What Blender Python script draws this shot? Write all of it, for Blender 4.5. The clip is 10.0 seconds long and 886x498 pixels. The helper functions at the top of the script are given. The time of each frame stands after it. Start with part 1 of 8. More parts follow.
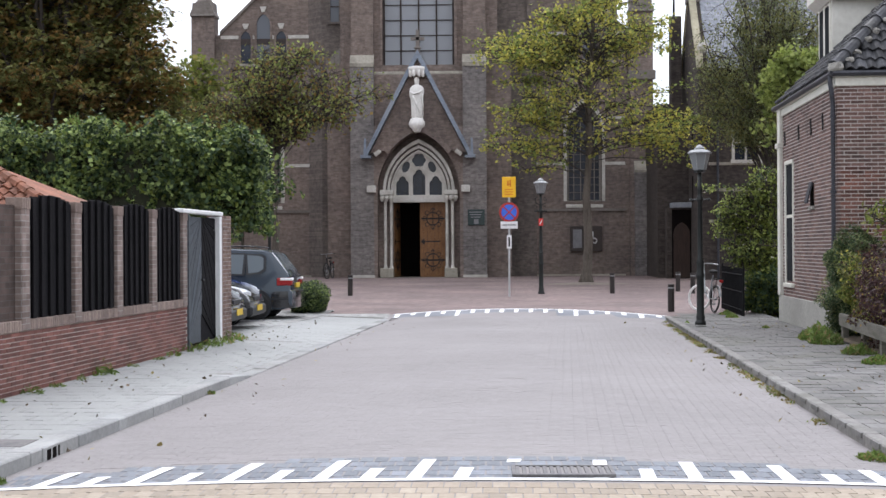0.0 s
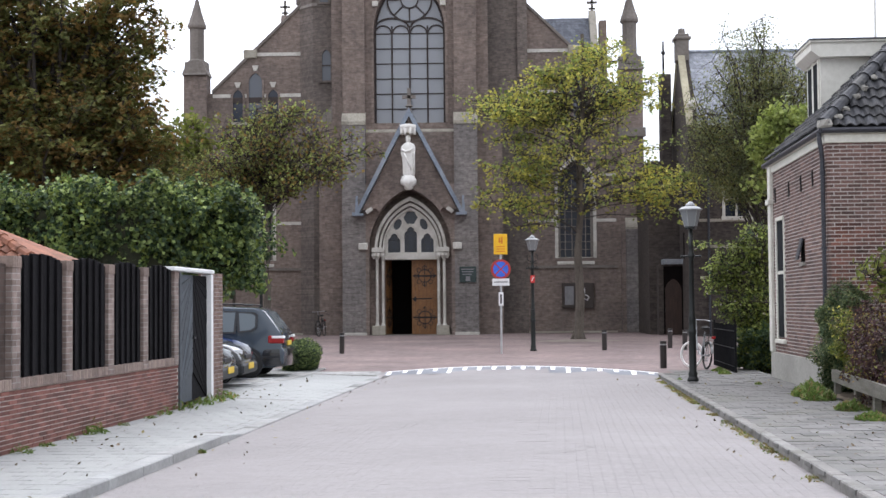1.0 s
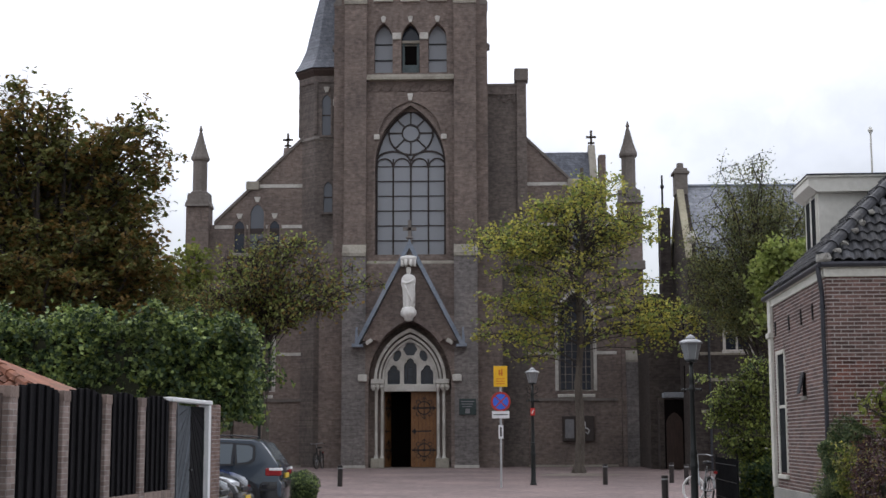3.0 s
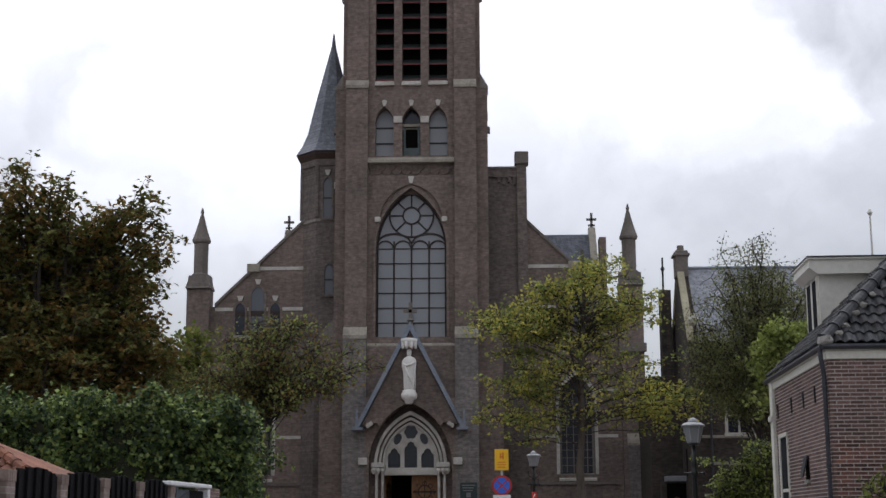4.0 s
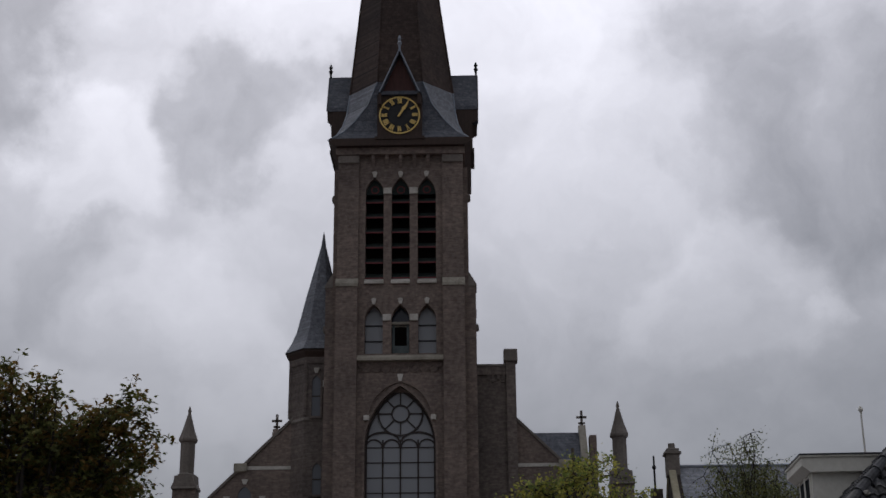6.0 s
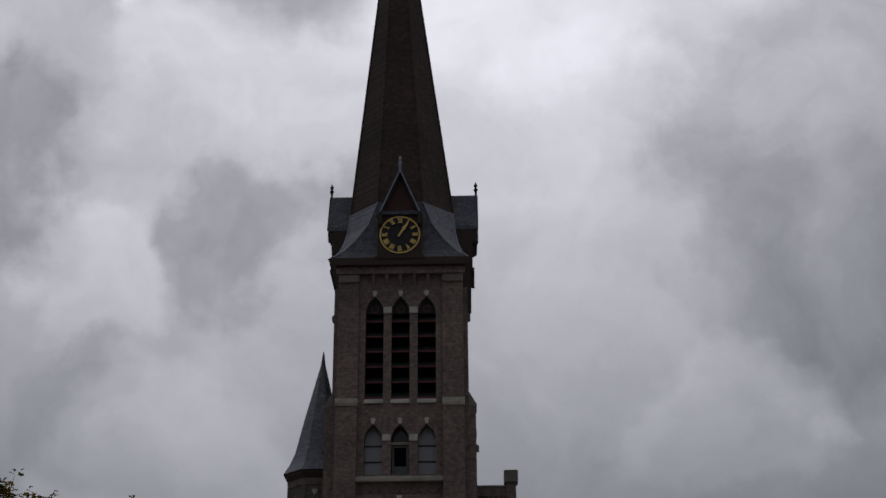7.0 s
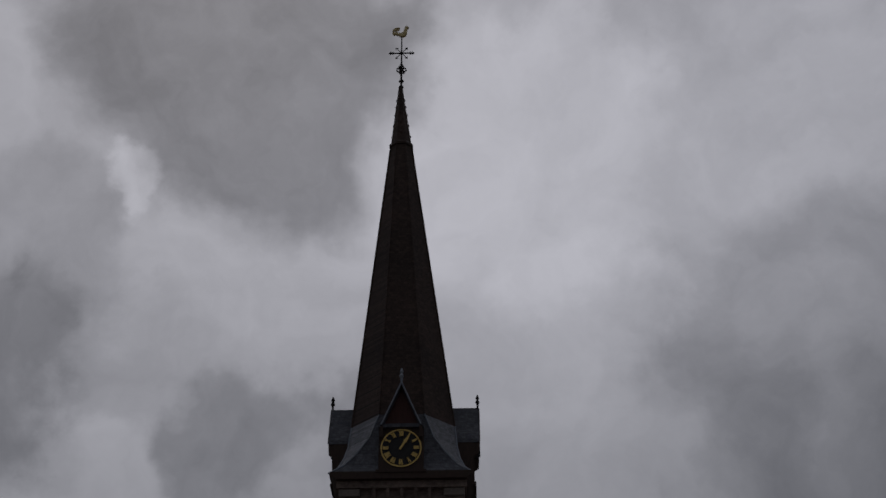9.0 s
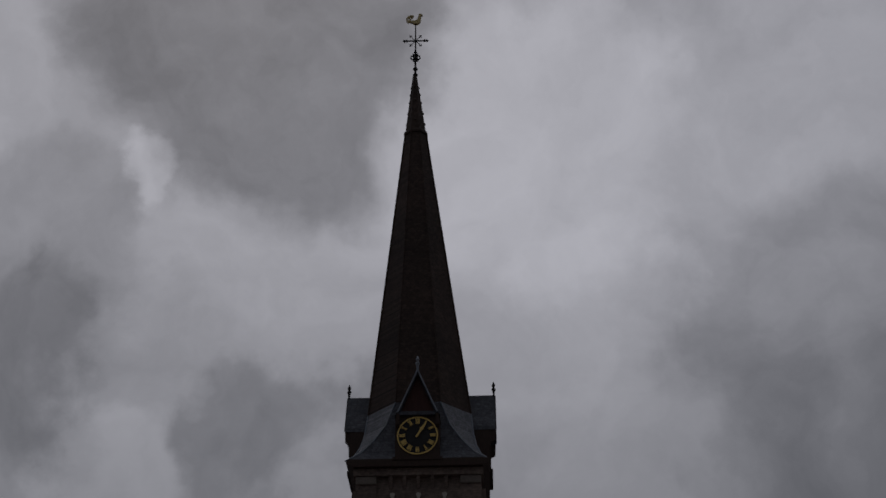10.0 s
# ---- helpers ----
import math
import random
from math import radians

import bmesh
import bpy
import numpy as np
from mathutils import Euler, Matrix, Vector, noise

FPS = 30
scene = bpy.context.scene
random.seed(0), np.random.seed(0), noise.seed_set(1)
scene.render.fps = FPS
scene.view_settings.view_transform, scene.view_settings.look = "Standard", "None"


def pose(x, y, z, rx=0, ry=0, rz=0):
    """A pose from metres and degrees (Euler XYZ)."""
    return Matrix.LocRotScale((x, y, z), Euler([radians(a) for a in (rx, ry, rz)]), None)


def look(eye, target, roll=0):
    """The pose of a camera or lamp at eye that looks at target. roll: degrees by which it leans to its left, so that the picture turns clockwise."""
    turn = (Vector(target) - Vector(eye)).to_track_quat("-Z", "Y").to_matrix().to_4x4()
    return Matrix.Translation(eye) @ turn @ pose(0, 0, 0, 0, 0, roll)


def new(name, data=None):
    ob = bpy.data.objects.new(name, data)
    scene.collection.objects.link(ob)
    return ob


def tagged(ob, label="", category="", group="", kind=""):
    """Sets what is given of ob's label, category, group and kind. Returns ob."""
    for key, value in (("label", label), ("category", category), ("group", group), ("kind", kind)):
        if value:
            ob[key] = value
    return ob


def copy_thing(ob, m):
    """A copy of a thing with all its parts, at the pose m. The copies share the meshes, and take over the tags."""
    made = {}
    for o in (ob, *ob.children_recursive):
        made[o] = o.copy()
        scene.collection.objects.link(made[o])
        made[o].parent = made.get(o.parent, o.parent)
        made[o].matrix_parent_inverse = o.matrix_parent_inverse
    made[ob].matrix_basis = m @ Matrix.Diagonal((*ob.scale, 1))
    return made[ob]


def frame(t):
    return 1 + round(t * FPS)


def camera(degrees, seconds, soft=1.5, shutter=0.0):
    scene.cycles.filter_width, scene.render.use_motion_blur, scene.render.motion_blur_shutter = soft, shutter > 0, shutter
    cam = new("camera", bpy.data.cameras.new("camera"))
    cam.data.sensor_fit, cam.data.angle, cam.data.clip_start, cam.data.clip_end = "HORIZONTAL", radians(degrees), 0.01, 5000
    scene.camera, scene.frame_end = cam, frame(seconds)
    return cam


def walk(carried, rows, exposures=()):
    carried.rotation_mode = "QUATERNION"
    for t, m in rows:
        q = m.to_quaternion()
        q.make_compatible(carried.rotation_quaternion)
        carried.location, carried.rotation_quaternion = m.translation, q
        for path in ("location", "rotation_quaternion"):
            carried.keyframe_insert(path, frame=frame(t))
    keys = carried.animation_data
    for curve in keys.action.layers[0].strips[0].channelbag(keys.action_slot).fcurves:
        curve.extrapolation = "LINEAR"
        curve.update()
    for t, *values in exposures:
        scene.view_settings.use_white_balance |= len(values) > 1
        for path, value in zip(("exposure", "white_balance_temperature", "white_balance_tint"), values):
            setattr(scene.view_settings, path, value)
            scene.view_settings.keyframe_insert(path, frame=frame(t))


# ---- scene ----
cam = camera(35.0, 10.0, 1.5)
EYE = (0.0, 0.0, 1.55)


def aim(yaw, pitch, roll):
    """Tripod head: yaw to the right of north, pitch up, roll clockwise."""
    turn = Matrix.Rotation(radians(2.0 - yaw), 4, "Z") @ Matrix.Rotation(radians(90 + pitch), 4, "X")
    return Matrix.Translation(EYE) @ turn @ Matrix.Rotation(radians(-roll), 4, "Z")


walk(cam, [
    (0.0, aim(0.000, -0.008, 0.332)), (0.5, aim(0.251, 1.129, 0.459)), (1.0, aim(0.353, 2.323, 0.508)),
    (1.5, aim(0.326, 3.810, 0.306)), (2.0, aim(0.369, 4.754, 0.251)), (2.5, aim(0.411, 6.227, 0.168)),
    (3.8, aim(0.330, 10.254, 0.240)), (4.0, aim(0.366, 11.039, 0.200)), (4.5, aim(0.731, 12.619, 0.308)),
    (5.0, aim(0.843, 14.741, 0.422)), (5.2, aim(0.792, 16.082, 0.500)), (6.3, aim(0.938, 20.199, 0.500)),
    (6.5, aim(0.966, 21.236, 0.540)), (7.0, aim(0.916, 23.947, 0.411)), (7.5, aim(0.941, 26.824, 0.480)),
    (8.0, aim(0.900, 29.692, 0.430)), (8.5, aim(0.886, 32.534, 0.480)), (9.0, aim(0.911, 32.586, 0.400)),
    (9.5, aim(0.800, 32.579, 0.470)), (10.0, aim(0.172, 32.088, 0.360)),
], [(0.0, 0.06, 6330, 9), (1.0, 0.2, 6330, 9), (2.0, 0.12, 6330, 9), (2.7, -0.3, 6360, 9), (3.8, -0.9, 6360, 9), (4.5, -1.1, 6370, 10), (5.2, -1.5, 6380, 10), (6.3, -2.3, 6420, 10),
    (6.5, -2.42, 6430, 10), (7.5, -2.86, 6430, 10), (8.5, -3.26, 6430, 10), (9.0, -3.48, 6420, 10), (10.0, -3.65, 6420, 10)])

# ---- sky and sun ----
world = bpy.data.worlds.new("overcast_sky")
scene.world = world
world.use_nodes = True
wt = world.node_tree
wt.nodes.clear()


def wn(kind, **kw):
    n = wt.nodes.new(kind)
    for k, v in kw.items():
        n.inputs[k].default_value = v
    return n


sky = wt.nodes.new("ShaderNodeTexSky")
sky.sky_type, sky.sun_disc, sky.sun_elevation, sky.sun_rotation = "NISHITA", False, radians(48), radians(-15)


def wmath(op, a, b, clamp=False):
    n = wt.nodes.new("ShaderNodeMath")
    n.operation, n.use_clamp = op, clamp
    for i, v in enumerate((a, b)):
        if isinstance(v, bpy.types.NodeSocket):
            wt.links.new(v, n.inputs[i])
        else:
            n.inputs[i].default_value = v
    return n.outputs[0]


def heading(az, el):
    return (math.sin(radians(az)) * math.cos(radians(el)), math.cos(radians(az)) * math.cos(radians(el)), math.sin(radians(el)))


tc = wt.nodes.new("ShaderNodeTexCoord")
warp = wn("ShaderNodeTexNoise", Scale=6.0, Detail=8.0, Roughness=0.54)
wadd = wt.nodes.new("ShaderNodeMixRGB")
wadd.blend_type, wadd.inputs[0].default_value = "LINEAR_LIGHT", 0.125
wt.links.new(tc.outputs["Generated"], warp.inputs["Vector"])
wt.links.new(tc.outputs["Generated"], wadd.inputs[1])
wt.links.new(warp.outputs["Color"], wadd.inputs[2])
puff = wn("ShaderNodeTexNoise", Scale=5.0, Detail=7.0, Roughness=0.5)
wt.links.new(wadd.outputs[0], puff.inputs["Vector"])
# banks of cloud: heading, height, spread in degrees, how much lighter or darker
CLOUDS = [(-11.5, 42.0, 8.4, -0.46), (-21.0, 30.0, 5.5, -0.26), (-16.4, 34.7, 2.0, 0.3), (3.7, 36.0, 6.5, 0.24), (19.0, 37.0, 4.5, 0.06), (18.0, 26.0, 8.6, -0.3), (10.5, 24.0, 4.5, -0.08),
          (-8.6, 24.6, 3.6, -0.28), (-19.0, 26.5, 3.6, -0.2), (-15.8, 22.8, 3.2, 0.24), (-15.4, 17.5, 2.8, -0.12), (-10.3, 18.9, 4.6, 0.08), (13.0, 20.5, 4.4, -0.03), (5.6, 18.9, 3.0, 0.08),
          (13.9, 16.8, 2.0, 0.2), (12.9, 12.5, 5.0, -0.04), (-12.0, 15.0, 5.0, 0.2), (11.0, 17.0, 4.0, 0.16)]
total = wmath("MULTIPLY_ADD", puff.outputs["Fac"], 0.46)
total.node.inputs[2].default_value = 0.67
wisp = wn("ShaderNodeTexNoise", Scale=17.0, Detail=6.0, Roughness=0.55)
wt.links.new(wadd.outputs[0], wisp.inputs["Vector"])
fine = wmath("MULTIPLY_ADD", wisp.outputs["Fac"], 0.42)
fine.node.inputs[2].default_value = -0.13
total = wmath("ADD", total, fine)
for az, el, spread, amount in CLOUDS:
    far = wt.nodes.new("ShaderNodeVectorMath")
    far.operation = "DISTANCE"
    wt.links.new(wadd.outputs[0], far.inputs[0])
    far.inputs[1].default_value = heading(az, el)
    mr = wt.nodes.new("ShaderNodeMapRange")
    mr.interpolation_type = "SMOOTHERSTEP"
    wt.links.new(far.outputs["Value"], mr.inputs[0])
    for i, v in ((1, radians(spread) * 1.2), (2, radians(spread) * 0.7), (3, 0.0), (4, amount)):
        mr.inputs[i].default_value = v
    total = wmath("ADD", total, mr.outputs[0])
# brighter where the sun stands behind the cloud, ahead and high; duller behind the camera
toward = wt.nodes.new("ShaderNodeVectorMath")
toward.operation = "DOT_PRODUCT"
wt.links.new(tc.outputs["Generated"], toward.inputs[0])
toward.inputs[1].default_value = heading(-3, 55)
glow = wt.nodes.new("ShaderNodeMapRange")
glow.interpolation_type = "SMOOTHERSTEP"
wt.links.new(toward.outputs["Value"], glow.inputs[0])
for i, v in ((1, 0.58), (2, 1.03), (3, 1.5), (4, 4.2)):
    glow.inputs[i].default_value = v
up = wt.nodes.new("ShaderNodeSeparateXYZ")
wt.links.new(tc.outputs["Generated"], up.inputs[0])
# an overcast sky is dimmest at the horizon
rise = wt.nodes.new("ShaderNodeMapRange")
wt.links.new(up.outputs[2], rise.inputs[0])
for i, v in ((1, 0.0), (2, 0.52), (3, 0.42), (4, 1.0)):
    rise.inputs[i].default_value = v
light = wmath("MULTIPLY", wmath("MULTIPLY", total, glow.outputs[0]), rise.outputs[0])
tinted = wt.nodes.new("ShaderNodeMixRGB")
tinted.blend_type, tinted.inputs[0].default_value = "MULTIPLY", 1.0
# the bright cloud ahead is cooler than the dull cloud all round
hue = wt.nodes.new("ShaderNodeMixRGB")
hue.inputs[1].default_value, hue.inputs[2].default_value = (1.0, 0.985, 1.03, 1), (1.0, 0.988, 1.066, 1)
cool = wt.nodes.new("ShaderNodeMapRange")
wt.links.new(toward.outputs["Value"], cool.inputs[0])
for i, v in ((1, 0.5), (2, 0.9), (3, 0.0), (4, 1.0)):
    cool.inputs[i].default_value = v
wt.links.new(cool.outputs[0], hue.inputs[0])
wt.links.new(hue.outputs[0], tinted.inputs[1])
wt.links.new(light, tinted.inputs[2])
veil = wt.nodes.new("ShaderNodeMixRGB")
veil.inputs[0].default_value = 0.96
wt.links.new(sky.outputs[0], veil.inputs[1])
wt.links.new(tinted.outputs[0], veil.inputs[2])
back = wn("ShaderNodeBackground", Strength=1.0)
wt.links.new(veil.outputs[0], back.inputs[0])
wt.links.new(back.outputs[0], wt.nodes.new("ShaderNodeOutputWorld").inputs[0])

sun = new("sun", bpy.data.lights.new("sun", "SUN"))
sun.data.energy, sun.data.angle, sun.data.color = 0.5, radians(30), (1.0, 0.97, 0.92)
sun.matrix_world = look((-14, 52, 60), (0, 0, 0))


# ---- materials ----
def ramp(nt, fac, stops):
    r = nt.nodes.new("ShaderNodeValToRGB")
    while len(r.color_ramp.elements) < len(stops):
        r.color_ramp.elements.new(0.5)
    for e, (p, c) in zip(r.color_ramp.elements, stops):
        e.position, e.color = p, (*c, 1)
    nt.links.new(fac, r.inputs[0])
    return r.outputs[0]


def mixc(nt, fac, a, b, mode="MIX"):
    m = nt.nodes.new("ShaderNodeMixRGB")
    m.blend_type = mode
    for i, v in enumerate((fac, a, b)):
        if isinstance(v, bpy.types.NodeSocket):
            nt.links.new(v, m.inputs[i])
        else:
            m.inputs[i].default_value = v if i == 0 else (*v, 1)
    return m.outputs[0]


def noise_tex(nt, scale, detail=4.0, vec=None, rough=0.55):
    n = nt.nodes.new("ShaderNodeTexNoise")
    n.inputs["Scale"].default_value, n.inputs["Detail"].default_value, n.inputs["Roughness"].default_value = scale, detail, rough
    if vec:
        nt.links.new(vec, n.inputs["Vector"])
    return n.outputs["Fac"]


def coords(nt, stretch=(1, 1, 1)):
    g = nt.nodes.new("ShaderNodeNewGeometry")
    m = nt.nodes.new("ShaderNodeMapping")
    m.inputs["Scale"].default_value = stretch
    nt.links.new(g.outputs["Position"], m.inputs["Vector"])
    return m.outputs[0]


def rnd(nt, island=False):
    if island:
        return nt.nodes.new("ShaderNodeNewGeometry").outputs["Random Per Island"]
    return nt.nodes.new("ShaderNodeObjectInfo").outputs["Random"]


def material(name, dark, light, rough=0.8, metal=0.0, fine=30.0, coarse=1.2, stain=None, bump=0.3, stretch=(1, 1, 1), vary=None, amount=0.35, spec=0.4):
    """Two scales of noise between dark and light; stain: a colour in patches; vary: 'object' or 'island' shifts each piece."""
    m = bpy.data.materials.new(name)
    m.use_nodes = True
    nt = m.node_tree
    b = nt.nodes["Principled BSDF"]
    v = coords(nt, stretch)
    f1, f2 = noise_tex(nt, fine, 5, v), noise_tex(nt, coarse, 4, v)
    fac = nt.nodes.new("ShaderNodeMath")
    fac.operation = "ADD"
    nt.links.new(f1, fac.inputs[0]), nt.links.new(f2, fac.inputs[1])
    half = nt.nodes.new("ShaderNodeMath")
    half.operation, half.inputs[1].default_value = "MULTIPLY", 0.5
    nt.links.new(fac.outputs[0], half.inputs[0])
    col = ramp(nt, half.outputs[0], [(0.36, dark), (0.64, light)])
    if stain:
        col = mixc(nt, ramp(nt, noise_tex(nt, coarse * 0.6, 6, v, 0.65), [(0.5, (0, 0, 0)), (0.7, (0.8, 0.8, 0.8))]), col, stain)
    if vary:
        r = rnd(nt, vary == "island")
        lo, hi = 1 - amount, 1 + amount
        col = mixc(nt, 1.0, col, ramp(nt, r, [(0.0, (lo, lo, lo)), (0.5, (1, 0.98, 0.96) if amount > 0.1 else (1, 1, 1)), (1.0, (hi, hi, hi))]), "MULTIPLY")
    nt.links.new(col, b.inputs["Base Color"])
    b.inputs["Roughness"].default_value, b.inputs["Metallic"].default_value = rough, metal
    b.inputs["Specular IOR Level"].default_value = spec
    if bump:
        bp = nt.nodes.new("ShaderNodeBump")
        bp.inputs["Strength"].default_value, bp.inputs["Distance"].default_value = bump, 0.01
        nt.links.new(f1, bp.inputs["Height"])
        nt.links.new(bp.outputs[0], b.inputs["Normal"])
    return m


def brickwork(name, a, b, mortar, course=0.062, length=0.22, joint=0.010, stain=None, flat=False, rough=0.85, diag=1.0):
    """Courses of brick at real size on upright walls (or, flat, on the ground), with patches of age."""
    m = bpy.data.materials.new(name)
    m.use_nodes = True
    nt = m.node_tree
    bs = nt.nodes["Principled BSDF"]
    g = nt.nodes.new("ShaderNodeNewGeometry")
    sep = nt.nodes.new("ShaderNodeSeparateXYZ")
    nt.links.new(g.outputs["Position"], sep.inputs[0])
    com = nt.nodes.new("ShaderNodeCombineXYZ")
    if flat:
        nt.links.new(sep.outputs[0], com.inputs[0]), nt.links.new(sep.outputs[1], com.inputs[1])
    else:
        add = nt.nodes.new("ShaderNodeMath")
        add.operation = "ADD"
        nt.links.new(sep.outputs[0], add.inputs[0]), nt.links.new(sep.outputs[1], add.inputs[1])
        nt.links.new(add.outputs[0], com.inputs[0]), nt.links.new(sep.outputs[2], com.inputs[1])
    br = nt.nodes.new("ShaderNodeTexBrick")
    for k, v in (("Scale", 1.0), ("Mortar Size", joint / 2), ("Mortar Smooth", 0.3), ("Bias", 0.0), ("Brick Width", length), ("Row Height", course)):
        br.inputs[k].default_value = v
    br.inputs["Color1"].default_value, br.inputs["Color2"].default_value, br.inputs["Mortar"].default_value = (*a, 1), (*b, 1), (*mortar, 1)
    nt.links.new(com.outputs[0], br.inputs["Vector"])
    col = br.outputs["Color"]
    big = noise_tex(nt, 0.35, 6, g.outputs["Position"], 0.6)
    col = mixc(nt, 1.0, col, ramp(nt, big, [(0.3, (0.72, 0.72, 0.74)), (0.7, (1.25, 1.22, 1.2))]), "MULTIPLY")
    fine = noise_tex(nt, 6.0, 5, g.outputs["Position"])
    col = mixc(nt, 1.0, col, ramp(nt, fine, [(0.35, (0.8, 0.8, 0.8)), (0.65, (1.2, 1.2, 1.2))]), "MULTIPLY")
    if stain:
        col = mixc(nt, ramp(nt, noise_tex(nt, 0.9, 6, g.outputs["Position"], 0.7), [(0.55, (0, 0, 0)), (0.75, (0.7, 0.7, 0.7))]), col, stain)
    nt.links.new(col, bs.inputs["Base Color"])
    bs.inputs["Roughness"].default_value, bs.inputs["Specular IOR Level"].default_value = rough, 0.25
    bp = nt.nodes.new("ShaderNodeBump")
    bp.inputs["Strength"].default_value, bp.inputs["Distance"].default_value = 0.5, 0.008
    bp.invert = True
    nt.links.new(br.outputs["Fac"], bp.inputs["Height"])
    nt.links.new(bp.outputs[0], bs.inputs["Normal"])
    return m


def leafy(name, dark, light, trans=0.35):
    """Leaves: each its own green, some light passing through."""
    m = bpy.data.materials.new(name)
    m.use_nodes = True
    nt = m.node_tree
    b = nt.nodes["Principled BSDF"]
    col = ramp(nt, rnd(nt, True), [(0.0, dark), (1.0, light)])
    col = mixc(nt, 1.0, col, ramp(nt, noise_tex(nt, 0.9, 3, coords(nt)), [(0.35, (0.65, 0.65, 0.65)), (0.65, (1.3, 1.25, 1.2))]), "MULTIPLY")
    nt.links.new(col, b.inputs["Base Color"])
    b.inputs["Roughness"].default_value, b.inputs["Specular IOR Level"].default_value = 0.55, 0.3
    tr = nt.nodes.new("ShaderNodeBsdfTranslucent")
    nt.links.new(col, tr.inputs[0])
    mx = nt.nodes.new("ShaderNodeMixShader")
    mx.inputs[0].default_value = trans
    nt.links.new(b.outputs[0], mx.inputs[1]), nt.links.new(tr.outputs[0], mx.inputs[2])
    nt.links.new(mx.outputs[0], nt.nodes["Material Output"].inputs[0])
    return m


def glazing(name, tint, rough=0.08, clear=0.0):
    m = bpy.data.materials.new(name)
    m.use_nodes = True
    nt = m.node_tree
    b = nt.nodes["Principled BSDF"]
    b.inputs["Base Color"].default_value, b.inputs["Roughness"].default_value = (*tint, 1), rough
    b.inputs["Transmission Weight"].default_value, b.inputs["IOR"].default_value = clear, 1.45
    bp = nt.nodes.new("ShaderNodeBump")
    bp.inputs["Strength"].default_value, bp.inputs["Distance"].default_value = 0.15, 0.02
    nt.links.new(noise_tex(nt, 3.0, 3, coords(nt)), bp.inputs["Height"])
    nt.links.new(bp.outputs[0], b.inputs["Normal"])
    return m


BRICK = brickwork("church_brick", (0.162, 0.13, 0.113), (0.23, 0.184, 0.161), (0.185, 0.166, 0.151), stain=(0.205, 0.174, 0.155))
BRICK_GREY = brickwork("tower_foot_brick", (0.145, 0.133, 0.127), (0.225, 0.208, 0.199), (0.215, 0.208, 0.2), stain=(0.225, 0.212, 0.204))
BRICK_OLD = brickwork("sooty_church_brick", (0.122, 0.104, 0.094), (0.176, 0.15, 0.135), (0.15, 0.137, 0.127), stain=(0.15, 0.133, 0.122))
STONE = material("white_stone", (0.42, 0.40, 0.36), (0.64, 0.62, 0.58), 0.8, fine=14, coarse=1.5, stain=(0.3, 0.28, 0.24))
STONE_WORN = material("weathered_stone", (0.26, 0.24, 0.2), (0.42, 0.39, 0.33), 0.9, fine=12, coarse=1.2, stain=(0.14, 0.13, 0.11))
STONE_DARK = material("dark_stone", (0.14, 0.125, 0.112), (0.23, 0.205, 0.185), 0.9, fine=10, coarse=1.0)
STATUE = material("painted_statue", (0.74, 0.72, 0.68), (0.86, 0.85, 0.82), 0.6, fine=10, coarse=2, bump=0.1)
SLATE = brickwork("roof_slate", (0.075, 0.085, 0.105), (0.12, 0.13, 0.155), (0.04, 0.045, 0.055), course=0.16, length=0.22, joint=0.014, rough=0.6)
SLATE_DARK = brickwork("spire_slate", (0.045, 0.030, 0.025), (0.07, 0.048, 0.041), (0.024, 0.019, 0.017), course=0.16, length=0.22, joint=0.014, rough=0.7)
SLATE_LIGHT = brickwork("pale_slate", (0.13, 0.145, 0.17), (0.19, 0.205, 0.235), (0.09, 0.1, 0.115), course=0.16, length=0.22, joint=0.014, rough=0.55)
LEAD = material("lead_flashing", (0.17, 0.2, 0.25), (0.28, 0.32, 0.38), 0.5, 0.3, fine=8, coarse=1.0, stain=(0.35, 0.36, 0.38))
IRON = material("black_iron", (0.012, 0.012, 0.013), (0.03, 0.03, 0.032), 0.5, 0.4, fine=40, coarse=4, bump=0.1)
WOOD_DARK = material("dark_timber", (0.03, 0.02, 0.015), (0.06, 0.035, 0.028), 0.7, fine=12, coarse=2, stretch=(8, 8, 1))
LOUVRE = material("dark_louvre_timber", (0.014, 0.022, 0.021), (0.03, 0.045, 0.042), 0.75, fine=15, coarse=2)
RED_TRIM = material("red_painted_timber", (0.10, 0.018, 0.022), (0.17, 0.035, 0.04), 0.6, fine=15, coarse=2)
GABLE_RED = material("faded_red_boarding", (0.045, 0.016, 0.014), (0.08, 0.03, 0.026), 0.7, fine=15, coarse=2, stretch=(6, 6, 1))
OAK = material("oak_door_wood", (0.12, 0.055, 0.022), (0.29, 0.14, 0.052), 0.45, fine=10, coarse=2.5, stretch=(14, 14, 1), bump=0.25)
GOLD = material("gilt_metal", (0.55, 0.38, 0.12), (0.75, 0.55, 0.2), 0.4, 0.6, fine=30, coarse=3, bump=0.05)
# near black with hardly any gloss: shade inside openings put into the colour
SHADE_BLACK = material("interior_shade_black", (0.006, 0.005, 0.005), (0.012, 0.01, 0.01), 0.95, bump=0, spec=0.03)
PANE = glazing("leaded_glass", (0.285, 0.30, 0.325), 0.2)
PANE_MID = glazing("dull_leaded_glass", (0.12, 0.13, 0.15), 0.18)
FRAME_BROWN = material("brown_window_frame", (0.022, 0.016, 0.015), (0.045, 0.032, 0.029), 0.6, fine=20, coarse=2, bump=0.1)
PANE_DARK = glazing("dark_leaded_glass", (0.03, 0.035, 0.05), 0.15)
PANE_CLEAR = glazing("window_glass", (0.05, 0.055, 0.06), 0.05)


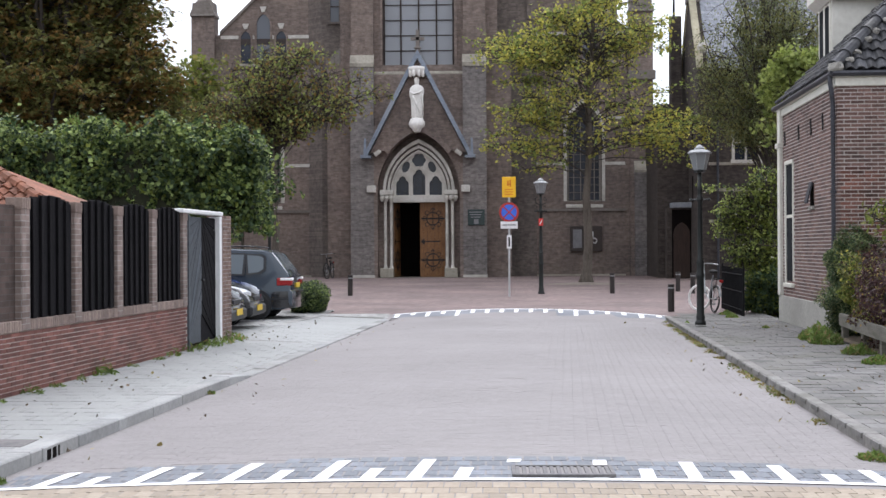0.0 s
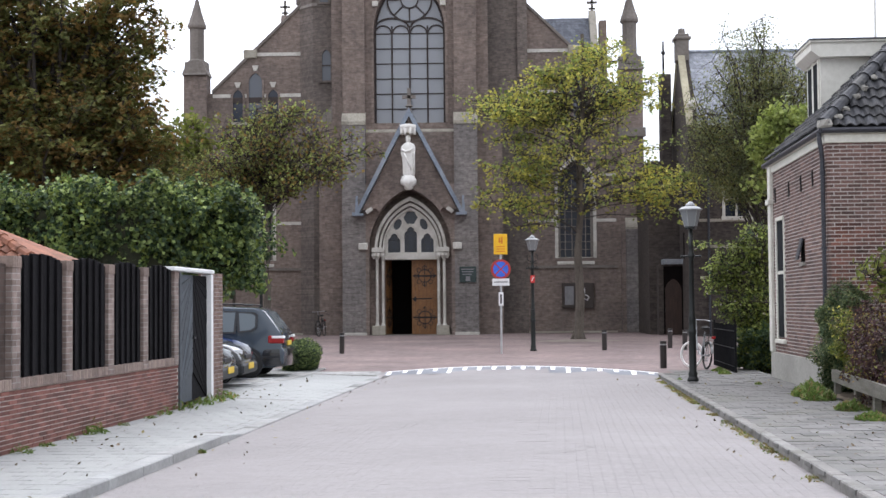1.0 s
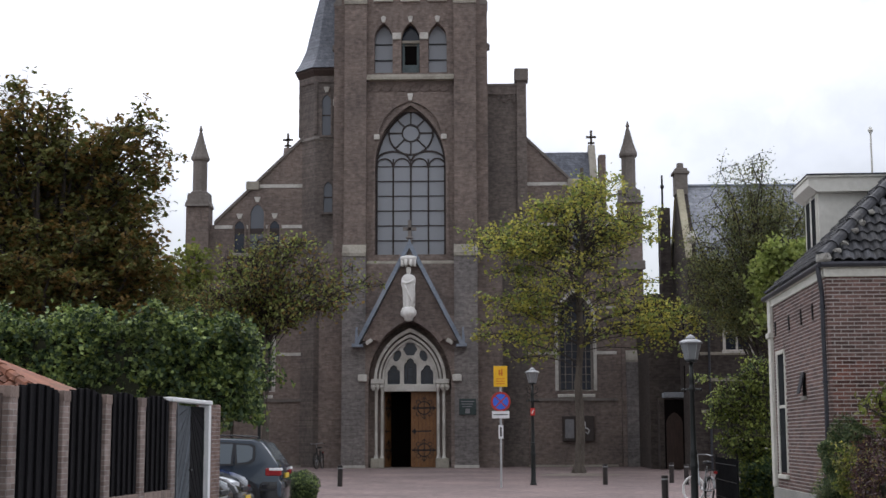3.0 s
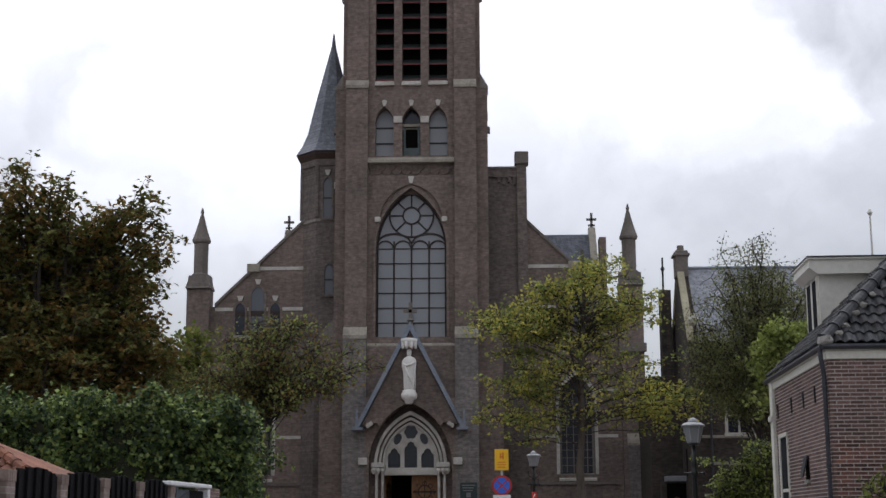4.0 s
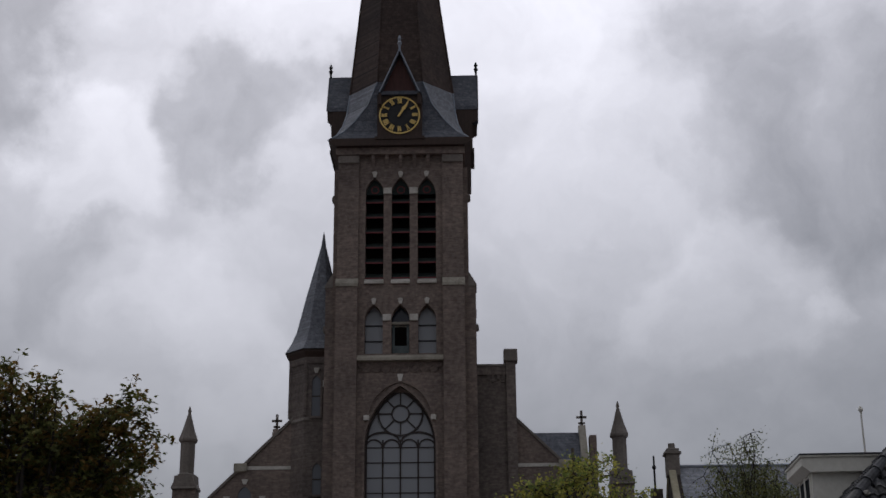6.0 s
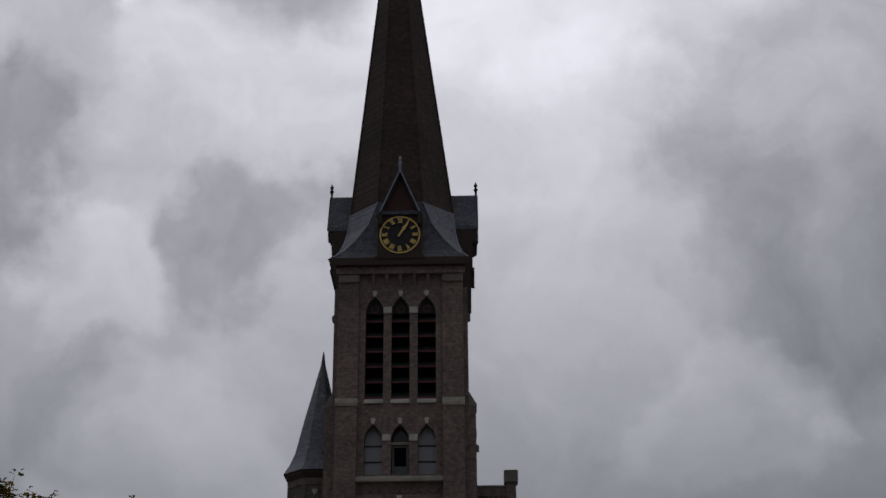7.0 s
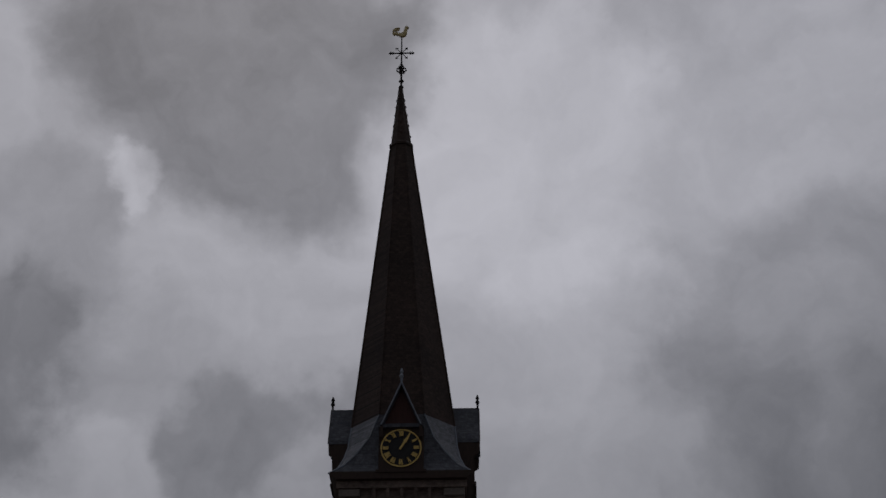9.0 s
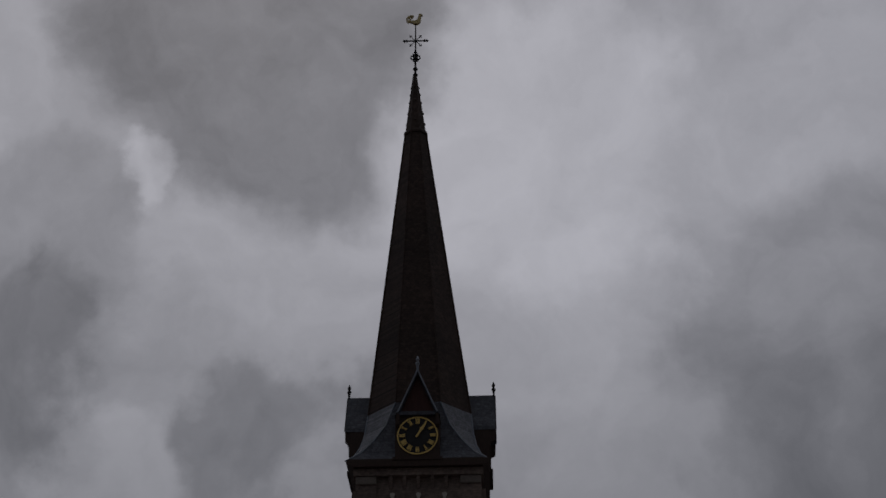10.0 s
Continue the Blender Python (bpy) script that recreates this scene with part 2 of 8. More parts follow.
# ---- mesh helpers ----
def finish(bm, name, mat, smooth=False):
    bmesh.ops.recalc_face_normals(bm, faces=bm.faces)
    me = bpy.data.meshes.new(name)
    bm.to_mesh(me)
    bm.free()
    for mt in (mat if isinstance(mat, (list, tuple)) else [mat]):
        me.materials.append(mt)
    if smooth:
        for p in me.polygons:
            p.use_smooth = True
    return me


def part(name, bm, mat, parent=None, label="", smooth=False):
    ob = new(name, finish(bm, name, mat, smooth) if isinstance(bm, bmesh.types.BMesh) else bm)
    if parent is not None:
        ob.parent = parent
        if parent.parent is None:
            ob.matrix_parent_inverse = parent.matrix_basis.inverted()
    if label:
        tagged(ob, label)
    return ob


def thing(name, label, category, group="", kind="", at=None):
    ob = new(name)
    ob.empty_display_size = 0.2
    if at:
        ob.matrix_basis = at if isinstance(at, Matrix) else Matrix.Translation(at)
    return tagged(ob, label, category, group, kind)


def local(name, bm, mat, parent, label="", smooth=False):
    """A part whose mesh is drawn in its thing's own coordinates."""
    ob = new(name, finish(bm, name, mat, smooth) if isinstance(bm, bmesh.types.BMesh) else bm)
    ob.parent = parent
    if label:
        tagged(ob, label)
    return ob


def mesh():
    return bmesh.new()


def box(bm, x0, x1, y0, y1, z0, z1, bev=0.0):
    v = [bm.verts.new((x, y, z)) for z in (z0, z1) for y in (y0, y1) for x in (x0, x1)]
    for f in ((0, 2, 3, 1), (4, 5, 7, 6), (0, 1, 5, 4), (2, 6, 7, 3), (0, 4, 6, 2), (1, 3, 7, 5)):
        bm.faces.new([v[i] for i in f])
    if bev:
        es = {e for q in v for e in q.link_edges}
        bmesh.ops.bevel(bm, geom=list(es), offset=bev, segments=1, affect="EDGES")
    return bm


def prism(bm, pts, y0, y1, axis="y"):
    """A polygon drawn in x, z (axis y), in y, z (axis x) or in x, y (axis z), given depth."""
    def at(p, d):
        return {"y": (p[0], d, p[1]), "x": (d, p[0], p[1]), "z": (p[0], p[1], d)}[axis]
    a, b = [bm.verts.new(at(p, y0)) for p in pts], [bm.verts.new(at(p, y1)) for p in pts]
    bm.faces.new(a), bm.faces.new(b[::-1])
    n = len(pts)
    for i in range(n):
        bm.faces.new((a[i], a[(i + 1) % n], b[(i + 1) % n], b[i]))
    return bm


def loft(bm, rings, caps=True):
    """Skin between rings of equal length."""
    vs = [[bm.verts.new(p) for p in r] for r in rings]
    n = len(rings[0])
    for a, b in zip(vs, vs[1:]):
        for i in range(n):
            bm.faces.new((a[i], a[(i + 1) % n], b[(i + 1) % n], b[i]))
    if caps:
        bm.faces.new(vs[0][::-1]), bm.faces.new(vs[-1])
    return bm


def ring(x, y, z, r, n=8, turn=0.0):
    return [(x + r * math.cos(turn + 2 * math.pi * i / n), y + r * math.sin(turn + 2 * math.pi * i / n), z) for i in range(n)]


def lathe(bm, x, y, prof, n=16, turn=0.0):
    return loft(bm, [ring(x, y, z, max(r, 0.001), n, turn) for r, z in prof])


def tube(bm, pts, r0, r1=None, n=8):
    """A round bar along points, tapering from r0 to r1."""
    r1 = r0 if r1 is None else r1
    pts = [Vector(p) for p in pts]
    rings = []
    for i, p in enumerate(pts):
        d = (pts[min(i + 1, len(pts) - 1)] - pts[max(i - 1, 0)]).normalized()
        s = d.cross(Vector((0, 0, 1)))
        s = Vector((1, 0, 0)) if s.length < 1e-3 else s.normalized()
        u = s.cross(d)
        r = r0 + (r1 - r0) * i / max(1, len(pts) - 1)
        rings.append([p + r * (math.cos(2 * math.pi * k / n) * s + math.sin(2 * math.pi * k / n) * u) for k in range(n)])
    return loft(bm, rings)


def disc_ring(bm, c, r, w, n=32, axis="y", depth=0.02):
    """A flat ring (radius r, width w) facing along axis."""
    def at(a, q, d):
        u, v = q * math.cos(a), q * math.sin(a)
        return {"y": (c[0] + u, c[1] + d, c[2] + v), "x": (c[0] + d, c[1] + u, c[2] + v), "z": (c[0] + u, c[1] + v, c[2] + d)}[axis]
    rows = []
    for i in range(n):
        a = 2 * math.pi * i / n
        rows.append([bm.verts.new(at(a, q, d)) for q, d in ((r, 0), (r - w, 0), (r - w, depth), (r, depth))])
    for i in range(n):
        a, b = rows[i], rows[(i + 1) % n]
        for k in range(4):
            bm.faces.new((a[k], a[(k + 1) % 4], b[(k + 1) % 4], b[k]))
    return bm


def arch(xc, z, w, h, n=10):
    """Points of a pointed (or round) arch from left spring to right spring: half-width w, rise h."""
    if h <= w * 1.001:
        return [(xc - w * math.cos(math.pi * i / (2 * n)), z + h * math.sin(math.pi * i / (2 * n))) for i in range(2 * n + 1)]
    c = (h * h - w * w) / (2 * w)
    a1 = math.atan2(h, c)
    left = [(xc + c - (c + w) * math.cos(a1 * i / n), z + (c + w) * math.sin(a1 * i / n)) for i in range(n + 1)]
    return left + [(2 * xc - x, q) for x, q in left[-2::-1]]


def arch_band(bm, xc, z, w0, h0, w1, h1, y0, y1, foot=None, n=10, above=None):
    """A moulding between two arches; foot: its legs go down to that height."""
    a, b = arch(xc, z, w0, h0, n), arch(xc, z, w1, h1, n)
    if above is not None:
        keep = [i for i, p in enumerate(b) if p[1] > above]
        a, b = [a[i] for i in keep], [b[i] for i in keep]
    if foot is not None:
        a, b = [(a[0][0], foot)] + a + [(a[-1][0], foot)], [(b[0][0], foot)] + b + [(b[-1][0], foot)]
    rows = [[bm.verts.new(q) for q in ((p[0], y0, p[1]), (r[0], y0, r[1]), (r[0], y1, r[1]), (p[0], y1, p[1]))] for p, r in zip(a, b)]
    for s, t in zip(rows, rows[1:]):
        for k in range(4):
            bm.faces.new((s[k], s[(k + 1) % 4], t[(k + 1) % 4], t[k]))
    bm.faces.new(rows[0]), bm.faces.new(rows[-1][::-1])
    return bm


def arch_plate(bm, xc, sill, z, w, h, y0, y1):
    prism(bm, [(xc - w, sill)] + arch(xc, z, w, h) + [(xc + w, sill)], y0, y1)
    return bm


def pierced(bm, x0, x1, z0, z1, y0, y1, holes):
    """A wall with arched openings (xc, half-width, sill, spring, rise), left to right."""
    x = x0
    for xc, w, sill, spr, h in sorted(holes):
        if xc - w > x:
            box(bm, x, xc - w, y0, y1, z0, z1)
        if sill > z0:
            box(bm, xc - w, xc + w, y0, y1, z0, sill)
        pts = arch(xc, spr, w, h)
        for p, q in zip(pts, pts[1:]):
            if q[0] - p[0] > 1e-5:
                prism(bm, [p, q, (q[0], z1), (p[0], z1)], y0, y1)
        x = xc + w
    if x < x1:
        box(bm, x, x1, y0, y1, z0, z1)
    bmesh.ops.remove_doubles(bm, verts=bm.verts, dist=0.0005)
    return bm


def mirror(f, xc):
    """Runs f(side) for both sides of an axis."""
    return [f(-1), f(1)]


# ---- church ----
XC = -3.23
church = thing("church", "dark brown brick neo-gothic church with a tall slate spire", "church", at=(XC, 65.5, 0.28))

# tower core and stages
bm = mesh()
box(bm, XC - 2.75, XC + 2.75, 63.3, 68.4, 4.0, 28.3)
part("tower_core", bm, BRICK, church)
part("tower_foot", box(mesh(), XC - 2.75, XC + 2.75, 65.6, 68.4, 0.1, 4.0), BRICK, church)
for s in (-1, 1):
    xs = sorted((XC + s * 1.25, XC + s * 2.75))
    part("tower_foot", box(mesh(), xs[0], xs[1], 63.3, 65.6, 0.1, 4.0), BRICK, church)
bm = mesh()
GW = (XC, 1.6, 9.75, 13.85, 2.75)
pierced(bm, XC - 1.99, XC + 1.99, 9.2, 17.1, 62.5, 63.3, [GW])
SM = [(XC + d, 0.42, 18.15, 19.75, 0.75) for d in (-1.24, 0, 1.24)]
pierced(bm, XC - 1.99, XC + 1.99, 17.9, 21.45, 62.55, 63.3, SM)
LV = [(XC + d, 0.43, 21.7, 26.05, 0.8) for d in (-1.24, 0, 1.24)]
pierced(bm, XC - 1.99, XC + 1.99, 21.45, 28.2, 62.55, 63.3, LV)
box(bm, XC - 1.99, XC + 1.99, 62.6, 63.3, 17.1, 17.9)
part("tower_front_wall", bm, BRICK, church)

# frieze of crossed bricks under the string course
bm = mesh()
for k in range(9):
    x = XC - 1.77 + k * 0.44
    for s in (-1, 1):
        prism(bm, [(x - 0.2, 17.45 - s * 0.2), (x - 0.13, 17.45 - s * 0.2), (x + 0.2, 17.45 + s * 0.2), (x + 0.13, 17.45 + s * 0.2)], 62.52, 62.6)
box(bm, XC - 1.99, XC + 1.99, 62.5, 62.6, 17.1, 17.22)
part("frieze", bm, BRICK, church)
bm = mesh()
prism(bm, [(62.3, 17.78), (62.3, 17.9), (62.58, 18.1), (63.0, 18.1), (63.0, 17.72)], XC - 1.99, XC + 1.99, "x")
part("string_course", bm, STONE_WORN, church)


def buttress(s):
    """Stepped corner buttress: one pier to the front, one to the side, with sloped stone caps."""
    xa, xb = XC + s * 1.99, XC + s * 2.99
    x0, x1 = min(xa, xb), max(xa, xb)
    b = part("corner_buttress", box(mesh(), x0, x1, 62.0, 63.3, 0.1, 9.7), BRICK, church)
    part("buttress_stage", box(mesh(), x0, x1, 62.25, 63.3, 9.7, 21.4), BRICK, b)
    part("buttress_stage", box(mesh(), x0, x1, 62.42, 63.3, 21.4, 27.6), BRICK, b)
    for w, z0, z1 in ((4.12, 0.1, 9.9), (3.52, 9.9, 21.4), (3.2, 21.4, 27.4)):
        xs = sorted((XC + s * 2.6, XC + s * w))
        part("side_buttress", box(mesh(), xs[0], xs[1], 62.75, 63.85, z0, z1), BRICK, b)
        part("side_buttress", box(mesh(), xs[0], xs[1], 67.0, 68.1, z0, z1), BRICK, b)
    for cap in ([(61.95, 9.62), (61.95, 9.78), (62.27, 10.2), (62.27, 9.62)], [(62.2, 21.32), (62.2, 21.46), (62.44, 21.78), (62.44, 21.32)]):
        part("buttress_cap", prism(mesh(), cap, x0 - 0.03, x1 + 0.03, "x"), STONE_WORN, b, "weathered sloping stone cap")
    for w0, w1, z in ((4.16, 3.5, 9.86), (3.56, 3.18, 21.4)):
        for ya in (62.72, 66.97):
            pts = [(XC + s * w0, z), (XC + s * w0, z + 0.1), (XC + s * w1, z + 0.75), (XC + s * w1, z)]
            part("side_cap", prism(mesh(), pts, ya, ya + 1.16), STONE_DARK, b)
    bm = mesh()
    box(bm, x0 - 0.04, x1 + 0.04, 61.96, 63.3, 0.1, 0.4, 0.015)
    part("foot_stone", bm, STONE, b, "pale foot stone")
    bm = mesh()
    box(bm, x0 - 0.02, x1 + 0.02, 61.985, 62.5, 0.4, 9.6)
    part("foot_facing", bm, BRICK_GREY, b, "cleaner grey brick facing of the lower tower")


mirror(buttress, XC)

# small wall knobs on the tower's flank
for z in (19.3, 25.8):
    for s in (-1, 1):
        w = 3.64 if z < 21.4 else 3.33
        part("flank_corbel", prism(mesh(), [(XC + s * 3.1, z), (XC + s * w, z + 0.1), (XC + s * w, z + 0.26), (XC + s * (w - 0.05), z + 0.34), (XC + s * 3.1, z + 0.4)], 63.05, 63.45), STONE_DARK, church)


# great window
def window(name, xc, sill, spr, w, h, y, parent, lights, bars, pane_mat, frame_mat, rose=False, bar=0.035):
    """A pointed window: frame, mullions, cross bars and one pane for each field."""
    bm = mesh()
    arch_band(bm, xc, spr, w - 0.09, h * (w - 0.09) / w, w + 0.02, h * (w + 0.02) / w, y - 0.1, y + 0.06, foot=sill)
    win = part(name, bm, frame_mat, parent)
    top = spr + (0.35 if rose else 0.0)
    step = 2 * w / lights
    for i in range(1, lights):
        part("mullion", box(mesh(), xc - w + i * step - bar, xc - w + i * step + bar, y - 0.07, y + 0.03, sill, top if rose else spr + h * (0.9 if i * 2 == lights else 0.55)), frame_mat, win)
    n = max(1, round((spr - sill) / bars))
    for i in range(1, n + 1):
        z = sill + (spr - sill) * i / n
        part("glazing_bar", box(mesh(), xc - w + 0.05, xc + w - 0.05, y - 0.05, y + 0.025, z - bar * 0.6, z + bar * 0.6), frame_mat, win)
    if rose:
        for i in range(lights):
            part("light_arch", arch_band(mesh(), xc - w + (i + 0.5) * step, spr, step / 2 - 0.06, step / 2 - 0.06, step / 2 - 0.0, step / 2 - 0.0, y - 0.06, y + 0.02, n=5), frame_mat, win)
        for i in (-1, 1):
            part("tracery_arch", arch_band(mesh(), xc + i * w / 2, spr + 0.28, w / 2 - 0.1, 0.38, w / 2 - 0.02, 0.46, y - 0.075, y + 0.015, n=6), frame_mat, win)
        part("rose_rim", disc_ring(mesh(), (xc, y - 0.08, spr + 1.55), 1.04, 0.07, 40, depth=0.12), frame_mat, win)
        part("rose_hub", disc_ring(mesh(), (xc, y - 0.08, spr + 1.55), 0.42, 0.06, 32, depth=0.12), frame_mat, win)
        for k in range(8):
            a = math.pi * k / 4
            c, s = math.cos(a), math.sin(a)
            p = [(xc + c * 0.38 - s * 0.03, spr + 1.55 + s * 0.38 + c * 0.03), (xc + c * 1.04 - s * 0.03, spr + 1.55 + s * 1.04 + c * 0.03),
                 (xc + c * 1.04 + s * 0.03, spr + 1.55 + s * 1.04 - c * 0.03), (xc + c * 0.38 + s * 0.03, spr + 1.55 + s * 0.38 - c * 0.03)]
            part("rose_spoke", prism(mesh(), p, y - 0.06, y + 0.03), frame_mat, win)
    zs = [sill + (spr - sill) * i / n for i in range(n + 1)]
    one = mesh()
    box(one, -step / 2 + bar, step / 2 - bar, -0.006, 0.006, 0, (spr - sill) / n - bar)
    me = finish(one, "pane", pane_mat)
    for i in range(lights):
        for z in zs[:-1]:
            ob = part("pane", me, None, win)
            ob.matrix_basis = pose(xc - w + (i + 0.5) * step, y, z + bar * 0.5, random.uniform(-1, 1), 0, random.uniform(-1, 1))
    bm = mesh()
    arch_plate(bm, xc, spr + 0.01, spr + 0.02, w - 0.05, h - 0.08, y - 0.006, y + 0.006)
    part("head_pane", bm, pane_mat, win)
    return win


window("great_window", GW[0], GW[2], GW[3], GW[1], GW[4], 62.95, church, 4, 0.72, PANE, FRAME_BROWN, True)
head = [p for p in arch(XC, 13.85, 1.6, 2.75, 16) if p[1] > 16.32]
part("arch_infill", prism(mesh(), head, 62.8, 62.96), BRICK, church)
bm = mesh()
arch_band(bm, XC, 13.85, 1.6, 2.75, 1.72, 2.95, 62.44, 62.6, foot=9.75)
part("window_reveal", bm, BRICK, church)
bm = mesh()
arch_band(bm, XC, 15.1, 1.42, 1.65, 1.6, 1.92, 62.38, 62.6)
part("hood_mould", bm, BRICK, church)
for s in (-1, 1):
    part("hood_block", box(mesh(), XC + s * 1.52 - 0.13, XC + s * 1.52 + 0.13, 62.34, 62.6, 15.0, 15.24, 0.02), STONE, church, "pale stone block")
part("keystone", prism(mesh(), [(XC - 0.13, 17.12), (XC + 0.13, 17.12), (XC + 0.07, 16.8), (XC - 0.07, 16.8)], 62.32, 62.6), STONE, church, "pale stone keystone")
for z, rows in ((19.85, SM), (26.15, LV)):
    for d in (-0.62, 0.62):
        part("impost_block", box(mesh(), XC + d - 0.2, XC + d + 0.2, 62.46, 62.7, z - 0.15, z + 0.17, 0.02), STONE, church, "pale stone block")
    for q in rows:
        zz = q[3] + q[4] + 0.12
        part("keystone", prism(mesh(), [(q[0] - 0.12, zz + 0.14), (q[0], zz + 0.2), (q[0] + 0.12, zz + 0.14), (q[0] + 0.06, zz - 0.1), (q[0] - 0.06, zz - 0.1)], 62.46, 62.6), STONE, church, "pale stone keystone")
bm = mesh()
prism(bm, [(62.35, 9.2), (62.35, 9.35), (62.9, 9.78), (63.0, 9.78), (63.0, 9.2)], XC - 1.99, XC + 1.99, "x")
part("window_sill", bm, STONE_WORN, church)
for i, q in enumerate(SM):
    bm = mesh()
    arch_plate(bm, q[0], q[2], q[3], q[1] + 0.05, q[4] + 0.05, 63.05, 63.1)
    part("belfry_pane", bm, PANE if i != 1 else PANE_DARK, church)
    wm_ = STONE_WORN if i == 1 else IRON
    for z in (18.85, 19.6) if i != 1 else (19.56,):
        part("window_bar", box(mesh(), q[0] - 0.42, q[0] + 0.42, 63.0, 63.045, z - 0.03, z + 0.03), wm_, church)
    if i == 1:
        part("transom", box(mesh(), q[0] - 0.42, q[0] + 0.42, 62.85, 62.995, 19.62, 19.74), wm_, church)
        bm = mesh()
        box(bm, q[0] - 0.38, q[0] - 0.28, 62.9, 62.995, 18.2, 19.6)
        box(bm, q[0] + 0.28, q[0] + 0.38, 62.9, 62.995, 18.2, 19.6)
        box(bm, q[0] - 0.28, q[0] + 0.28, 62.9, 62.995, 18.2, 18.6)
        # solid black plate, the hole's shade as colour
        part("shutter_shade_plate", box(mesh(), q[0] - 0.28, q[0] + 0.28, 63.0, 63.045, 18.6, 19.5), SHADE_BLACK, church, "black plate for the shade in the shutter hole")
        part("shutter_frame", bm, material("grey_green_shutter", (0.07, 0.095, 0.1), (0.12, 0.15, 0.155), 0.6, fine=15, coarse=3), church, "grey-green shutter with a dark hole")
for q in LV:
    # black plate stands for the shade behind the louvres
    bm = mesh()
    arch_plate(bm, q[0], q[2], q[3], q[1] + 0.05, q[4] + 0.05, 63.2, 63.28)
    part("belfry_shade_plate", bm, SHADE_BLACK, church)
    one = mesh()
    prism(one, [(-0.28, -0.2), (-0.28, -0.13), (0.2, 0.22), (0.2, 0.15)], -0.43, 0.43, "x")
    me = finish(one, "louvre", LOUVRE)
    two = mesh()
    box(two, -0.43, 0.43, -0.3, -0.27, -0.2, -0.13)
    tme = finish(two, "louvre_edge", RED_TRIM)
    for k in range(6):
        ob = part("louvre", me, None, church)
        ob.matrix_basis = pose(q[0], 62.98, 22.0 + k * 0.76)
        part("louvre_edge", tme, None, ob)
    bm = mesh()
    prism(bm, [(62.4, 21.5), (62.4, 21.6), (62.95, 21.95), (63.1, 21.95), (63.1, 21.5)], q[0] - 0.45, q[0] + 0.45, "x")
    part("louvre_sill", bm, STONE, church)
    bm = mesh()
    arch_plate(bm, q[0], 26.1, 26.1, 0.42, 0.75, 62.85, 62.95)
    part("louvre_head", bm, LOUVRE, church)
    part("head_roundel", disc_ring(mesh(), (q[0], 62.82, 26.33), 0.2, 0.06, 20, depth=0.03), RED_TRIM, church)

# corbel table and eaves
bm = mesh()
for k in range(5):
    x = XC - 1.32 + k * 0.66
    prism(bm, [(62.58, 27.3), (62.3, 27.75), (62.3, 27.95), (62.58, 27.95)], x - 0.08, x + 0.08, "x")
box(bm, XC - 3.1, XC + 3.1, 62.22, 68.7, 27.95, 28.35)
part("corbel_table", bm, BRICK, church)
bm = mesh()
prism(bm, [(XC - 3.1, 28.3), (XC - 3.4, 28.5), (XC - 3.4, 28.68), (XC + 3.4, 28.68), (XC + 3.4, 28.5), (XC + 3.1, 28.3)], 61.95, 69.05)
part("eaves_cornice", bm, WOOD_DARK, church)
for s in (-1, 1):
    part("eaves_block", box(mesh(), XC + s * 2.49 - 0.5, XC + s * 2.49 + 0.5, 62.3, 63.0, 27.55, 27.95, 0.03), STONE_DARK, church)

# spire: flared square base turning into an eight-sided needle that leans a little
SY = 65.5


def lean(z):
    return XC - 0.06 - 0.019 * max(0.0, z - 33)


bm = mesh()


def eight(z, half, cut):
    """Square of half-width half with corners cut; cut 0.586 gives a regular octagon."""
    x, c = lean(z), half * cut
    h = half
    return [(x + a, SY + b, z) for a, b in ((h, -h + c), (h, h - c), (h - c, h), (-h + c, h), (-h, h - c), (-h, -h + c), (-h + c, -h), (h - c, -h))]


FOOT = [(28.68, 3.42, 0.02), (29.2, 3.06, 0.11), (29.9, 2.84, 0.24), (30.8, 2.70, 0.42), (32.1, 2.59, 0.57)]
loft(bm, [eight(*f) for f in FOOT] + [eight(50.35, 0.6, 0.586)])
# flared foot: slate tone by facing, sides mid, corner faces palest
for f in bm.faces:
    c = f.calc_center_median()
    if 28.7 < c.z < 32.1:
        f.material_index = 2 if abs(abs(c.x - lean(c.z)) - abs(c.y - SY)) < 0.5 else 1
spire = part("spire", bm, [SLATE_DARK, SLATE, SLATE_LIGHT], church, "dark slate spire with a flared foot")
bm = mesh()
loft(bm, [eight(50.3, 0.68, 0.586), eight(50.45, 0.68, 0.586), eight(50.6, 0.58, 0.586), eight(54.85, 0.12, 0.586)])
for z in (51.2, 52.0, 52.8, 53.4, 53.9):
    for dx, dy in ((1, 0), (-1, 0), (0, -1), (0, 1)):
        h = 0.6 - (z - 50.5) * 0.113
        lathe(bm, lean(z) + dx * h, SY + dy * h, [(0.02, z - 0.06), (0.07, z), (0.02, z + 0.12)], 6)
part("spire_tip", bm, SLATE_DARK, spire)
bm = mesh()
for i in range(8):
    bm = bm or mesh()
    tube(bm, [eight(32.1, 2.595, 0.57)[i], eight(50.35, 0.61, 0.586)[i]], 0.05, 0.04, 6)
    part("spire_ridge", bm, SLATE_DARK, spire)
    bm = mesh()
    tube(bm, [eight(z, h + 0.01, c)[i] for z, h, c in FOOT], 0.035, 0.035, 6)
    part("hip_lead", bm, LEAD, spire)
    bm = None
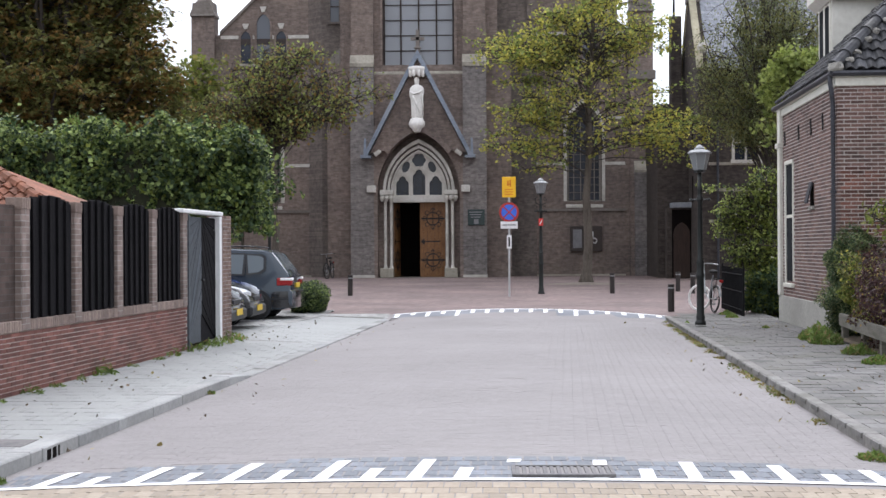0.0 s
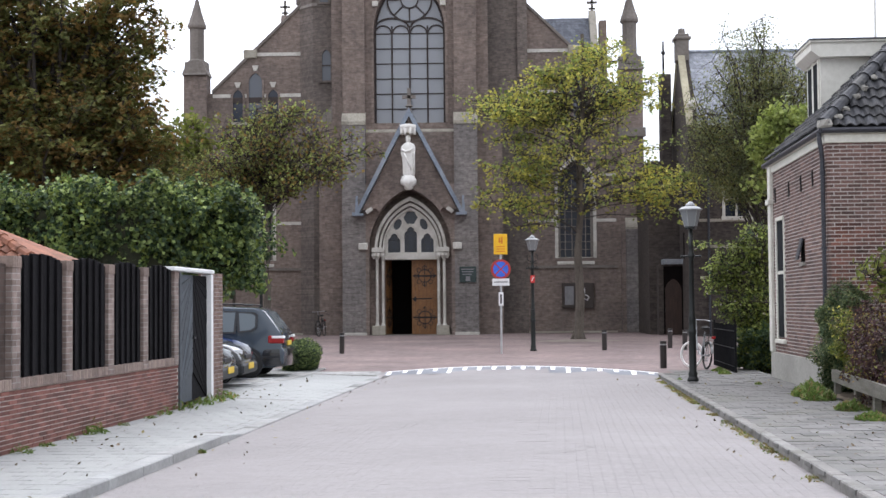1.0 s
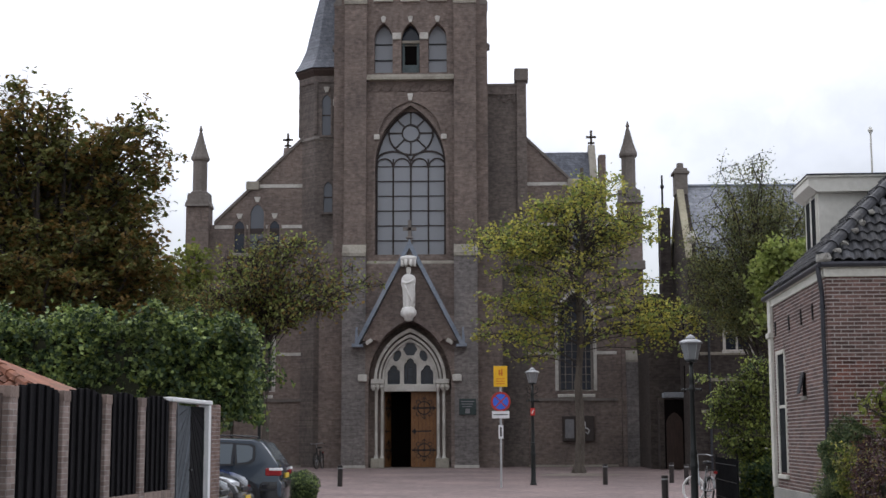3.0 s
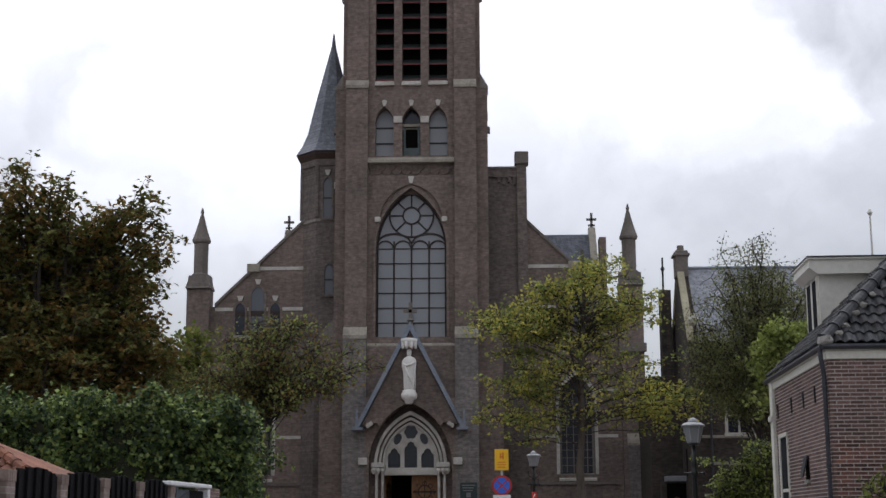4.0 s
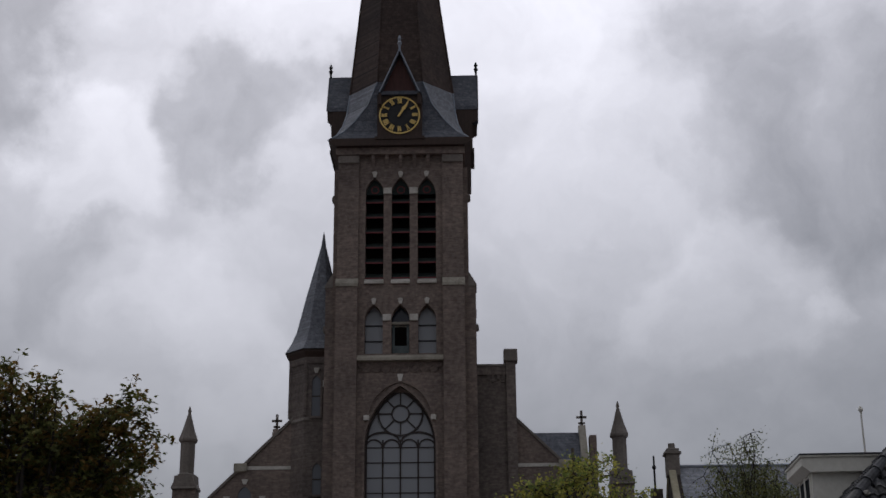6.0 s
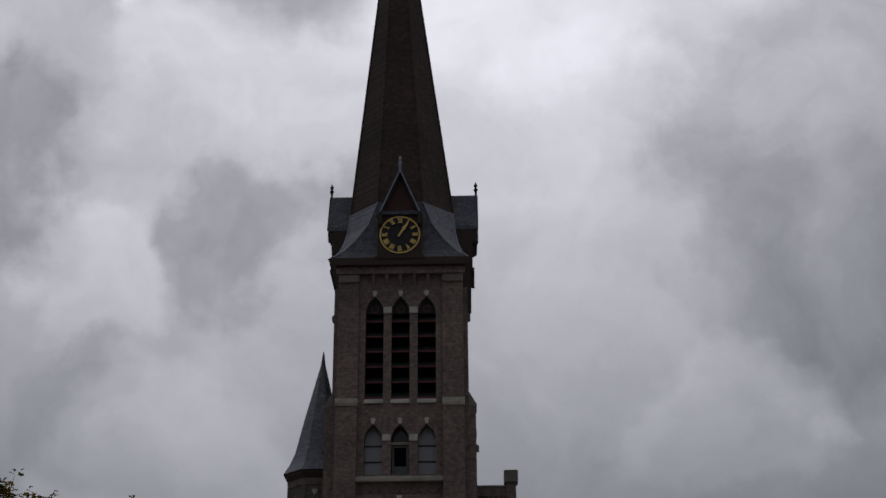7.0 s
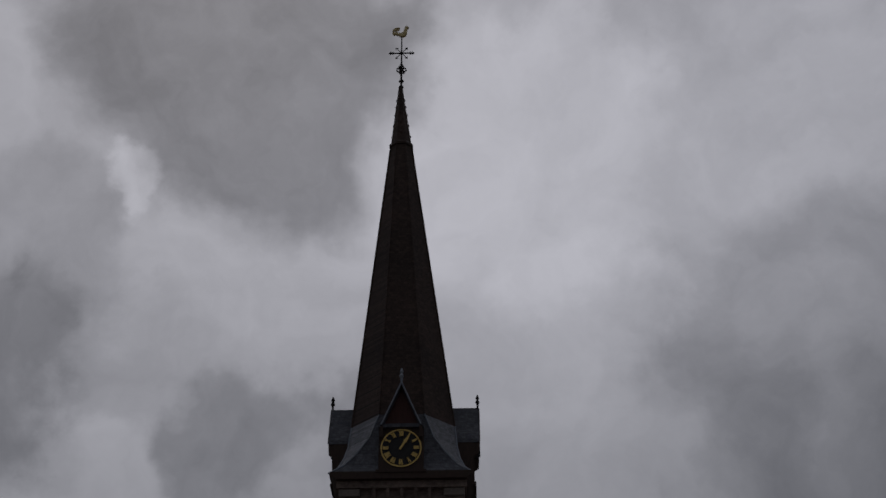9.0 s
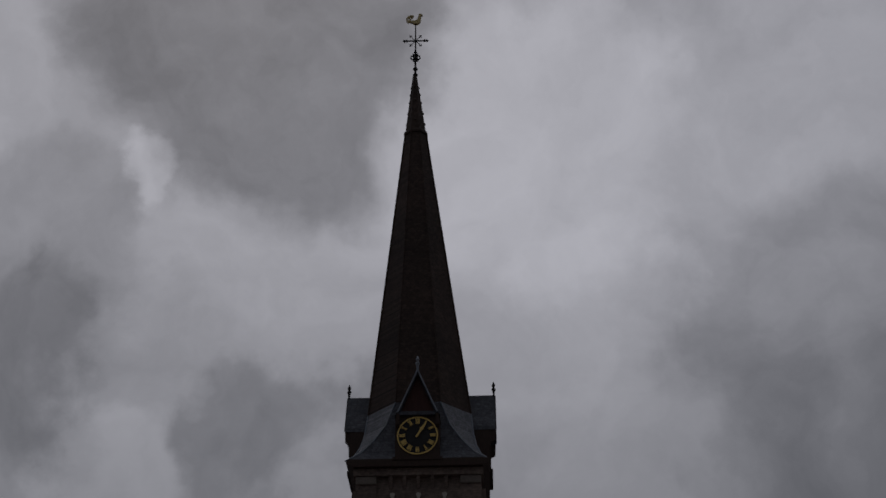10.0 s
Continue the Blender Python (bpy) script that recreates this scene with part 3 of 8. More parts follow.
# cross, knob and cock
xt = lean(56) + 0.05
bm = mesh()
tube(bm, [(xt, SY, 54.6), (xt, SY, 58.95)], 0.07, 0.035, 8)
for z in (54.95, 55.4):
    lathe(bm, xt, SY, [(0.06, z - 0.16), (0.16, z), (0.06, z + 0.16)], 10)
part("spire_rod", bm, IRON, church)
bm = mesh()
for k in range(6):
    a = math.pi * k / 3
    c, d = math.cos(a), math.sin(a)
    tube(bm, [(xt + c * q, SY + d * q, z) for q, z in ((0.05, 56.12), (0.2, 56.14), (0.29, 56.25), (0.27, 56.37), (0.14, 56.46), (0.05, 56.44))], 0.045, 0.04, 6)
lathe(bm, xt, SY, [(0.05, 56.62), (0.1, 56.7), (0.05, 56.78)], 8)
part("rod_crown", bm, IRON, church, "open iron crown of curled bands")
bm = mesh()
ZX = 57.6
for s in (-1, 1):
    tube(bm, [(xt, SY, ZX), (xt + s * 0.72, SY, ZX)], 0.045, 0.045, 6)
    for q in (0.5, 0.64):
        prism(bm, [(xt + s * q, ZX + 0.12), (xt + s * q, ZX - 0.12), (xt + s * (q + 0.15), ZX)], SY - 0.03, SY + 0.03)
    for q in (-1, 1):
        e = Vector((xt + s * 0.36, SY, ZX + q * 0.42))
        tube(bm, [(xt, SY, ZX), e], 0.022, 0.022, 6)
        d, n = Vector((s * 0.65, 0, q * 0.76)), Vector((q * 0.76, 0, -s * 0.65))
        tube(bm, [e - d * 0.14 + n * 0.09, e, e - d * 0.14 - n * 0.09], 0.028, 0.028, 5)
lathe(bm, xt, SY, [(0.05, ZX - 0.1), (0.12, ZX), (0.05, ZX + 0.1)], 10)
part("spire_cross", bm, IRON, church)
bm = mesh()
body = [(-0.2, 59.2), (-0.06, 59.15), (0.08, 59.24), (0.16, 59.45), (0.18, 59.64), (0.25, 59.72), (0.34, 59.68), (0.42, 59.61), (0.34, 59.57), (0.33, 59.35),
        (0.3, 59.12), (0.2, 58.97), (0.06, 58.9), (-0.1, 58.93), (-0.2, 59.04)]
prism(bm, [(xt + x, z) for x, z in body], SY - 0.09, SY + 0.09)
for k, (q, w) in enumerate(((0.3, 0.075), (0.2, 0.06), (0.11, 0.05))):
    arc = [(xt - 0.24 + 0.02 * k - q * math.cos(a), SY, 59.3 + q * 1.05 * math.sin(a)) for a in [-0.9 + 0.36 * i for i in range(9)]]
    tube(bm, arc, w, w * 0.55, 6)
tube(bm, [(xt - 0.1, SY, 59.08), (xt - 0.26, SY, 59.06), (xt - 0.4, SY, 59.12)], 0.1, 0.06, 8)
tube(bm, [(xt + 0.08, SY, 58.94), (xt + 0.02, SY, 58.84)], 0.03, 0.03, 6)
part("weathercock", bm, material("pale_gilt", (0.5, 0.41, 0.18), (0.68, 0.58, 0.32), 0.5, 0.25, fine=20, coarse=3, bump=0.05), church, "gilded weathercock")


# clock dormers on the four faces
def dormer(turn):
    m = Matrix.Translation((XC - 0.03, SY, 0.26 if turn in (90, 270) else -0.08)) @ Matrix.Rotation(radians(turn), 4, "Z")
    parts = []
    bm = mesh()
    box(bm, -1.08, 1.08, -3.52, -2.0, 28.75, 31.15)
    box(bm, -1.2, 1.2, -3.6, -3.4, 28.68, 28.82)
    parts.append(("dormer_body", bm, WOOD_DARK))
    bm = mesh()
    prism(bm, [(-0.84, 31.25), (0.84, 31.25), (0, 33.15)], -3.45, -3.35)
    parts.append(("dormer_gable", bm, GABLE_RED))
    bm = mesh()
    for s in (-1, 1):
        prism(bm, [(s * 1.02, 31.05), (0, 33.4), (0, 33.22), (s * 0.9, 31.05)], -3.78, -1.6)
    box(bm, -1.1, 1.1, -3.7, -2.0, 30.98, 31.16)
    parts.append(("dormer_roof", bm, SLATE))
    bm = mesh()
    for s in (-1, 1):
        tube(bm, [(s * 0.96, -3.8, 31.08), (0, -3.8, 33.36)], 0.035, 0.035, 6)
    lathe(bm, 0, -3.74, [(0.05, 33.35), (0.06, 33.6), (0.12, 33.72), (0.05, 33.85), (0.1, 33.95), (0.02, 34.15)], 8)
    parts.append(("dormer_finial", bm, IRON if turn else LEAD))
    for s in (-1, 1):
        parts.append(("dormer_bracket", prism(mesh(), [(-3.5, 30.3), (-3.75, 30.45), (-3.78, 31.0), (-3.5, 31.0)], s * 0.95 - 0.08, s * 0.95 + 0.08, "x"), WOOD_DARK))
    for name, b, mt in parts:
        b.transform(m)
        part(name, b, mt, church)


for turn in (0, 90, 180, 270):
    dormer(turn)

# clock
CZ, CY = 29.86, 61.97
bm = mesh()
lathe(bm, 0, 0, [(1.0, -0.04), (1.0, 0.0)], 40)
bm.transform(Matrix.Translation((XC - 0.03, CY, CZ)) @ Matrix.Rotation(radians(90), 4, "X"))
clock = part("clock", bm, IRON, church, "black tower clock dial with gilt numerals")
bm = mesh()
disc_ring(bm, (XC - 0.03, CY - 0.04, CZ), 0.99, 0.07, 48, depth=0.03)
part("dial_ring", bm, GOLD, clock)
NUM = ["XII", "I", "II", "III", "IIII", "V", "VI", "VII", "VIII", "IX", "X", "XI"]
STROKES = {"I": [(0, 0, 0, 1, 1)], "V": [(-0.35, 1, 0, 0, 1), (0.35, 1, 0, 0, 0.5)], "X": [(-0.35, 1, 0.35, 0, 1), (0.35, 1, -0.35, 0, 0.5)]}
WID = {"I": 0.34, "V": 0.85, "X": 0.85}
for k, text in enumerate(NUM):
    bm = mesh()
    tot = sum(WID[c] for c in text)
    sq = min(1.0, 2.0 / tot)
    x = -tot / 2
    for c in text:
        for ax, az, bx_, bz, wt_ in STROKES[c]:
            p0, p1 = Vector(((x + WID[c] / 2 + ax) * 0.14 * sq, az * 0.28 + 0.6)), Vector(((x + WID[c] / 2 + bx_) * 0.14 * sq, bz * 0.28 + 0.6))
            t = 0.03 * wt_
            prism(bm, [(p0.x - t, p0.y), (p0.x + t, p0.y), (p1.x + t, p1.y), (p1.x - t, p1.y)], -0.02, 0.0)
        for zz in (0.6, 0.86):
            box(bm, (x + 0.02) * 0.14 * sq, (x + WID[c] - 0.02) * 0.14 * sq, -0.02, 0.0, zz, zz + 0.018)
        x += WID[c]
    bm.transform(Matrix.Translation((XC - 0.03, CY - 0.05, CZ)) @ Matrix.Rotation(radians(30 * k), 4, "Y"))
    part("numeral", bm, GOLD, clock)
for ang, ln, w in ((31, 0.62, 0.05), (33, 0.82, 0.035)):
    bm = mesh()
    prism(bm, [(-w, -0.12), (w, -0.12), (w * 1.1, ln * 0.55), (w * 2.0, ln * 0.62), (0, ln), (-w * 2.0, ln * 0.62), (-w * 1.1, ln * 0.55)], -0.02, 0.0)
    bm.transform(Matrix.Translation((XC - 0.03, CY - 0.07 - 0.02 * (w < 0.04), CZ)) @ Matrix.Rotation(radians(ang), 4, "Y"))
    part("pointer", bm, GOLD, clock)

# stair turret beside the tower
TX, TY = -7.15, 65.2
bm = mesh()
lathe(bm, TX, TY, [(1.5, 0.1), (1.5, 18.5)], 8, radians(22.5))
turret = part("stair_turret", bm, BRICK_OLD, church)
bm = mesh()
lathe(bm, TX, TY, [(1.55, 18.3), (1.72, 18.6), (1.72, 18.75)], 8, radians(22.5))
part("turret_cornice", bm, WOOD_DARK, turret)
bm = mesh()
lathe(bm, TX, TY, [(1.8, 18.72), (1.5, 19.2), (1.25, 19.8), (0.85, 21.5), (0.12, 24.35), (0.05, 24.9), (0.01, 25.08)], 8, radians(22.5))
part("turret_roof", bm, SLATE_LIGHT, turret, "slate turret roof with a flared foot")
bm = mesh()
lathe(bm, TX, TY, [(1.52, 15.3), (1.56, 15.36), (1.51, 15.5)], 8, radians(22.5))
part("turret_band", bm, STONE_DARK, turret)
for i in range(8):
    a = radians(22.5 + 45 * i)
    bm = mesh()
    lathe(bm, TX + 1.44 * math.cos(a), TY + 1.44 * math.sin(a), [(0.13, 15.6), (0.13, 18.1)], 8, radians(22.5))
    part("corner_strip", bm, BRICK_OLD, turret)
bm = mesh()
lathe(bm, TX, TY, [(1.5, 18.0), (1.56, 18.06), (1.58, 18.35)], 8, radians(22.5))
part("turret_head", bm, BRICK_OLD, turret)
for z0, z1, xw in ((15.52, 17.42, -7.2), (11.9, 13.3, -7.1), (3.9, 5.3, -7.0), (7.0, 8.2, -7.0)):
    bm = mesh()
    arch_plate(bm, xw, z0, z1 - 0.3, 0.2, 0.34, TY - 1.42, TY - 1.3)
    part("slit_window", bm, PANE_MID if z0 > 10 else PANE_DARK, turret)
    bm = mesh()
    arch_band(bm, xw, z1 - 0.3, 0.2, 0.34, 0.3, 0.46, TY - 1.5, TY - 1.36, foot=z0)
    box(bm, xw - 0.32, xw + 0.32, TY - 1.5, TY - 1.36, z0 - 0.1, z0)
    part("slit_frame", bm, BRICK_OLD, turret)
    part("window_bar", box(mesh(), xw - 0.2, xw + 0.2, TY - 1.45, TY - 1.422, (z0 + z1) / 2 - 0.03, (z0 + z1) / 2 + 0.03), FRAME_BROWN, turret)
    if z0 > 15:
        bm = mesh()
        prism(bm, [(xw - 0.14, z1 + 0.4), (xw + 0.14, z1 + 0.4), (xw + 0.07, z1 + 0.16), (xw - 0.07, z1 + 0.16)], TY - 1.5, TY - 1.36)
        box(bm, xw + 0.3, xw + 0.62, TY - 1.5, TY - 1.3, z1 - 0.5, z1 - 0.2)
        part("slit_keystone", bm, STONE, turret)

# pier and parapet on the other side
bm = mesh()
box(bm, 0.2, 2.05, 64.3, 67.0, 0.1, 17.9)
box(bm, 0.2, 2.05, 64.2, 64.3, 17.5, 17.9)
for k in range(4):
    box(bm, 0.75 + k * 0.24, 0.87 + k * 0.24, 64.2, 64.3, 17.25 - 0.12 * (k % 2), 17.5)
box(bm, 1.65, 2.1, 64.1, 64.6, 12.0, 18.2)
pier = part("side_pier", bm, BRICK_OLD, church)
bm = mesh()
box(bm, 1.55, 2.2, 64.0, 64.7, 18.1, 18.7, 0.04)
box(bm, 0.2, 1.65, 64.15, 67.0, 17.9, 18.0)
part("pier_cap", bm, STONE_DARK, pier, "mossy stone cap")

# gabled front walls of the aisles
WY = 64.5


def aisle(s):
    """Half gable on side s of the tower with window, bands and a pinnacle at its outer end."""
    cx = -3.2
    lo = cx + s * 9.3
    xs = (-8.3, lo) if s < 0 else (1.9, lo)
    wx = -10.5 if s < 0 else 4.24
    bm = mesh()
    x0, x1 = min(xs), max(xs)
    pierced(bm, x0, x1, 0.1, 8.6, WY, WY + 0.6, [(wx, 0.8, 3.7, 6.9, 1.3)])
    top_in, top_out = 15.55, 15.55 - 0.97 * abs(xs[1] - xs[0])
    prism(bm, [(xs[0], 8.6), (xs[0], top_in), (xs[1], top_out), (xs[1], 8.6)], WY, WY + 0.6)
    w0, w1 = sorted((lo, cx + s * 10.03))
    box(bm, w0, w1, WY, WY + 0.6, 0.1, top_out)
    a = part("aisle_front", bm, BRICK, church)
    bm = mesh()
    prism(bm, [(xs[0], top_in), (xs[0], top_in + 0.16), (xs[1], top_out + 0.16), (xs[1], top_out)], WY - 0.08, WY + 0.7)
    part("gable_coping", bm, STONE_DARK, a)
    for z, t, mt in ((5.42, 0.14, STONE), (7.5, 0.12, STONE), (11.36, 0.16, STONE), (13.28, 0.16, STONE), (3.3, 0.12, STONE_DARK)):
        xe = xs[1] if z < 10 else xs[0] + s * ((top_in - z) / 0.97 - 0.15)
        e0, e1 = min(xs[0], xe), max(xs[0], xe)
        g0 = xs[0] + s * 2.4
        cuts = ((e0, wx - 0.95), (wx + 0.95, e1)) if 3.5 < z < 9 else ((e0, g0 - 1.08), (g0 + 1.52, e1)) if 11 < z < 12 else ((e0, e1),)
        for p, q in cuts:
            if q - p > 0.05:
                part("stone_band", box(mesh(), p, q, WY - (0.08 if z < 4 else 0.03), WY + 0.1, z - t / 2, z + t / 2), mt, a)
    bm = mesh()
    arch_band(bm, wx, 6.9, 0.8, 1.3, 0.95, 1.5, WY - 0.03, WY + 0.25, foot=3.7)
    prism(bm, [(WY - 0.08, 3.4), (WY - 0.08, 3.5), (WY + 0.35, 3.75), (WY + 0.35, 3.4)], wx - 0.85, wx + 0.85, "x")
    part("window_surround", bm, STONE, a, "pale stone window surround")
    window("aisle_window", wx, 3.75, 6.9, 0.78, 1.25, WY + 0.3, church, 5, 0.36, PANE_DARK, STONE_DARK, bar=0.018)
    bm = mesh()
    box(bm, x0, x1, WY - 0.1, WY + 0.2, 0.1, 0.36)
    part("plinth", bm, STONE_WORN, a)
    gx = xs[0] + s * 2.4
    gw = gx + 0.22
    for dx, zt, hw in ((0, 12.42, 0.31), (-0.82, 11.64, 0.23), (0.82, 11.64, 0.23)):
        spr = zt - hw * 1.5
        part("gable_pane", arch_plate(mesh(), gw + dx, 10.15, spr, hw, hw * 1.5, WY - 0.015, WY + 0.02), PANE_MID if dx == 0 else PANE_DARK, a)
        part("gable_window_frame", arch_band(mesh(), gw + dx, spr, hw, hw * 1.5, hw + 0.1, hw * 1.5 + 0.12, WY - 0.07, WY + 0.1, foot=10.15), BRICK, a)
        part("window_bar", box(mesh(), gw + dx - hw, gw + dx + hw, WY - 0.04, WY - 0.016, 11.02, 11.28), FRAME_BROWN, a)
        part("gable_keystone", prism(mesh(), [(gw + dx - 0.15, zt + 0.34), (gw + dx + 0.15, zt + 0.34), (gw + dx + 0.07, zt + 0.1), (gw + dx - 0.07, zt + 0.1)], WY - 0.1, WY + 0.1), STONE, a, "pale stone keystone")
    part("gable_sill", prism(mesh(), [(WY - 0.12, 10.0), (WY - 0.12, 10.08), (WY + 0.05, 10.16), (WY + 0.05, 10.0)], gw - 1.2, gw + 1.2, "x"), STONE_WORN, a)
    for p, q in ((gw - 1.3, gw - 1.05), (gw - 0.59, gw - 0.41), (gw + 0.41, gw + 0.59), (gw + 1.05, gw + 1.3)):
        part("stone_band", box(mesh(), p, q, WY - 0.03, WY + 0.1, 11.28, 11.44), STONE, a)
    bm = mesh()
    box(bm, gx - 0.32, gx + 0.3, WY - 0.14, WY + 0.5, 13.1, 13.5, 0.03)
    part("gable_kneeler", bm, STONE_WORN, a)
    # corner pier with pinnacle
    px = cx + s * 10.03
    bm = mesh()
    box(bm, px - 0.53, px + 0.53, WY - 0.35, WY + 0.62, 0.1, 12.3)
    p = part("corner_pier", bm, BRICK, church)
    f0, f1 = sorted((px - s * 0.34, px + s * 0.7))
    part("pier_foot", box(mesh(), f0, f1, WY - 0.7, WY - 0.352, 0.1, 5.0), BRICK_GREY, p, "greyer stepped foot of the corner pier")
    part("pier_cap", prism(mesh(), [(WY - 0.72, 4.96), (WY - 0.72, 5.06), (WY - 0.354, 5.5), (WY - 0.354, 4.96)], f0 - 0.02, f1 + 0.02, "x"), STONE_WORN, p, "weathered sloping stone cap")
    part("pier_band", box(mesh(), px - 0.62, px + 0.62, WY - 0.55, WY - 0.3, 9.2, 9.6), STONE_DARK, p)
    bm = mesh()
    prism(bm, [(px - 0.58, 12.3), (px + 0.58, 12.3), (px + 0.58, 12.38), (px + 0.36, 12.9), (px - 0.36, 12.9), (px - 0.58, 12.38)], WY - 0.45, WY + 0.7)
    prism(bm, [(WY - 0.5, 12.3), (WY + 0.7, 12.3), (WY + 0.45, 12.95), (WY - 0.2, 12.95)], px - 0.5, px + 0.5, "x")
    part("pier_gablet", bm, STONE_DARK, p)
    bm = mesh()
    lathe(bm, px, WY + 0.12, [(0.42, 12.88), (0.42, 13.02), (0.34, 13.08), (0.34, 14.5), (0.43, 14.56), (0.45, 14.66), (0.28, 15.15), (0.06, 15.95), (0.09, 16.02), (0.02, 16.25)], 8, radians(22.5))
    part("pinnacle", bm, STONE_DARK, p)


mirror(aisle, XC)
# nave and transept roofs behind
bm = mesh()
prism(bm, [(-13.0, 10.9), (-8.6, 15.2), (-3.2, 19.0), (2.2, 15.2), (6.6, 10.9), (6.6, 0.2), (-13.0, 0.2)], WY + 0.6, 95)
part("nave", bm, SLATE, church, "slate nave roof")
TRY = 82.0
bm = mesh()
prism(bm, [(TRY - 5, 9.0), (TRY - 5, 11.0), (TRY, 18.35), (TRY + 5, 11.0), (TRY + 5, 9.0)], -11.7, 6.4, "x")
part("transept_roof", bm, SLATE, church)
for s, xx in ((-1, -11.55), (1, 6.5)):
    bm = mesh()
    prism(bm, [(TRY - 5.3, 0.2), (TRY - 5.3, 11.0), (TRY - 0.2, 18.75), (TRY + 0.2, 18.75), (TRY + 5.3, 11.0), (TRY + 5.3, 0.2)], xx - 0.2, xx + 0.2, "x")
    g = part("transept_gable", bm, STONE_WORN if s > 0 else BRICK, church)
    bm = mesh()
    box(bm, xx - 0.07, xx + 0.07, TRY - 0.07, TRY + 0.07, 18.7, 19.65)
    box(bm, xx - 0.3, xx + 0.3, TRY - 0.07, TRY + 0.07, 19.2, 19.32)
    box(bm, xx - 0.2, xx + 0.2, TRY - 0.07, TRY + 0.07, 18.85, 18.95)
    part("gable_cross", bm, STONE_DARK, g)
bm = mesh()
box(bm, 6.9, 7.3, TRY - 0.5, TRY + 0.5, 10.0, 18.1)
part("transept_chimney", bm, BRICK, church)

# portal
bm = mesh()
pierced(bm, XC - 1.99, XC + 1.99, 0.1, 7.0, 62.0, 62.5, [(XC, 1.82, 0.1, 4.1, 2.62)])
part("portal_wall", bm, BRICK, church)
bm = mesh()
pts = arch(XC, 4.1, 1.84, 2.65, 14)
inner = [p for p in pts if p[1] > 5.75]


def roof_z(x):
    return 9.9 - abs(x - XC) * 1.95


for p, q in zip(inner, inner[1:]):
    prism(bm, [p, q, (q[0], roof_z(q[0])), (p[0], roof_z(p[0]))], 61.72, 62.1)
for s in (-1, 1):
    e = inner[0] if s < 0 else inner[-1]
    prism(bm, [e, (XC + s * 2.1, 5.8), (e[0], roof_z(e[0]))], 61.72, 62.1)
bmesh.ops.remove_doubles(bm, verts=bm.verts, dist=0.0005)
part("portal_gable", bm, BRICK, church)
part("gable_backing", box(mesh(), XC - 1.99, XC + 1.99, 62.3, 62.5, 7.0, 9.3), BRICK, church)
for s in (-1, 1):
    bm = mesh()
    prism(bm, [(XC + s * 2.44, 5.6), (XC + s * 2.24, 5.62), (XC, 9.93), (XC, 10.32)], 61.5, 62.32)
    prism(bm, [(XC + s * 2.44, 5.66), (XC + s * 2.4, 6.45), (XC + s * 2.31, 6.45), (XC + s * 2.31, 5.8)], 61.96, 62.3)
    prism(bm, [(XC + s * 2.52, 5.55), (XC + s * 2.05, 5.55), (XC + s * 2.05, 5.65), (XC + s * 2.52, 5.7)], 61.45, 62.2)
    part("portal_roof", bm, LEAD, church, "blue-grey lead coping of the portal gable")
bm = mesh()
lathe(bm, XC, 61.85, [(0.22, 9.75), (0.24, 9.9), (0.12, 10.05), (0.1, 10.35), (0.18, 10.4), (0.06, 10.5)], 8)
box(bm, XC - 0.075, XC + 0.075, 61.78, 61.92, 10.4, 11.2)
box(bm, XC - 0.3, XC + 0.3, 61.78, 61.92, 10.74, 10.88)
part("portal_cross", bm, STONE_DARK, church, "dark mossy stone cross")
bm = mesh()
arch_band(bm, XC, 4.1, 1.84, 2.65, 2.04, 2.92, 61.6, 61.8, n=14, above=5.75)
part("portal_hood", bm, BRICK, church)
bm = mesh()
for w, hh, y, t in ((1.17, 1.74, 62.3, 0.08), (1.3, 1.92, 62.2, 0.1), (1.46, 2.14, 62.1, 0.13)):
    bm = mesh()
    arch_band(bm, XC, 4.1, w, hh, w + t, hh + t * 1.3, y, y + 0.3, n=14)
    part("portal_arch", bm, STONE, church, "pale stone arch moulding")
for s in (-1, 1):
    for w, y in ((1.24, 62.34), (1.49, 62.2)):
        bm = mesh()
        lathe(bm, XC + s * w, y, [(0.12, 0.65), (0.09, 0.75), (0.066, 0.82), (0.066, 3.62), (0.09, 3.68), (0.075, 3.74), (0.12, 3.98)], 12)
        part("portal_column", bm, STONE, church)
    bm = mesh()
    xs = sorted((XC + s * 1.13, XC + s * 1.72))
    box(bm, xs[0], xs[1], 62.0, 62.5, 0.28, 0.7, 0.03)
    part("column_base", bm, STONE_WORN, church)
    bm = mesh()
    box(bm, xs[0], xs[1], 62.0, 62.5, 3.95, 4.16, 0.02)
    for k in range(3):
        lathe(bm, xs[0] + 0.1 + k * 0.2, 62.05, [(0.03, 3.65), (0.11, 3.8), (0.09, 3.92)], 8)
    xe = sorted((XC + s * 1.88, XC + s * 2.28))
    box(bm, xe[0], xe[1], 61.8, 62.1, 4.05, 4.36, 0.03)
    part("capital", bm, STONE, church)
    bm = mesh()
    q = XC + s * 1.83
    box(bm, -0.16, 0.16, 61.56, 61.82, -0.09, 0.09, 0.02)
    bm.transform(Matrix.Translation((XC + s * 1.78, 0, 5.78)) @ Matrix.Rotation(radians(s * 35), 4, "Y"))
    part("hood_stop", bm, STONE, church)
# tympanum: dark glass behind slim stone tracery
part("tympanum_pane", arch_plate(mesh(), XC, 3.85, 4.1, 1.2, 1.8, 62.58, 62.62), PANE_DARK, church)


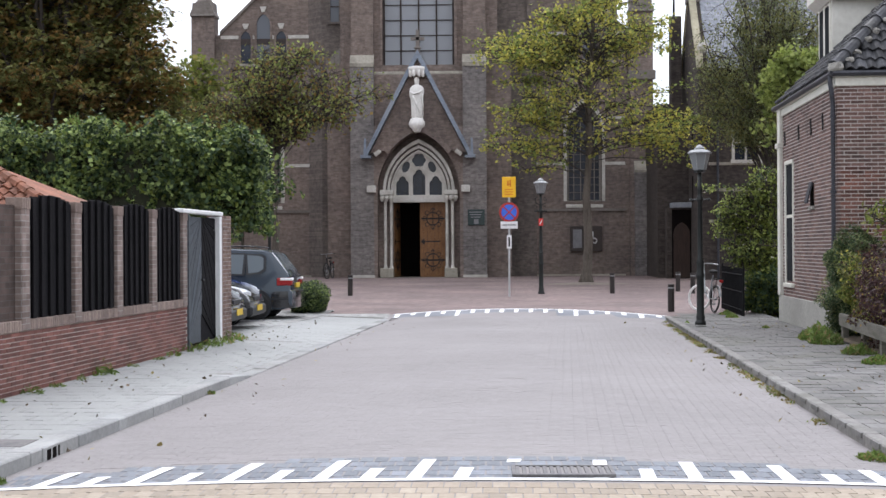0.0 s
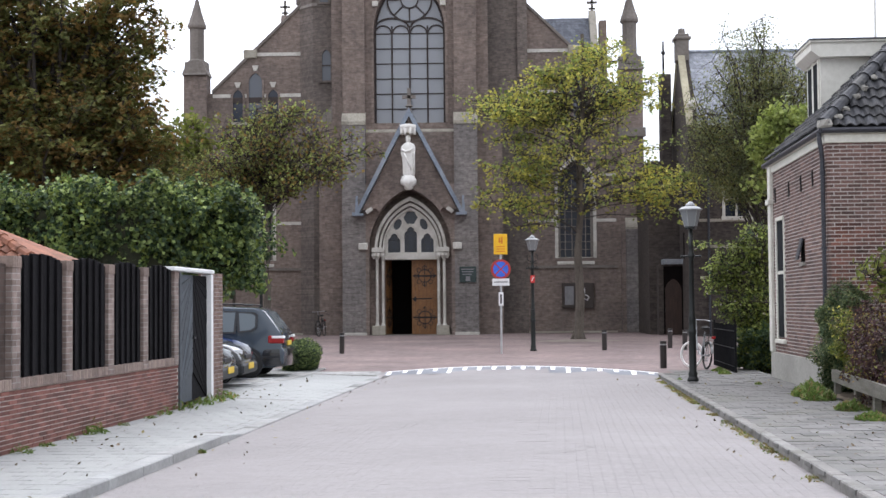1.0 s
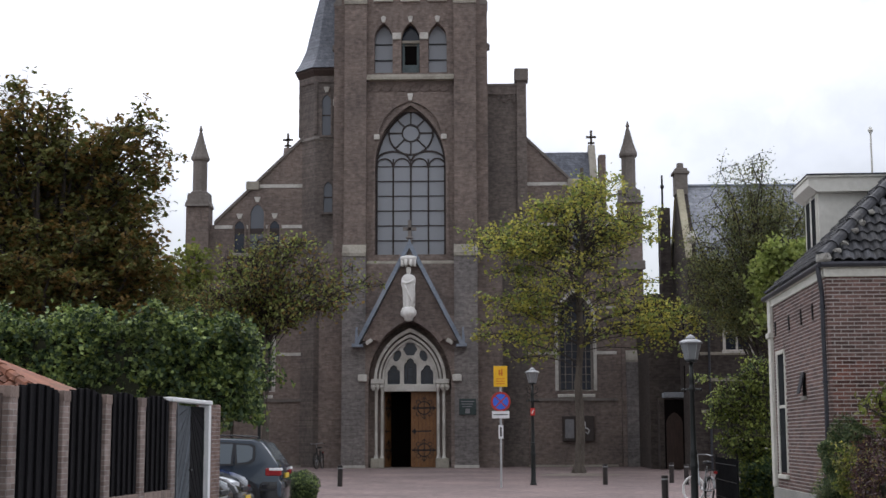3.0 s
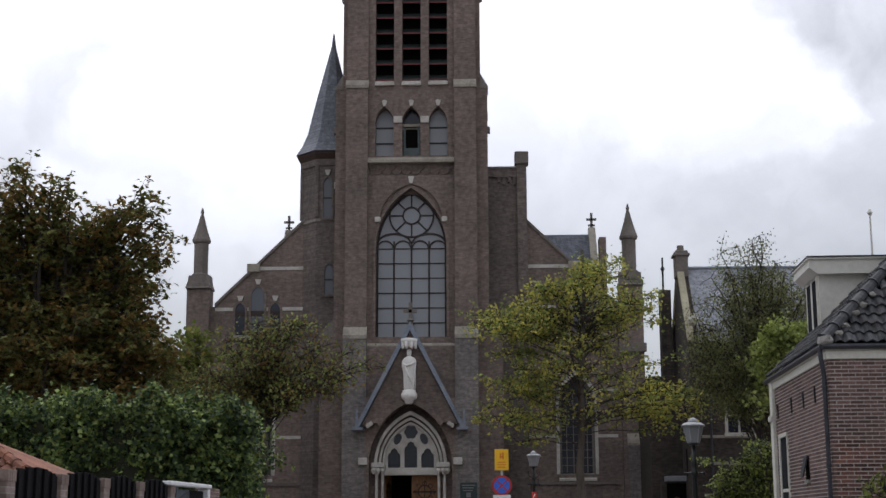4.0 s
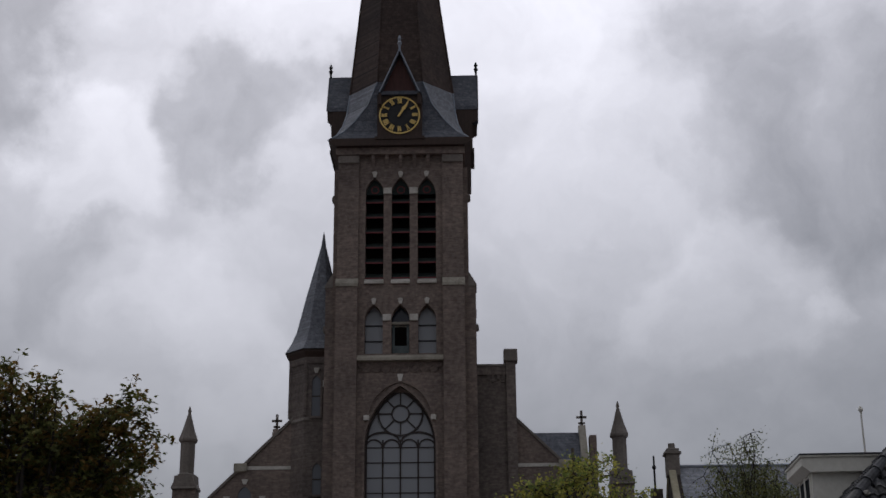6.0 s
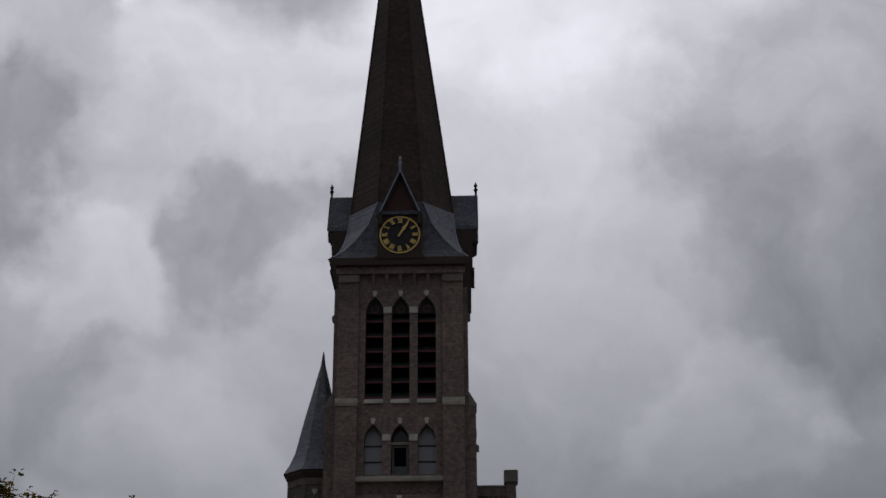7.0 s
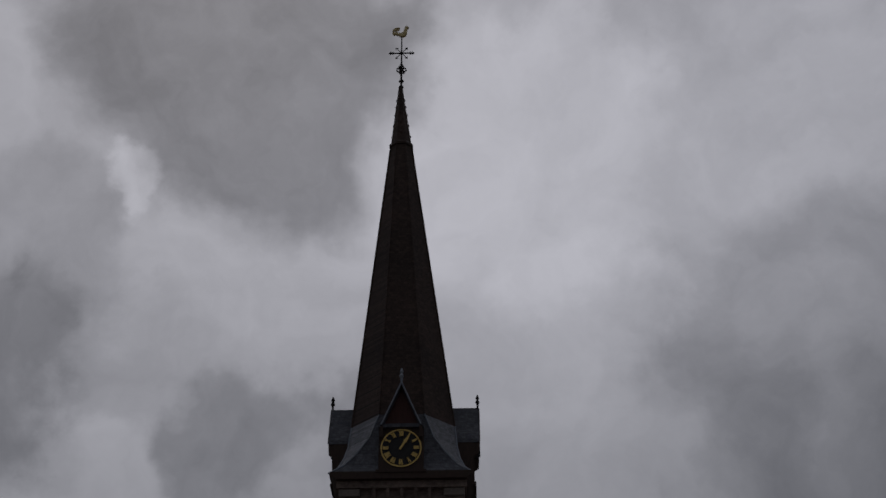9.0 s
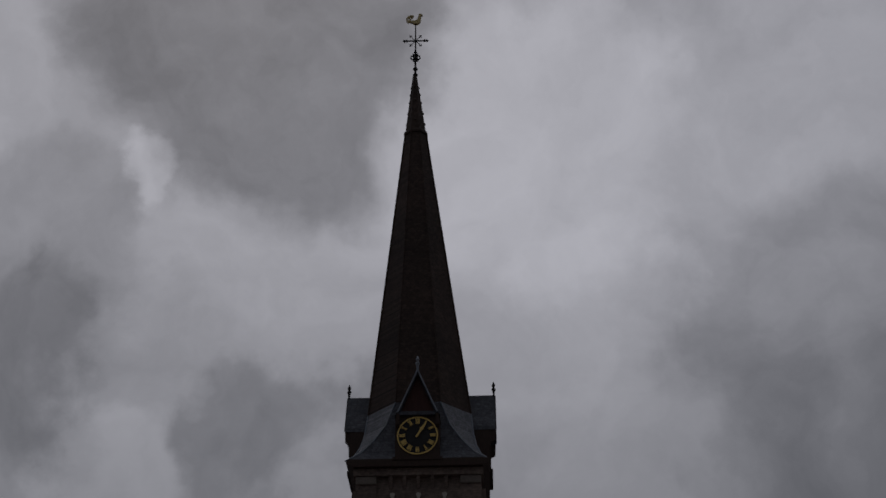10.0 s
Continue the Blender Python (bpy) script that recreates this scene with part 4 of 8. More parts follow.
def holed(outer, holes, y0, y1):
    """A plate in the x, z plane from y0 to y1 with openings cut through it."""
    bm = mesh()
    edges = []
    for pts in [outer] + holes:
        vs = [bm.verts.new((x, y0, z)) for x, z in pts]
        edges += [bm.edges.new((vs[i], vs[(i + 1) % len(vs)])) for i in range(len(vs))]
    bmesh.ops.triangle_fill(bm, use_beauty=True, use_dissolve=False, edges=edges)
    ext = bmesh.ops.extrude_face_region(bm, geom=bm.faces[:])
    bmesh.ops.translate(bm, verts=[v for v in ext["geom"] if isinstance(v, bmesh.types.BMVert)], vec=(0, y1 - y0, 0))
    bmesh.ops.recalc_face_normals(bm, faces=bm.faces[:])
    return bm


def arc(x, z, r, a0, a1, n=7):
    return [(x + r * math.cos(radians(a0 + (a1 - a0) * i / n)), z + r * math.sin(radians(a0 + (a1 - a0) * i / n))) for i in range(n + 1)]


def foiled_light(x, w, sill, top):
    """Outline of a light with a trefoil head: two side foils and a pointed one."""
    f = w * 0.56
    zs = top - w * 1.25
    return [(x - w, sill), (x + w, sill)] + arc(x + w - f, zs, f, 0, 75, 5) + arc(x, top - w * 0.62, w * 0.56, 15, 75, 4) + [(x, top)] + arc(x, top - w * 0.62, w * 0.56, 105, 165, 4) + arc(x - w + f, zs, f, 105, 180, 5)


def tear(s):
    """Leaning oval between a side light, the roundel and the arch."""
    c, k = math.cos(radians(24 * s)), math.sin(radians(24 * s))
    oval = [(0.16 * math.cos(2 * math.pi * i / 16), 0.26 * math.sin(2 * math.pi * i / 16)) for i in range(16)]
    return [(XC + s * 0.58 + u * c - v * k, 5.2 + u * k + v * c) for u, v in oval]


LIGHTS = [(XC - 0.74, 0.28, 4.8), (XC, 0.28, 5.1), (XC + 0.74, 0.28, 4.8)]
roundel = [(XC + (0.29 + 0.025 * math.cos(6 * a)) * math.cos(a), 5.5 + (0.29 + 0.025 * math.cos(6 * a)) * math.sin(a)) for a in [2 * math.pi * i / 24 for i in range(24)]]
rim = [(XC - 1.19, 3.88)] + arch(XC, 4.1, 1.19, 1.78, 14) + [(XC + 1.19, 3.88)]
tymp = part("tympanum_frame", holed(rim, [foiled_light(x, w, 3.95, z) for x, w, z in LIGHTS] + [roundel, tear(-1), tear(1)], 62.42, 62.55), STONE, church, "pale stone tracery with three lights and a roundel")
for x, w, z in LIGHTS:
    bm = mesh()
    for k in (-0.5, 0.5):
        box(bm, x + k * w - 0.008, x + k * w + 0.008, 62.555, 62.578, 3.95, z - 0.15)
    for k in range(5):
        box(bm, x - w, x + w, 62.556, 62.577, 4.1 + k * 0.2 - 0.008, 4.1 + k * 0.2 + 0.008)
    part("glazing_leads", bm, IRON, tymp)
part("door_lintel", box(mesh(), XC - 1.22, XC + 1.22, 62.35, 62.62, 3.62, 3.9, 0.02), STONE, church)
# doorway; vestibule lined with near-black faces for the shade inside
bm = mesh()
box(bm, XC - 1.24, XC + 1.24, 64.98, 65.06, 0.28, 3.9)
part("vestibule", bm, SHADE_BLACK, church)
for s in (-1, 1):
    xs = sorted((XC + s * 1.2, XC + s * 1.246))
    part("vestibule_shade_panel", box(mesh(), xs[0], xs[1], 63.32, 64.98, 0.28, 3.9), SHADE_BLACK, church)
part("vestibule_ceiling", box(mesh(), XC - 1.2, XC + 1.2, 63.32, 64.98, 3.86, 3.99), SHADE_BLACK, church)
part("vestibule_floor", box(mesh(), XC - 1.2, XC + 1.2, 63.32, 64.98, 0.2, 0.285), WOOD_DARK, church)
for s in (-1, 1):
    xs = sorted((XC + s * 1.15, XC + s * 1.99))
    part("portal_jamb", box(mesh(), xs[0], xs[1], 62.5, 63.3, 0.1, 9.2), BRICK, church)
part("portal_backing", box(mesh(), XC - 1.15, XC + 1.15, 62.66, 63.3, 3.64, 9.2), BRICK, church)


def door_leaf(m, name, label):
    bm = mesh()
    for k in range(7):
        box(bm, k * 0.165 + 0.004, k * 0.165 + 0.161, 0, 0.07, 0, 3.32, 0.006)
    bm.transform(m)
    leaf = part(name, bm, OAK, church, label)
    for z in (0.75, 2.6):
        bm = mesh()
        box(bm, 0.05, 1.1, -0.015, 0.0, z - 0.035, z + 0.035)
        disc_ring(bm, (0.58, -0.015, z), 0.3, 0.04, 24, depth=0.015)
        for k in range(8):
            q = math.pi * k / 4
            disc_ring(bm, (0.58 + 0.36 * math.cos(q), -0.014, z + 0.36 * math.sin(q)), 0.11, 0.03, 12, depth=0.012)
        box(bm, 0.56, 0.6, -0.015, 0.0, z - 0.5, z + 0.5)
        bm.transform(m)
        part("strap_hinge", bm, IRON, leaf, "black wrought-iron strap hinge")
    bm = mesh()
    prism(bm, [(0.02, 1.58), (0.18, 1.7), (0.22, 1.6), (0.9, 1.62), (0.9, 1.56), (0.22, 1.55), (0.18, 1.44)], -0.02, 0.0)
    bm.transform(m)
    part("lock_plate", bm, IRON, leaf)


door_leaf(Matrix.Translation((XC + 0.02, 62.66, 0.3)), "door_leaf_closed", "closed oak door leaf with black iron strapwork")
door_leaf(Matrix.Translation((XC - 1.13, 62.72, 0.3)) @ Matrix.Rotation(radians(80), 4, "Z"), "door_leaf_open", "open oak door leaf")
bm = mesh()
box(bm, XC - 1.9, XC + 1.9, 61.7, 63.3, 0.1, 0.29, 0.02)
part("door_step", bm, STONE_DARK, church)

# statue over the portal, on its console under a canopy: one plain draped shape
bm = mesh()
sy = 61.5


def body(prof, n=40):
    """Skin through ovals: half-width, half-depth, sideways shift, height, depth of folds, number of folds."""
    rows = []
    for rx, ry, dx, z, fold, m in prof:
        rows.append([(XC - 0.03 + dx + (rx + fold * math.sin(m * a + 5 * dx + z)) * math.cos(a), sy + (ry + fold * math.sin(m * a + z)) * math.sin(a), z)
                     for a in [2 * math.pi * i / n for i in range(n)]])
    loft(bm, rows)


body([(0.1, 0.1, 0, 6.74, 0, 1), (0.17, 0.16, 0, 6.78, 0.01, 8), (0.2, 0.19, 0, 6.9, 0.015, 8), (0.31, 0.28, 0, 6.98, 0.03, 8), (0.34, 0.3, 0, 7.1, 0.02, 8), (0.34, 0.3, 0, 7.22, 0.0, 8), (0.29, 0.26, 0, 7.26, 0, 8), (0.29, 0.26, 0, 7.34, 0, 8), (0.19, 0.18, 0, 7.37, 0, 8)])
body([(0.2, 0.17, 0.02, 7.34, 0.015, 9), (0.25, 0.2, 0.02, 7.42, 0.025, 9), (0.25, 0.2, 0.02, 7.7, 0.03, 9), (0.245, 0.19, 0.01, 7.95, 0.03, 9), (0.26, 0.2, 0.0, 8.15, 0.025, 7), (0.3, 0.22, -0.02, 8.35, 0.02, 7),
      (0.32, 0.23, -0.01, 8.52, 0.015, 5), (0.3, 0.21, 0.0, 8.66, 0.01, 5), (0.22, 0.18, 0.01, 8.77, 0.005, 5), (0.1, 0.1, 0.0, 8.83, 0, 5)])
body([(0.07, 0.07, 0, 8.8, 0, 1), (0.085, 0.09, 0, 8.87, 0, 1), (0.11, 0.12, 0, 8.95, 0, 1), (0.115, 0.125, 0, 9.04, 0, 1), (0.09, 0.1, 0, 9.12, 0, 1), (0.03, 0.03, 0, 9.16, 0, 1)])
# raised fold of the cloak across the front
tube(bm, [(XC - 0.3, sy - 0.12, 8.5), (XC - 0.14, sy - 0.22, 8.4), (XC + 0.06, sy - 0.23, 8.46), (XC + 0.2, sy - 0.17, 8.56)], 0.06, 0.045, 8)
tube(bm, [(XC - 0.2, sy - 0.18, 8.36), (XC - 0.08, sy - 0.22, 8.05), (XC + 0.1, sy - 0.2, 7.6)], 0.05, 0.03, 8)
tube(bm, [(XC + 0.22, sy - 0.12, 8.4), (XC + 0.24, sy - 0.12, 7.9), (XC + 0.22, sy - 0.12, 7.5)], 0.04, 0.03, 8)
# canopy with battlements
body([(0.2, 0.2, 0, 9.24, 0, 8), (0.29, 0.27, 0, 9.27, 0, 8), (0.3, 0.28, 0, 9.42, 0, 8), (0.36, 0.32, 0, 9.47, 0, 8), (0.36, 0.32, 0, 9.6, 0, 8), (0.24, 0.22, 0, 9.63, 0, 8), (0.05, 0.05, 0, 9.66, 0, 8)])
for k in range(8):
    a = math.pi * (k + 0.5) / 4
    cx_, cy_ = XC - 0.03 + 0.3 * math.cos(a), sy + 0.27 * math.sin(a)
    box(bm, cx_ - 0.06, cx_ + 0.06, cy_ - 0.05, cy_ + 0.05, 9.17, 9.46, 0.015)
box(bm, XC - 0.15, XC + 0.09, sy, 61.75, 7.0, 7.36)
box(bm, XC - 0.15, XC + 0.09, sy, 61.75, 9.25, 9.5)
bm.transform(Matrix.Translation((0, 0, -0.08)))
st = new("statue", finish(bm, "statue", STATUE, True))
tagged(st, "white painted draped stone statue above the church door", "statue")


# ---- ground, road and pavements ----
ASPH = material("town_ground", (0.16, 0.14, 0.13), (0.24, 0.21, 0.2), 0.9, fine=8, coarse=0.3)
PAVER = material("road_paver", (0.193, 0.181, 0.179), (0.242, 0.227, 0.224), 0.85, fine=25, coarse=0.3, vary="island", amount=0.035, stain=(0.256, 0.240, 0.236))
PAVER_PART = material("road_paver_single", (0.193, 0.181, 0.179), (0.242, 0.227, 0.224), 0.85, fine=25, coarse=0.3, vary="object", amount=0.05, stain=(0.256, 0.240, 0.236))
SQUARE = brickwork("square_paving", (0.162, 0.124, 0.117), (0.215, 0.168, 0.16), (0.15, 0.124, 0.118), course=0.1, length=0.21, joint=0.008, flat=True)
JOINT = material("sand_joint", (0.2, 0.187, 0.184), (0.25, 0.234, 0.231), 0.95, fine=40, coarse=1.0)
YELLOW = material("yellow_paver", (0.245, 0.207, 0.16), (0.335, 0.288, 0.23), 0.85, fine=25, coarse=0.8, vary="object", amount=0.16)
GREYP = material("blue_grey_paver", (0.12, 0.132, 0.152), (0.2, 0.217, 0.243), 0.8, fine=25, coarse=1.0, vary="object", amount=0.18)
PAINT = material("road_paint", (0.68, 0.69, 0.70), (0.82, 0.83, 0.84), 0.6, fine=30, coarse=3, stain=(0.55, 0.55, 0.55), bump=0.15)
TILE = material("pavement_tile", (0.258, 0.266, 0.258), (0.325, 0.333, 0.324), 0.9, fine=30, coarse=0.5, vary="object", amount=0.035, stain=(0.35, 0.355, 0.345))
TILE_OLD = material("old_pavement_tile", (0.095, 0.094, 0.09), (0.175, 0.172, 0.167), 0.9, fine=22, coarse=1.1, vary="object", amount=0.2, stain=(0.13, 0.13, 0.11))
KERB = material("kerb_concrete", (0.24, 0.25, 0.25), (0.34, 0.345, 0.342), 0.9, fine=25, coarse=1.5, vary="object", amount=0.12, stain=(0.16, 0.16, 0.15))
SOIL = material("soil", (0.06, 0.045, 0.03), (0.13, 0.1, 0.07), 0.95, fine=20, coarse=2)


def left_kerb(y):
    return -3.86 + 0.0535 * y


def right_kerb(y):
    return 2.43 + 0.0405 * y


def wall_x(y):
    return -5.64 + 0.059 * y


def across(x, y):
    l, r = left_kerb(y), right_kerb(y)
    return max(-1.0, min(1.0, (2 * x - l - r) / (r - l)))


def far_line(x):
    """Where the street meets the raised square: a bowed line."""
    u = across(x, 31)
    return 30.4 - 0.6 * u + 1.9 * (1 - u * u)


def band(x, y):
    """Depth of the toothed ramps: deeper in the middle of the street."""
    u = across(x, y)
    return 0.5 + 0.5 * (1 - u * u)


def camber(x, y):
    """Height of the road: crowned in the middle, rising to the raised square at the far end."""
    u = across(x, y)
    rise = 0.1 * max(0.0, min(1.0, y - far_line(x) + 1.0))
    return 0.06 * (1 - u * u) * max(0.0, min(1.0, (35.5 - y) / 3)) + rise


def square_z(y):
    return 0.10 + 0.18 * max(0.0, min(1.0, (y - 34.2) / 27.3))


bm = mesh()
vs = [bm.verts.new(p) for p in ((-2500, -2500, -0.06), (2500, -2500, -0.06), (2500, 4500, -0.06), (-2500, 4500, -0.06))]
bm.faces.new(vs)
tagged(new("ground", finish(bm, "ground", ASPH)), "flat town ground reaching the horizon", "ground", kind="structure")

# road bed with the joints between pavers
ys = [-30, -10, 0, 5, 8] + [9 + i for i in range(26)]
bm = mesh()
rows = []
for y in ys:
    l, r = left_kerb(y) - 0.05, right_kerb(y) + 0.05
    rows.append([bm.verts.new((l + (r - l) * i / 16, y, camber(l + (r - l) * i / 16, y) - 0.0015)) for i in range(17)])
for a, b in zip(rows, rows[1:]):
    for i in range(16):
        bm.faces.new((a[i], a[i + 1], b[i + 1], b[i]))
road = tagged(new("road", finish(bm, "road", JOINT, True)), "pinkish grey paved street crowned in the middle", "road", kind="structure")

# square before the church
bm = mesh()
rows = []
for y in (34.2, 38, 44, 50, 56, 61.5, 66, 140):
    rows.append([bm.verts.new((x, y, square_z(y))) for x in (-60, -20, -5, 0, 5, 20, 60)])
for a, b in zip(rows, rows[1:]):
    for i in range(6):
        bm.faces.new((a[i], a[i + 1], b[i + 1], b[i]))
for xs, y0, z0 in (((-60, -20, left_kerb(31) + 0.02), 31.62, 0.0905), ((right_kerb(31) - 0.1, 10, 60), 31.0, 0.092)):
    rows = [[bm.verts.new((x, y, z)) for x in xs] for y, z in ((y0, z0), (34.2, 0.1))]
    for i in range(2):
        bm.faces.new((rows[0][i], rows[0][i + 1], rows[1][i + 1], rows[1][i]))
tagged(new("square", finish(bm, "square", SQUARE)), "red brick paved church square", "pavement", kind="structure")


def joined(name, polys, mat, parent=None, label="", category="", kind="stuff"):
    """Many boxes (8 corners each) as one mesh."""
    v, f = [], []
    for q in polys:
        k = len(v)
        v += q
        f += [(k + 4, k + 5, k + 6, k + 7), (k, k + 1, k + 5, k + 4), (k + 1, k + 2, k + 6, k + 5), (k + 2, k + 3, k + 7, k + 6), (k + 3, k, k + 4, k + 7)]
    me = bpy.data.meshes.new(name)
    me.from_pydata(v, [], f)
    me.materials.append(mat)
    ob = new(name, me)
    if parent is not None:
        ob.parent = parent
    return tagged(ob, label, category, kind=kind)


def slab(x, y, z, lx, ly, h, turn=0.0, chamfer=0.006, tilt=(0, 0)):
    """Corners of a paver: centre, size, thickness, turn in radians."""
    c, s = math.cos(turn), math.sin(turn)
    out = []
    for q, zz in ((0.0, z - h), (chamfer, z)):
        for a, b in ((-1, -1), (1, -1), (1, 1), (-1, 1)):
            u, w = a * (lx / 2 - q), b * (ly / 2 - q)
            out.append((x + c * u - s * w, y + s * u + c * w, zz + (tilt[0] * u + tilt[1] * w if zz == z else 0)))
    return out


rng = random.Random(4)
pieces = []
y = 9.4
row = 0
near_pavers = []
while y < 32.0:
    l, r = left_kerb(y) + 0.02, right_kerb(y) - 0.02
    n = int((r - l) / 0.21)
    x = l - (0.105 if row % 2 else 0.0)
    while x < r - 0.05:
        xa, xb = max(l, x), min(r, x + 0.207)
        xm = (xa + xb) / 2
        if xb - xa > 0.04 and 9.02 + band(xm, 9) < y < far_line(xm) - band(xm, 31):
            q = slab((xa + xb) / 2, y, camber((xa + xb) / 2, y) + rng.uniform(0, 0.0004), xb - xa, 0.103, 0.05, 0.0, 0.0005,
                     ((camber(xb, y) - camber(xa, y)) / 0.21 + rng.uniform(-0.002, 0.002), rng.uniform(-0.002, 0.002)))
            (near_pavers if y < 10.5 else pieces).append(q)
        x += 0.21
    y += 0.104
    row += 1
joined("paver_field", pieces, PAVER, road, "worn pinkish clay road pavers")


def single(name, q, mat, parent):
    """One paver as an object of its own."""
    c = Vector(q[4]).lerp(Vector(q[6]), 0.5)
    me = bpy.data.meshes.new(name)
    me.from_pydata([tuple(Vector(p) - c) for p in q], [], [(4, 5, 6, 7), (0, 1, 5, 4), (1, 2, 6, 5), (2, 3, 7, 6), (3, 0, 4, 7)])
    me.materials.append(mat)
    ob = new(name, me)
    ob.parent = parent
    ob.matrix_basis = Matrix.Translation(c)
    return ob


for q in near_pavers:
    single("paver", q, PAVER_PART, road)


# paved ramps with white teeth at both ends of the street
def on_road(x, y, lift):
    return (x, y, camber(x, y) + lift)


def ramp_strip(edge, way, y_ref, step, label, pieces):
    """Grey pavers behind a white edge line with long and short teeth that point into the street (way +1 or -1)."""
    l, r = left_kerb(y_ref) + 0.02, right_kerb(y_ref) - 0.02
    m = (l + r) / 2
    strip = tagged(new("ramp_marking", finish(box(mesh(), m - 0.05, m + 0.05, edge(m) + way * 0.4 - 0.05, edge(m) + way * 0.4 + 0.05, camber(m, y_ref) - 0.05, camber(m, y_ref) - 0.03), "ramp_marking", JOINT)), label, "road marking", kind="structure")
    if pieces:
        j = 0
        while j * 0.205 < 1.0:
            x = l - (0.05 if j % 2 else 0)
            while x < r:
                d = 0.1 + j * 0.205
                if d < band(x, y_ref):
                    y = edge(x) + way * d
                    single("paver", slab(x + 0.05, y, camber(x, y) + 0.002, 0.1, 0.2, 0.05, rng.uniform(-0.02, 0.02), 0.005), GREYP, strip)
                x += 0.105
            j += 1
    else:
        n = 24
        bmm = mesh()
        ra = [bmm.verts.new(on_road(x, edge(x), 0.004)) for x in [l + (r - l) * i / n for i in range(n + 1)]]
        rb = [bmm.verts.new(on_road(x, edge(x) + way * band(x, y_ref), 0.004)) for x in [l + (r - l) * i / n for i in range(n + 1)]]
        for i in range(n):
            bmm.faces.new((ra[i], ra[i + 1], rb[i + 1], rb[i]))
        part("grey_band", bmm, GREYP, strip)
    k = 24
    for i in range(k):
        xa, xb = l + (r - l) * i / k, l + (r - l) * (i + 1) / k
        bmm = mesh()
        bmm.faces.new([bmm.verts.new(on_road(x, edge(x) + way * d, 0.006)) for x, d in ((xa, -0.03), (xb, -0.03), (xb, 0.06), (xa, 0.06))])
        part("edge_line", bmm, PAINT, strip)
    x, j = (-2.97 if pieces else l + 0.1), 0
    while x < r - 0.1:
        d = (0.55 + 0.34 * (1 - across(x, 9) ** 2) if pieces else band(x, y_ref)) * (0.98 if j % 2 == 0 else 0.55)
        lo = 0.06
        if pieces and 0.0 < x < 0.6:
            lo = d * 0.84 if j % 2 == 0 else 9
        if lo < d:
            bmm = mesh()
            vv = []
            skew = 0.08 - 0.09 * across(x, 9) if pieces else 0.047
            for t in (lo, (lo + d) / 2, d):
                for s in (-0.048, 0.048):
                    q = x + s + way * skew * t
                    vv.append(bmm.verts.new(on_road(q, edge(q) + way * t, 0.0065)))
            bmm.faces.new((vv[0], vv[1], vv[3], vv[2])), bmm.faces.new((vv[2], vv[3], vv[5], vv[4]))
            part("tooth", bmm, PAINT, strip)
        x += step
        j += 1
    return strip


ramp_strip(lambda x: 9.05 + 0.03 * x, 1, 9.0, 0.306, "blue-grey paver ramp with white toothed marking", True)
ramp_strip(far_line, -1, 31.0, 0.33, "white toothed marking on the ramp to the square", False)
# brick apron between the far ramp and the square
bm = mesh()
n = 24
rows = []
for k in range(5):
    row_ = []
    for i in range(n + 1):
        x = left_kerb(31) - 0.1 + (right_kerb(31) - left_kerb(31) + 0.4) * i / n
        y = far_line(x) + (34.4 - far_line(x)) * k / 4
        row_.append(bm.verts.new((x, y, max(camber(x, y), 0.1) + 0.004)))
    rows.append(row_)
for a, b in zip(rows, rows[1:]):
    for i in range(n):
        bm.faces.new((a[i], a[i + 1], b[i + 1], b[i]))
tagged(new("square_apron", finish(bm, "square_apron", SQUARE, True)), "red brick paving at the edge of the square", "pavement", kind="structure")
# yellow pavers of the crossing in front
yard = tagged(new("crossing", finish(box(mesh(), left_kerb(8) + 0.2, right_kerb(8) - 0.2, 7.0, 7.1, -0.03, -0.02), "crossing", JOINT)), "yellow brick paved crossing", "road", kind="structure")
for j in range(3):
    y = 8.86 - j * 0.203
    x = left_kerb(y) - (0.05 if j % 2 else 0)
    while x < right_kerb(y):
        single("paver", slab(x + 0.05, y, camber(x, y) + 0.002, 0.1, 0.2, 0.05, rng.uniform(-0.02, 0.02), 0.003), YELLOW, yard)
        x += 0.1025
# drain cover in the ramp
drain = thing("drain_cover", "rusty cast-iron drain cover set in the ramp", "drain cover", at=(0.46, 9.35, 0.062))
RUST = material("rusty_iron", (0.10, 0.10, 0.105), (0.2, 0.19, 0.185), 0.75, 0.4, fine=30, coarse=4)
bm = mesh()
box(bm, -0.32, 0.32, -0.2, 0.2, -0.03, 0.007)
local("frame", bm, JOINT, drain)
for i in range(14):
    bm = mesh()
    x = -0.3 + i * 0.046
    box(bm, x - 0.014, x + 0.014, -0.17, 0.17, 0, 0.016, 0.003)
    local("bar", bm, RUST, drain)
bm = mesh()
for s in (-1, 1):
    box(bm, -0.33, 0.33, s * 0.19 - 0.015, s * 0.19 + 0.015, 0, 0.018)
    box(bm, s * 0.325 - 0.012, s * 0.325 + 0.012, -0.2, 0.2, 0, 0.018)
local("rim", bm, RUST, drain)


# pavements: bed, tiles and kerbstones
def smooth(a, b, v):
    t = max(0.0, min(1.0, (v - a) / (b - a)))
    return t * t * (3 - 2 * t)


def dropped(y):
    """How far the west kerb sinks to let cars cross into the car park."""
    return 0.078 * smooth(15.9, 17.3, y)


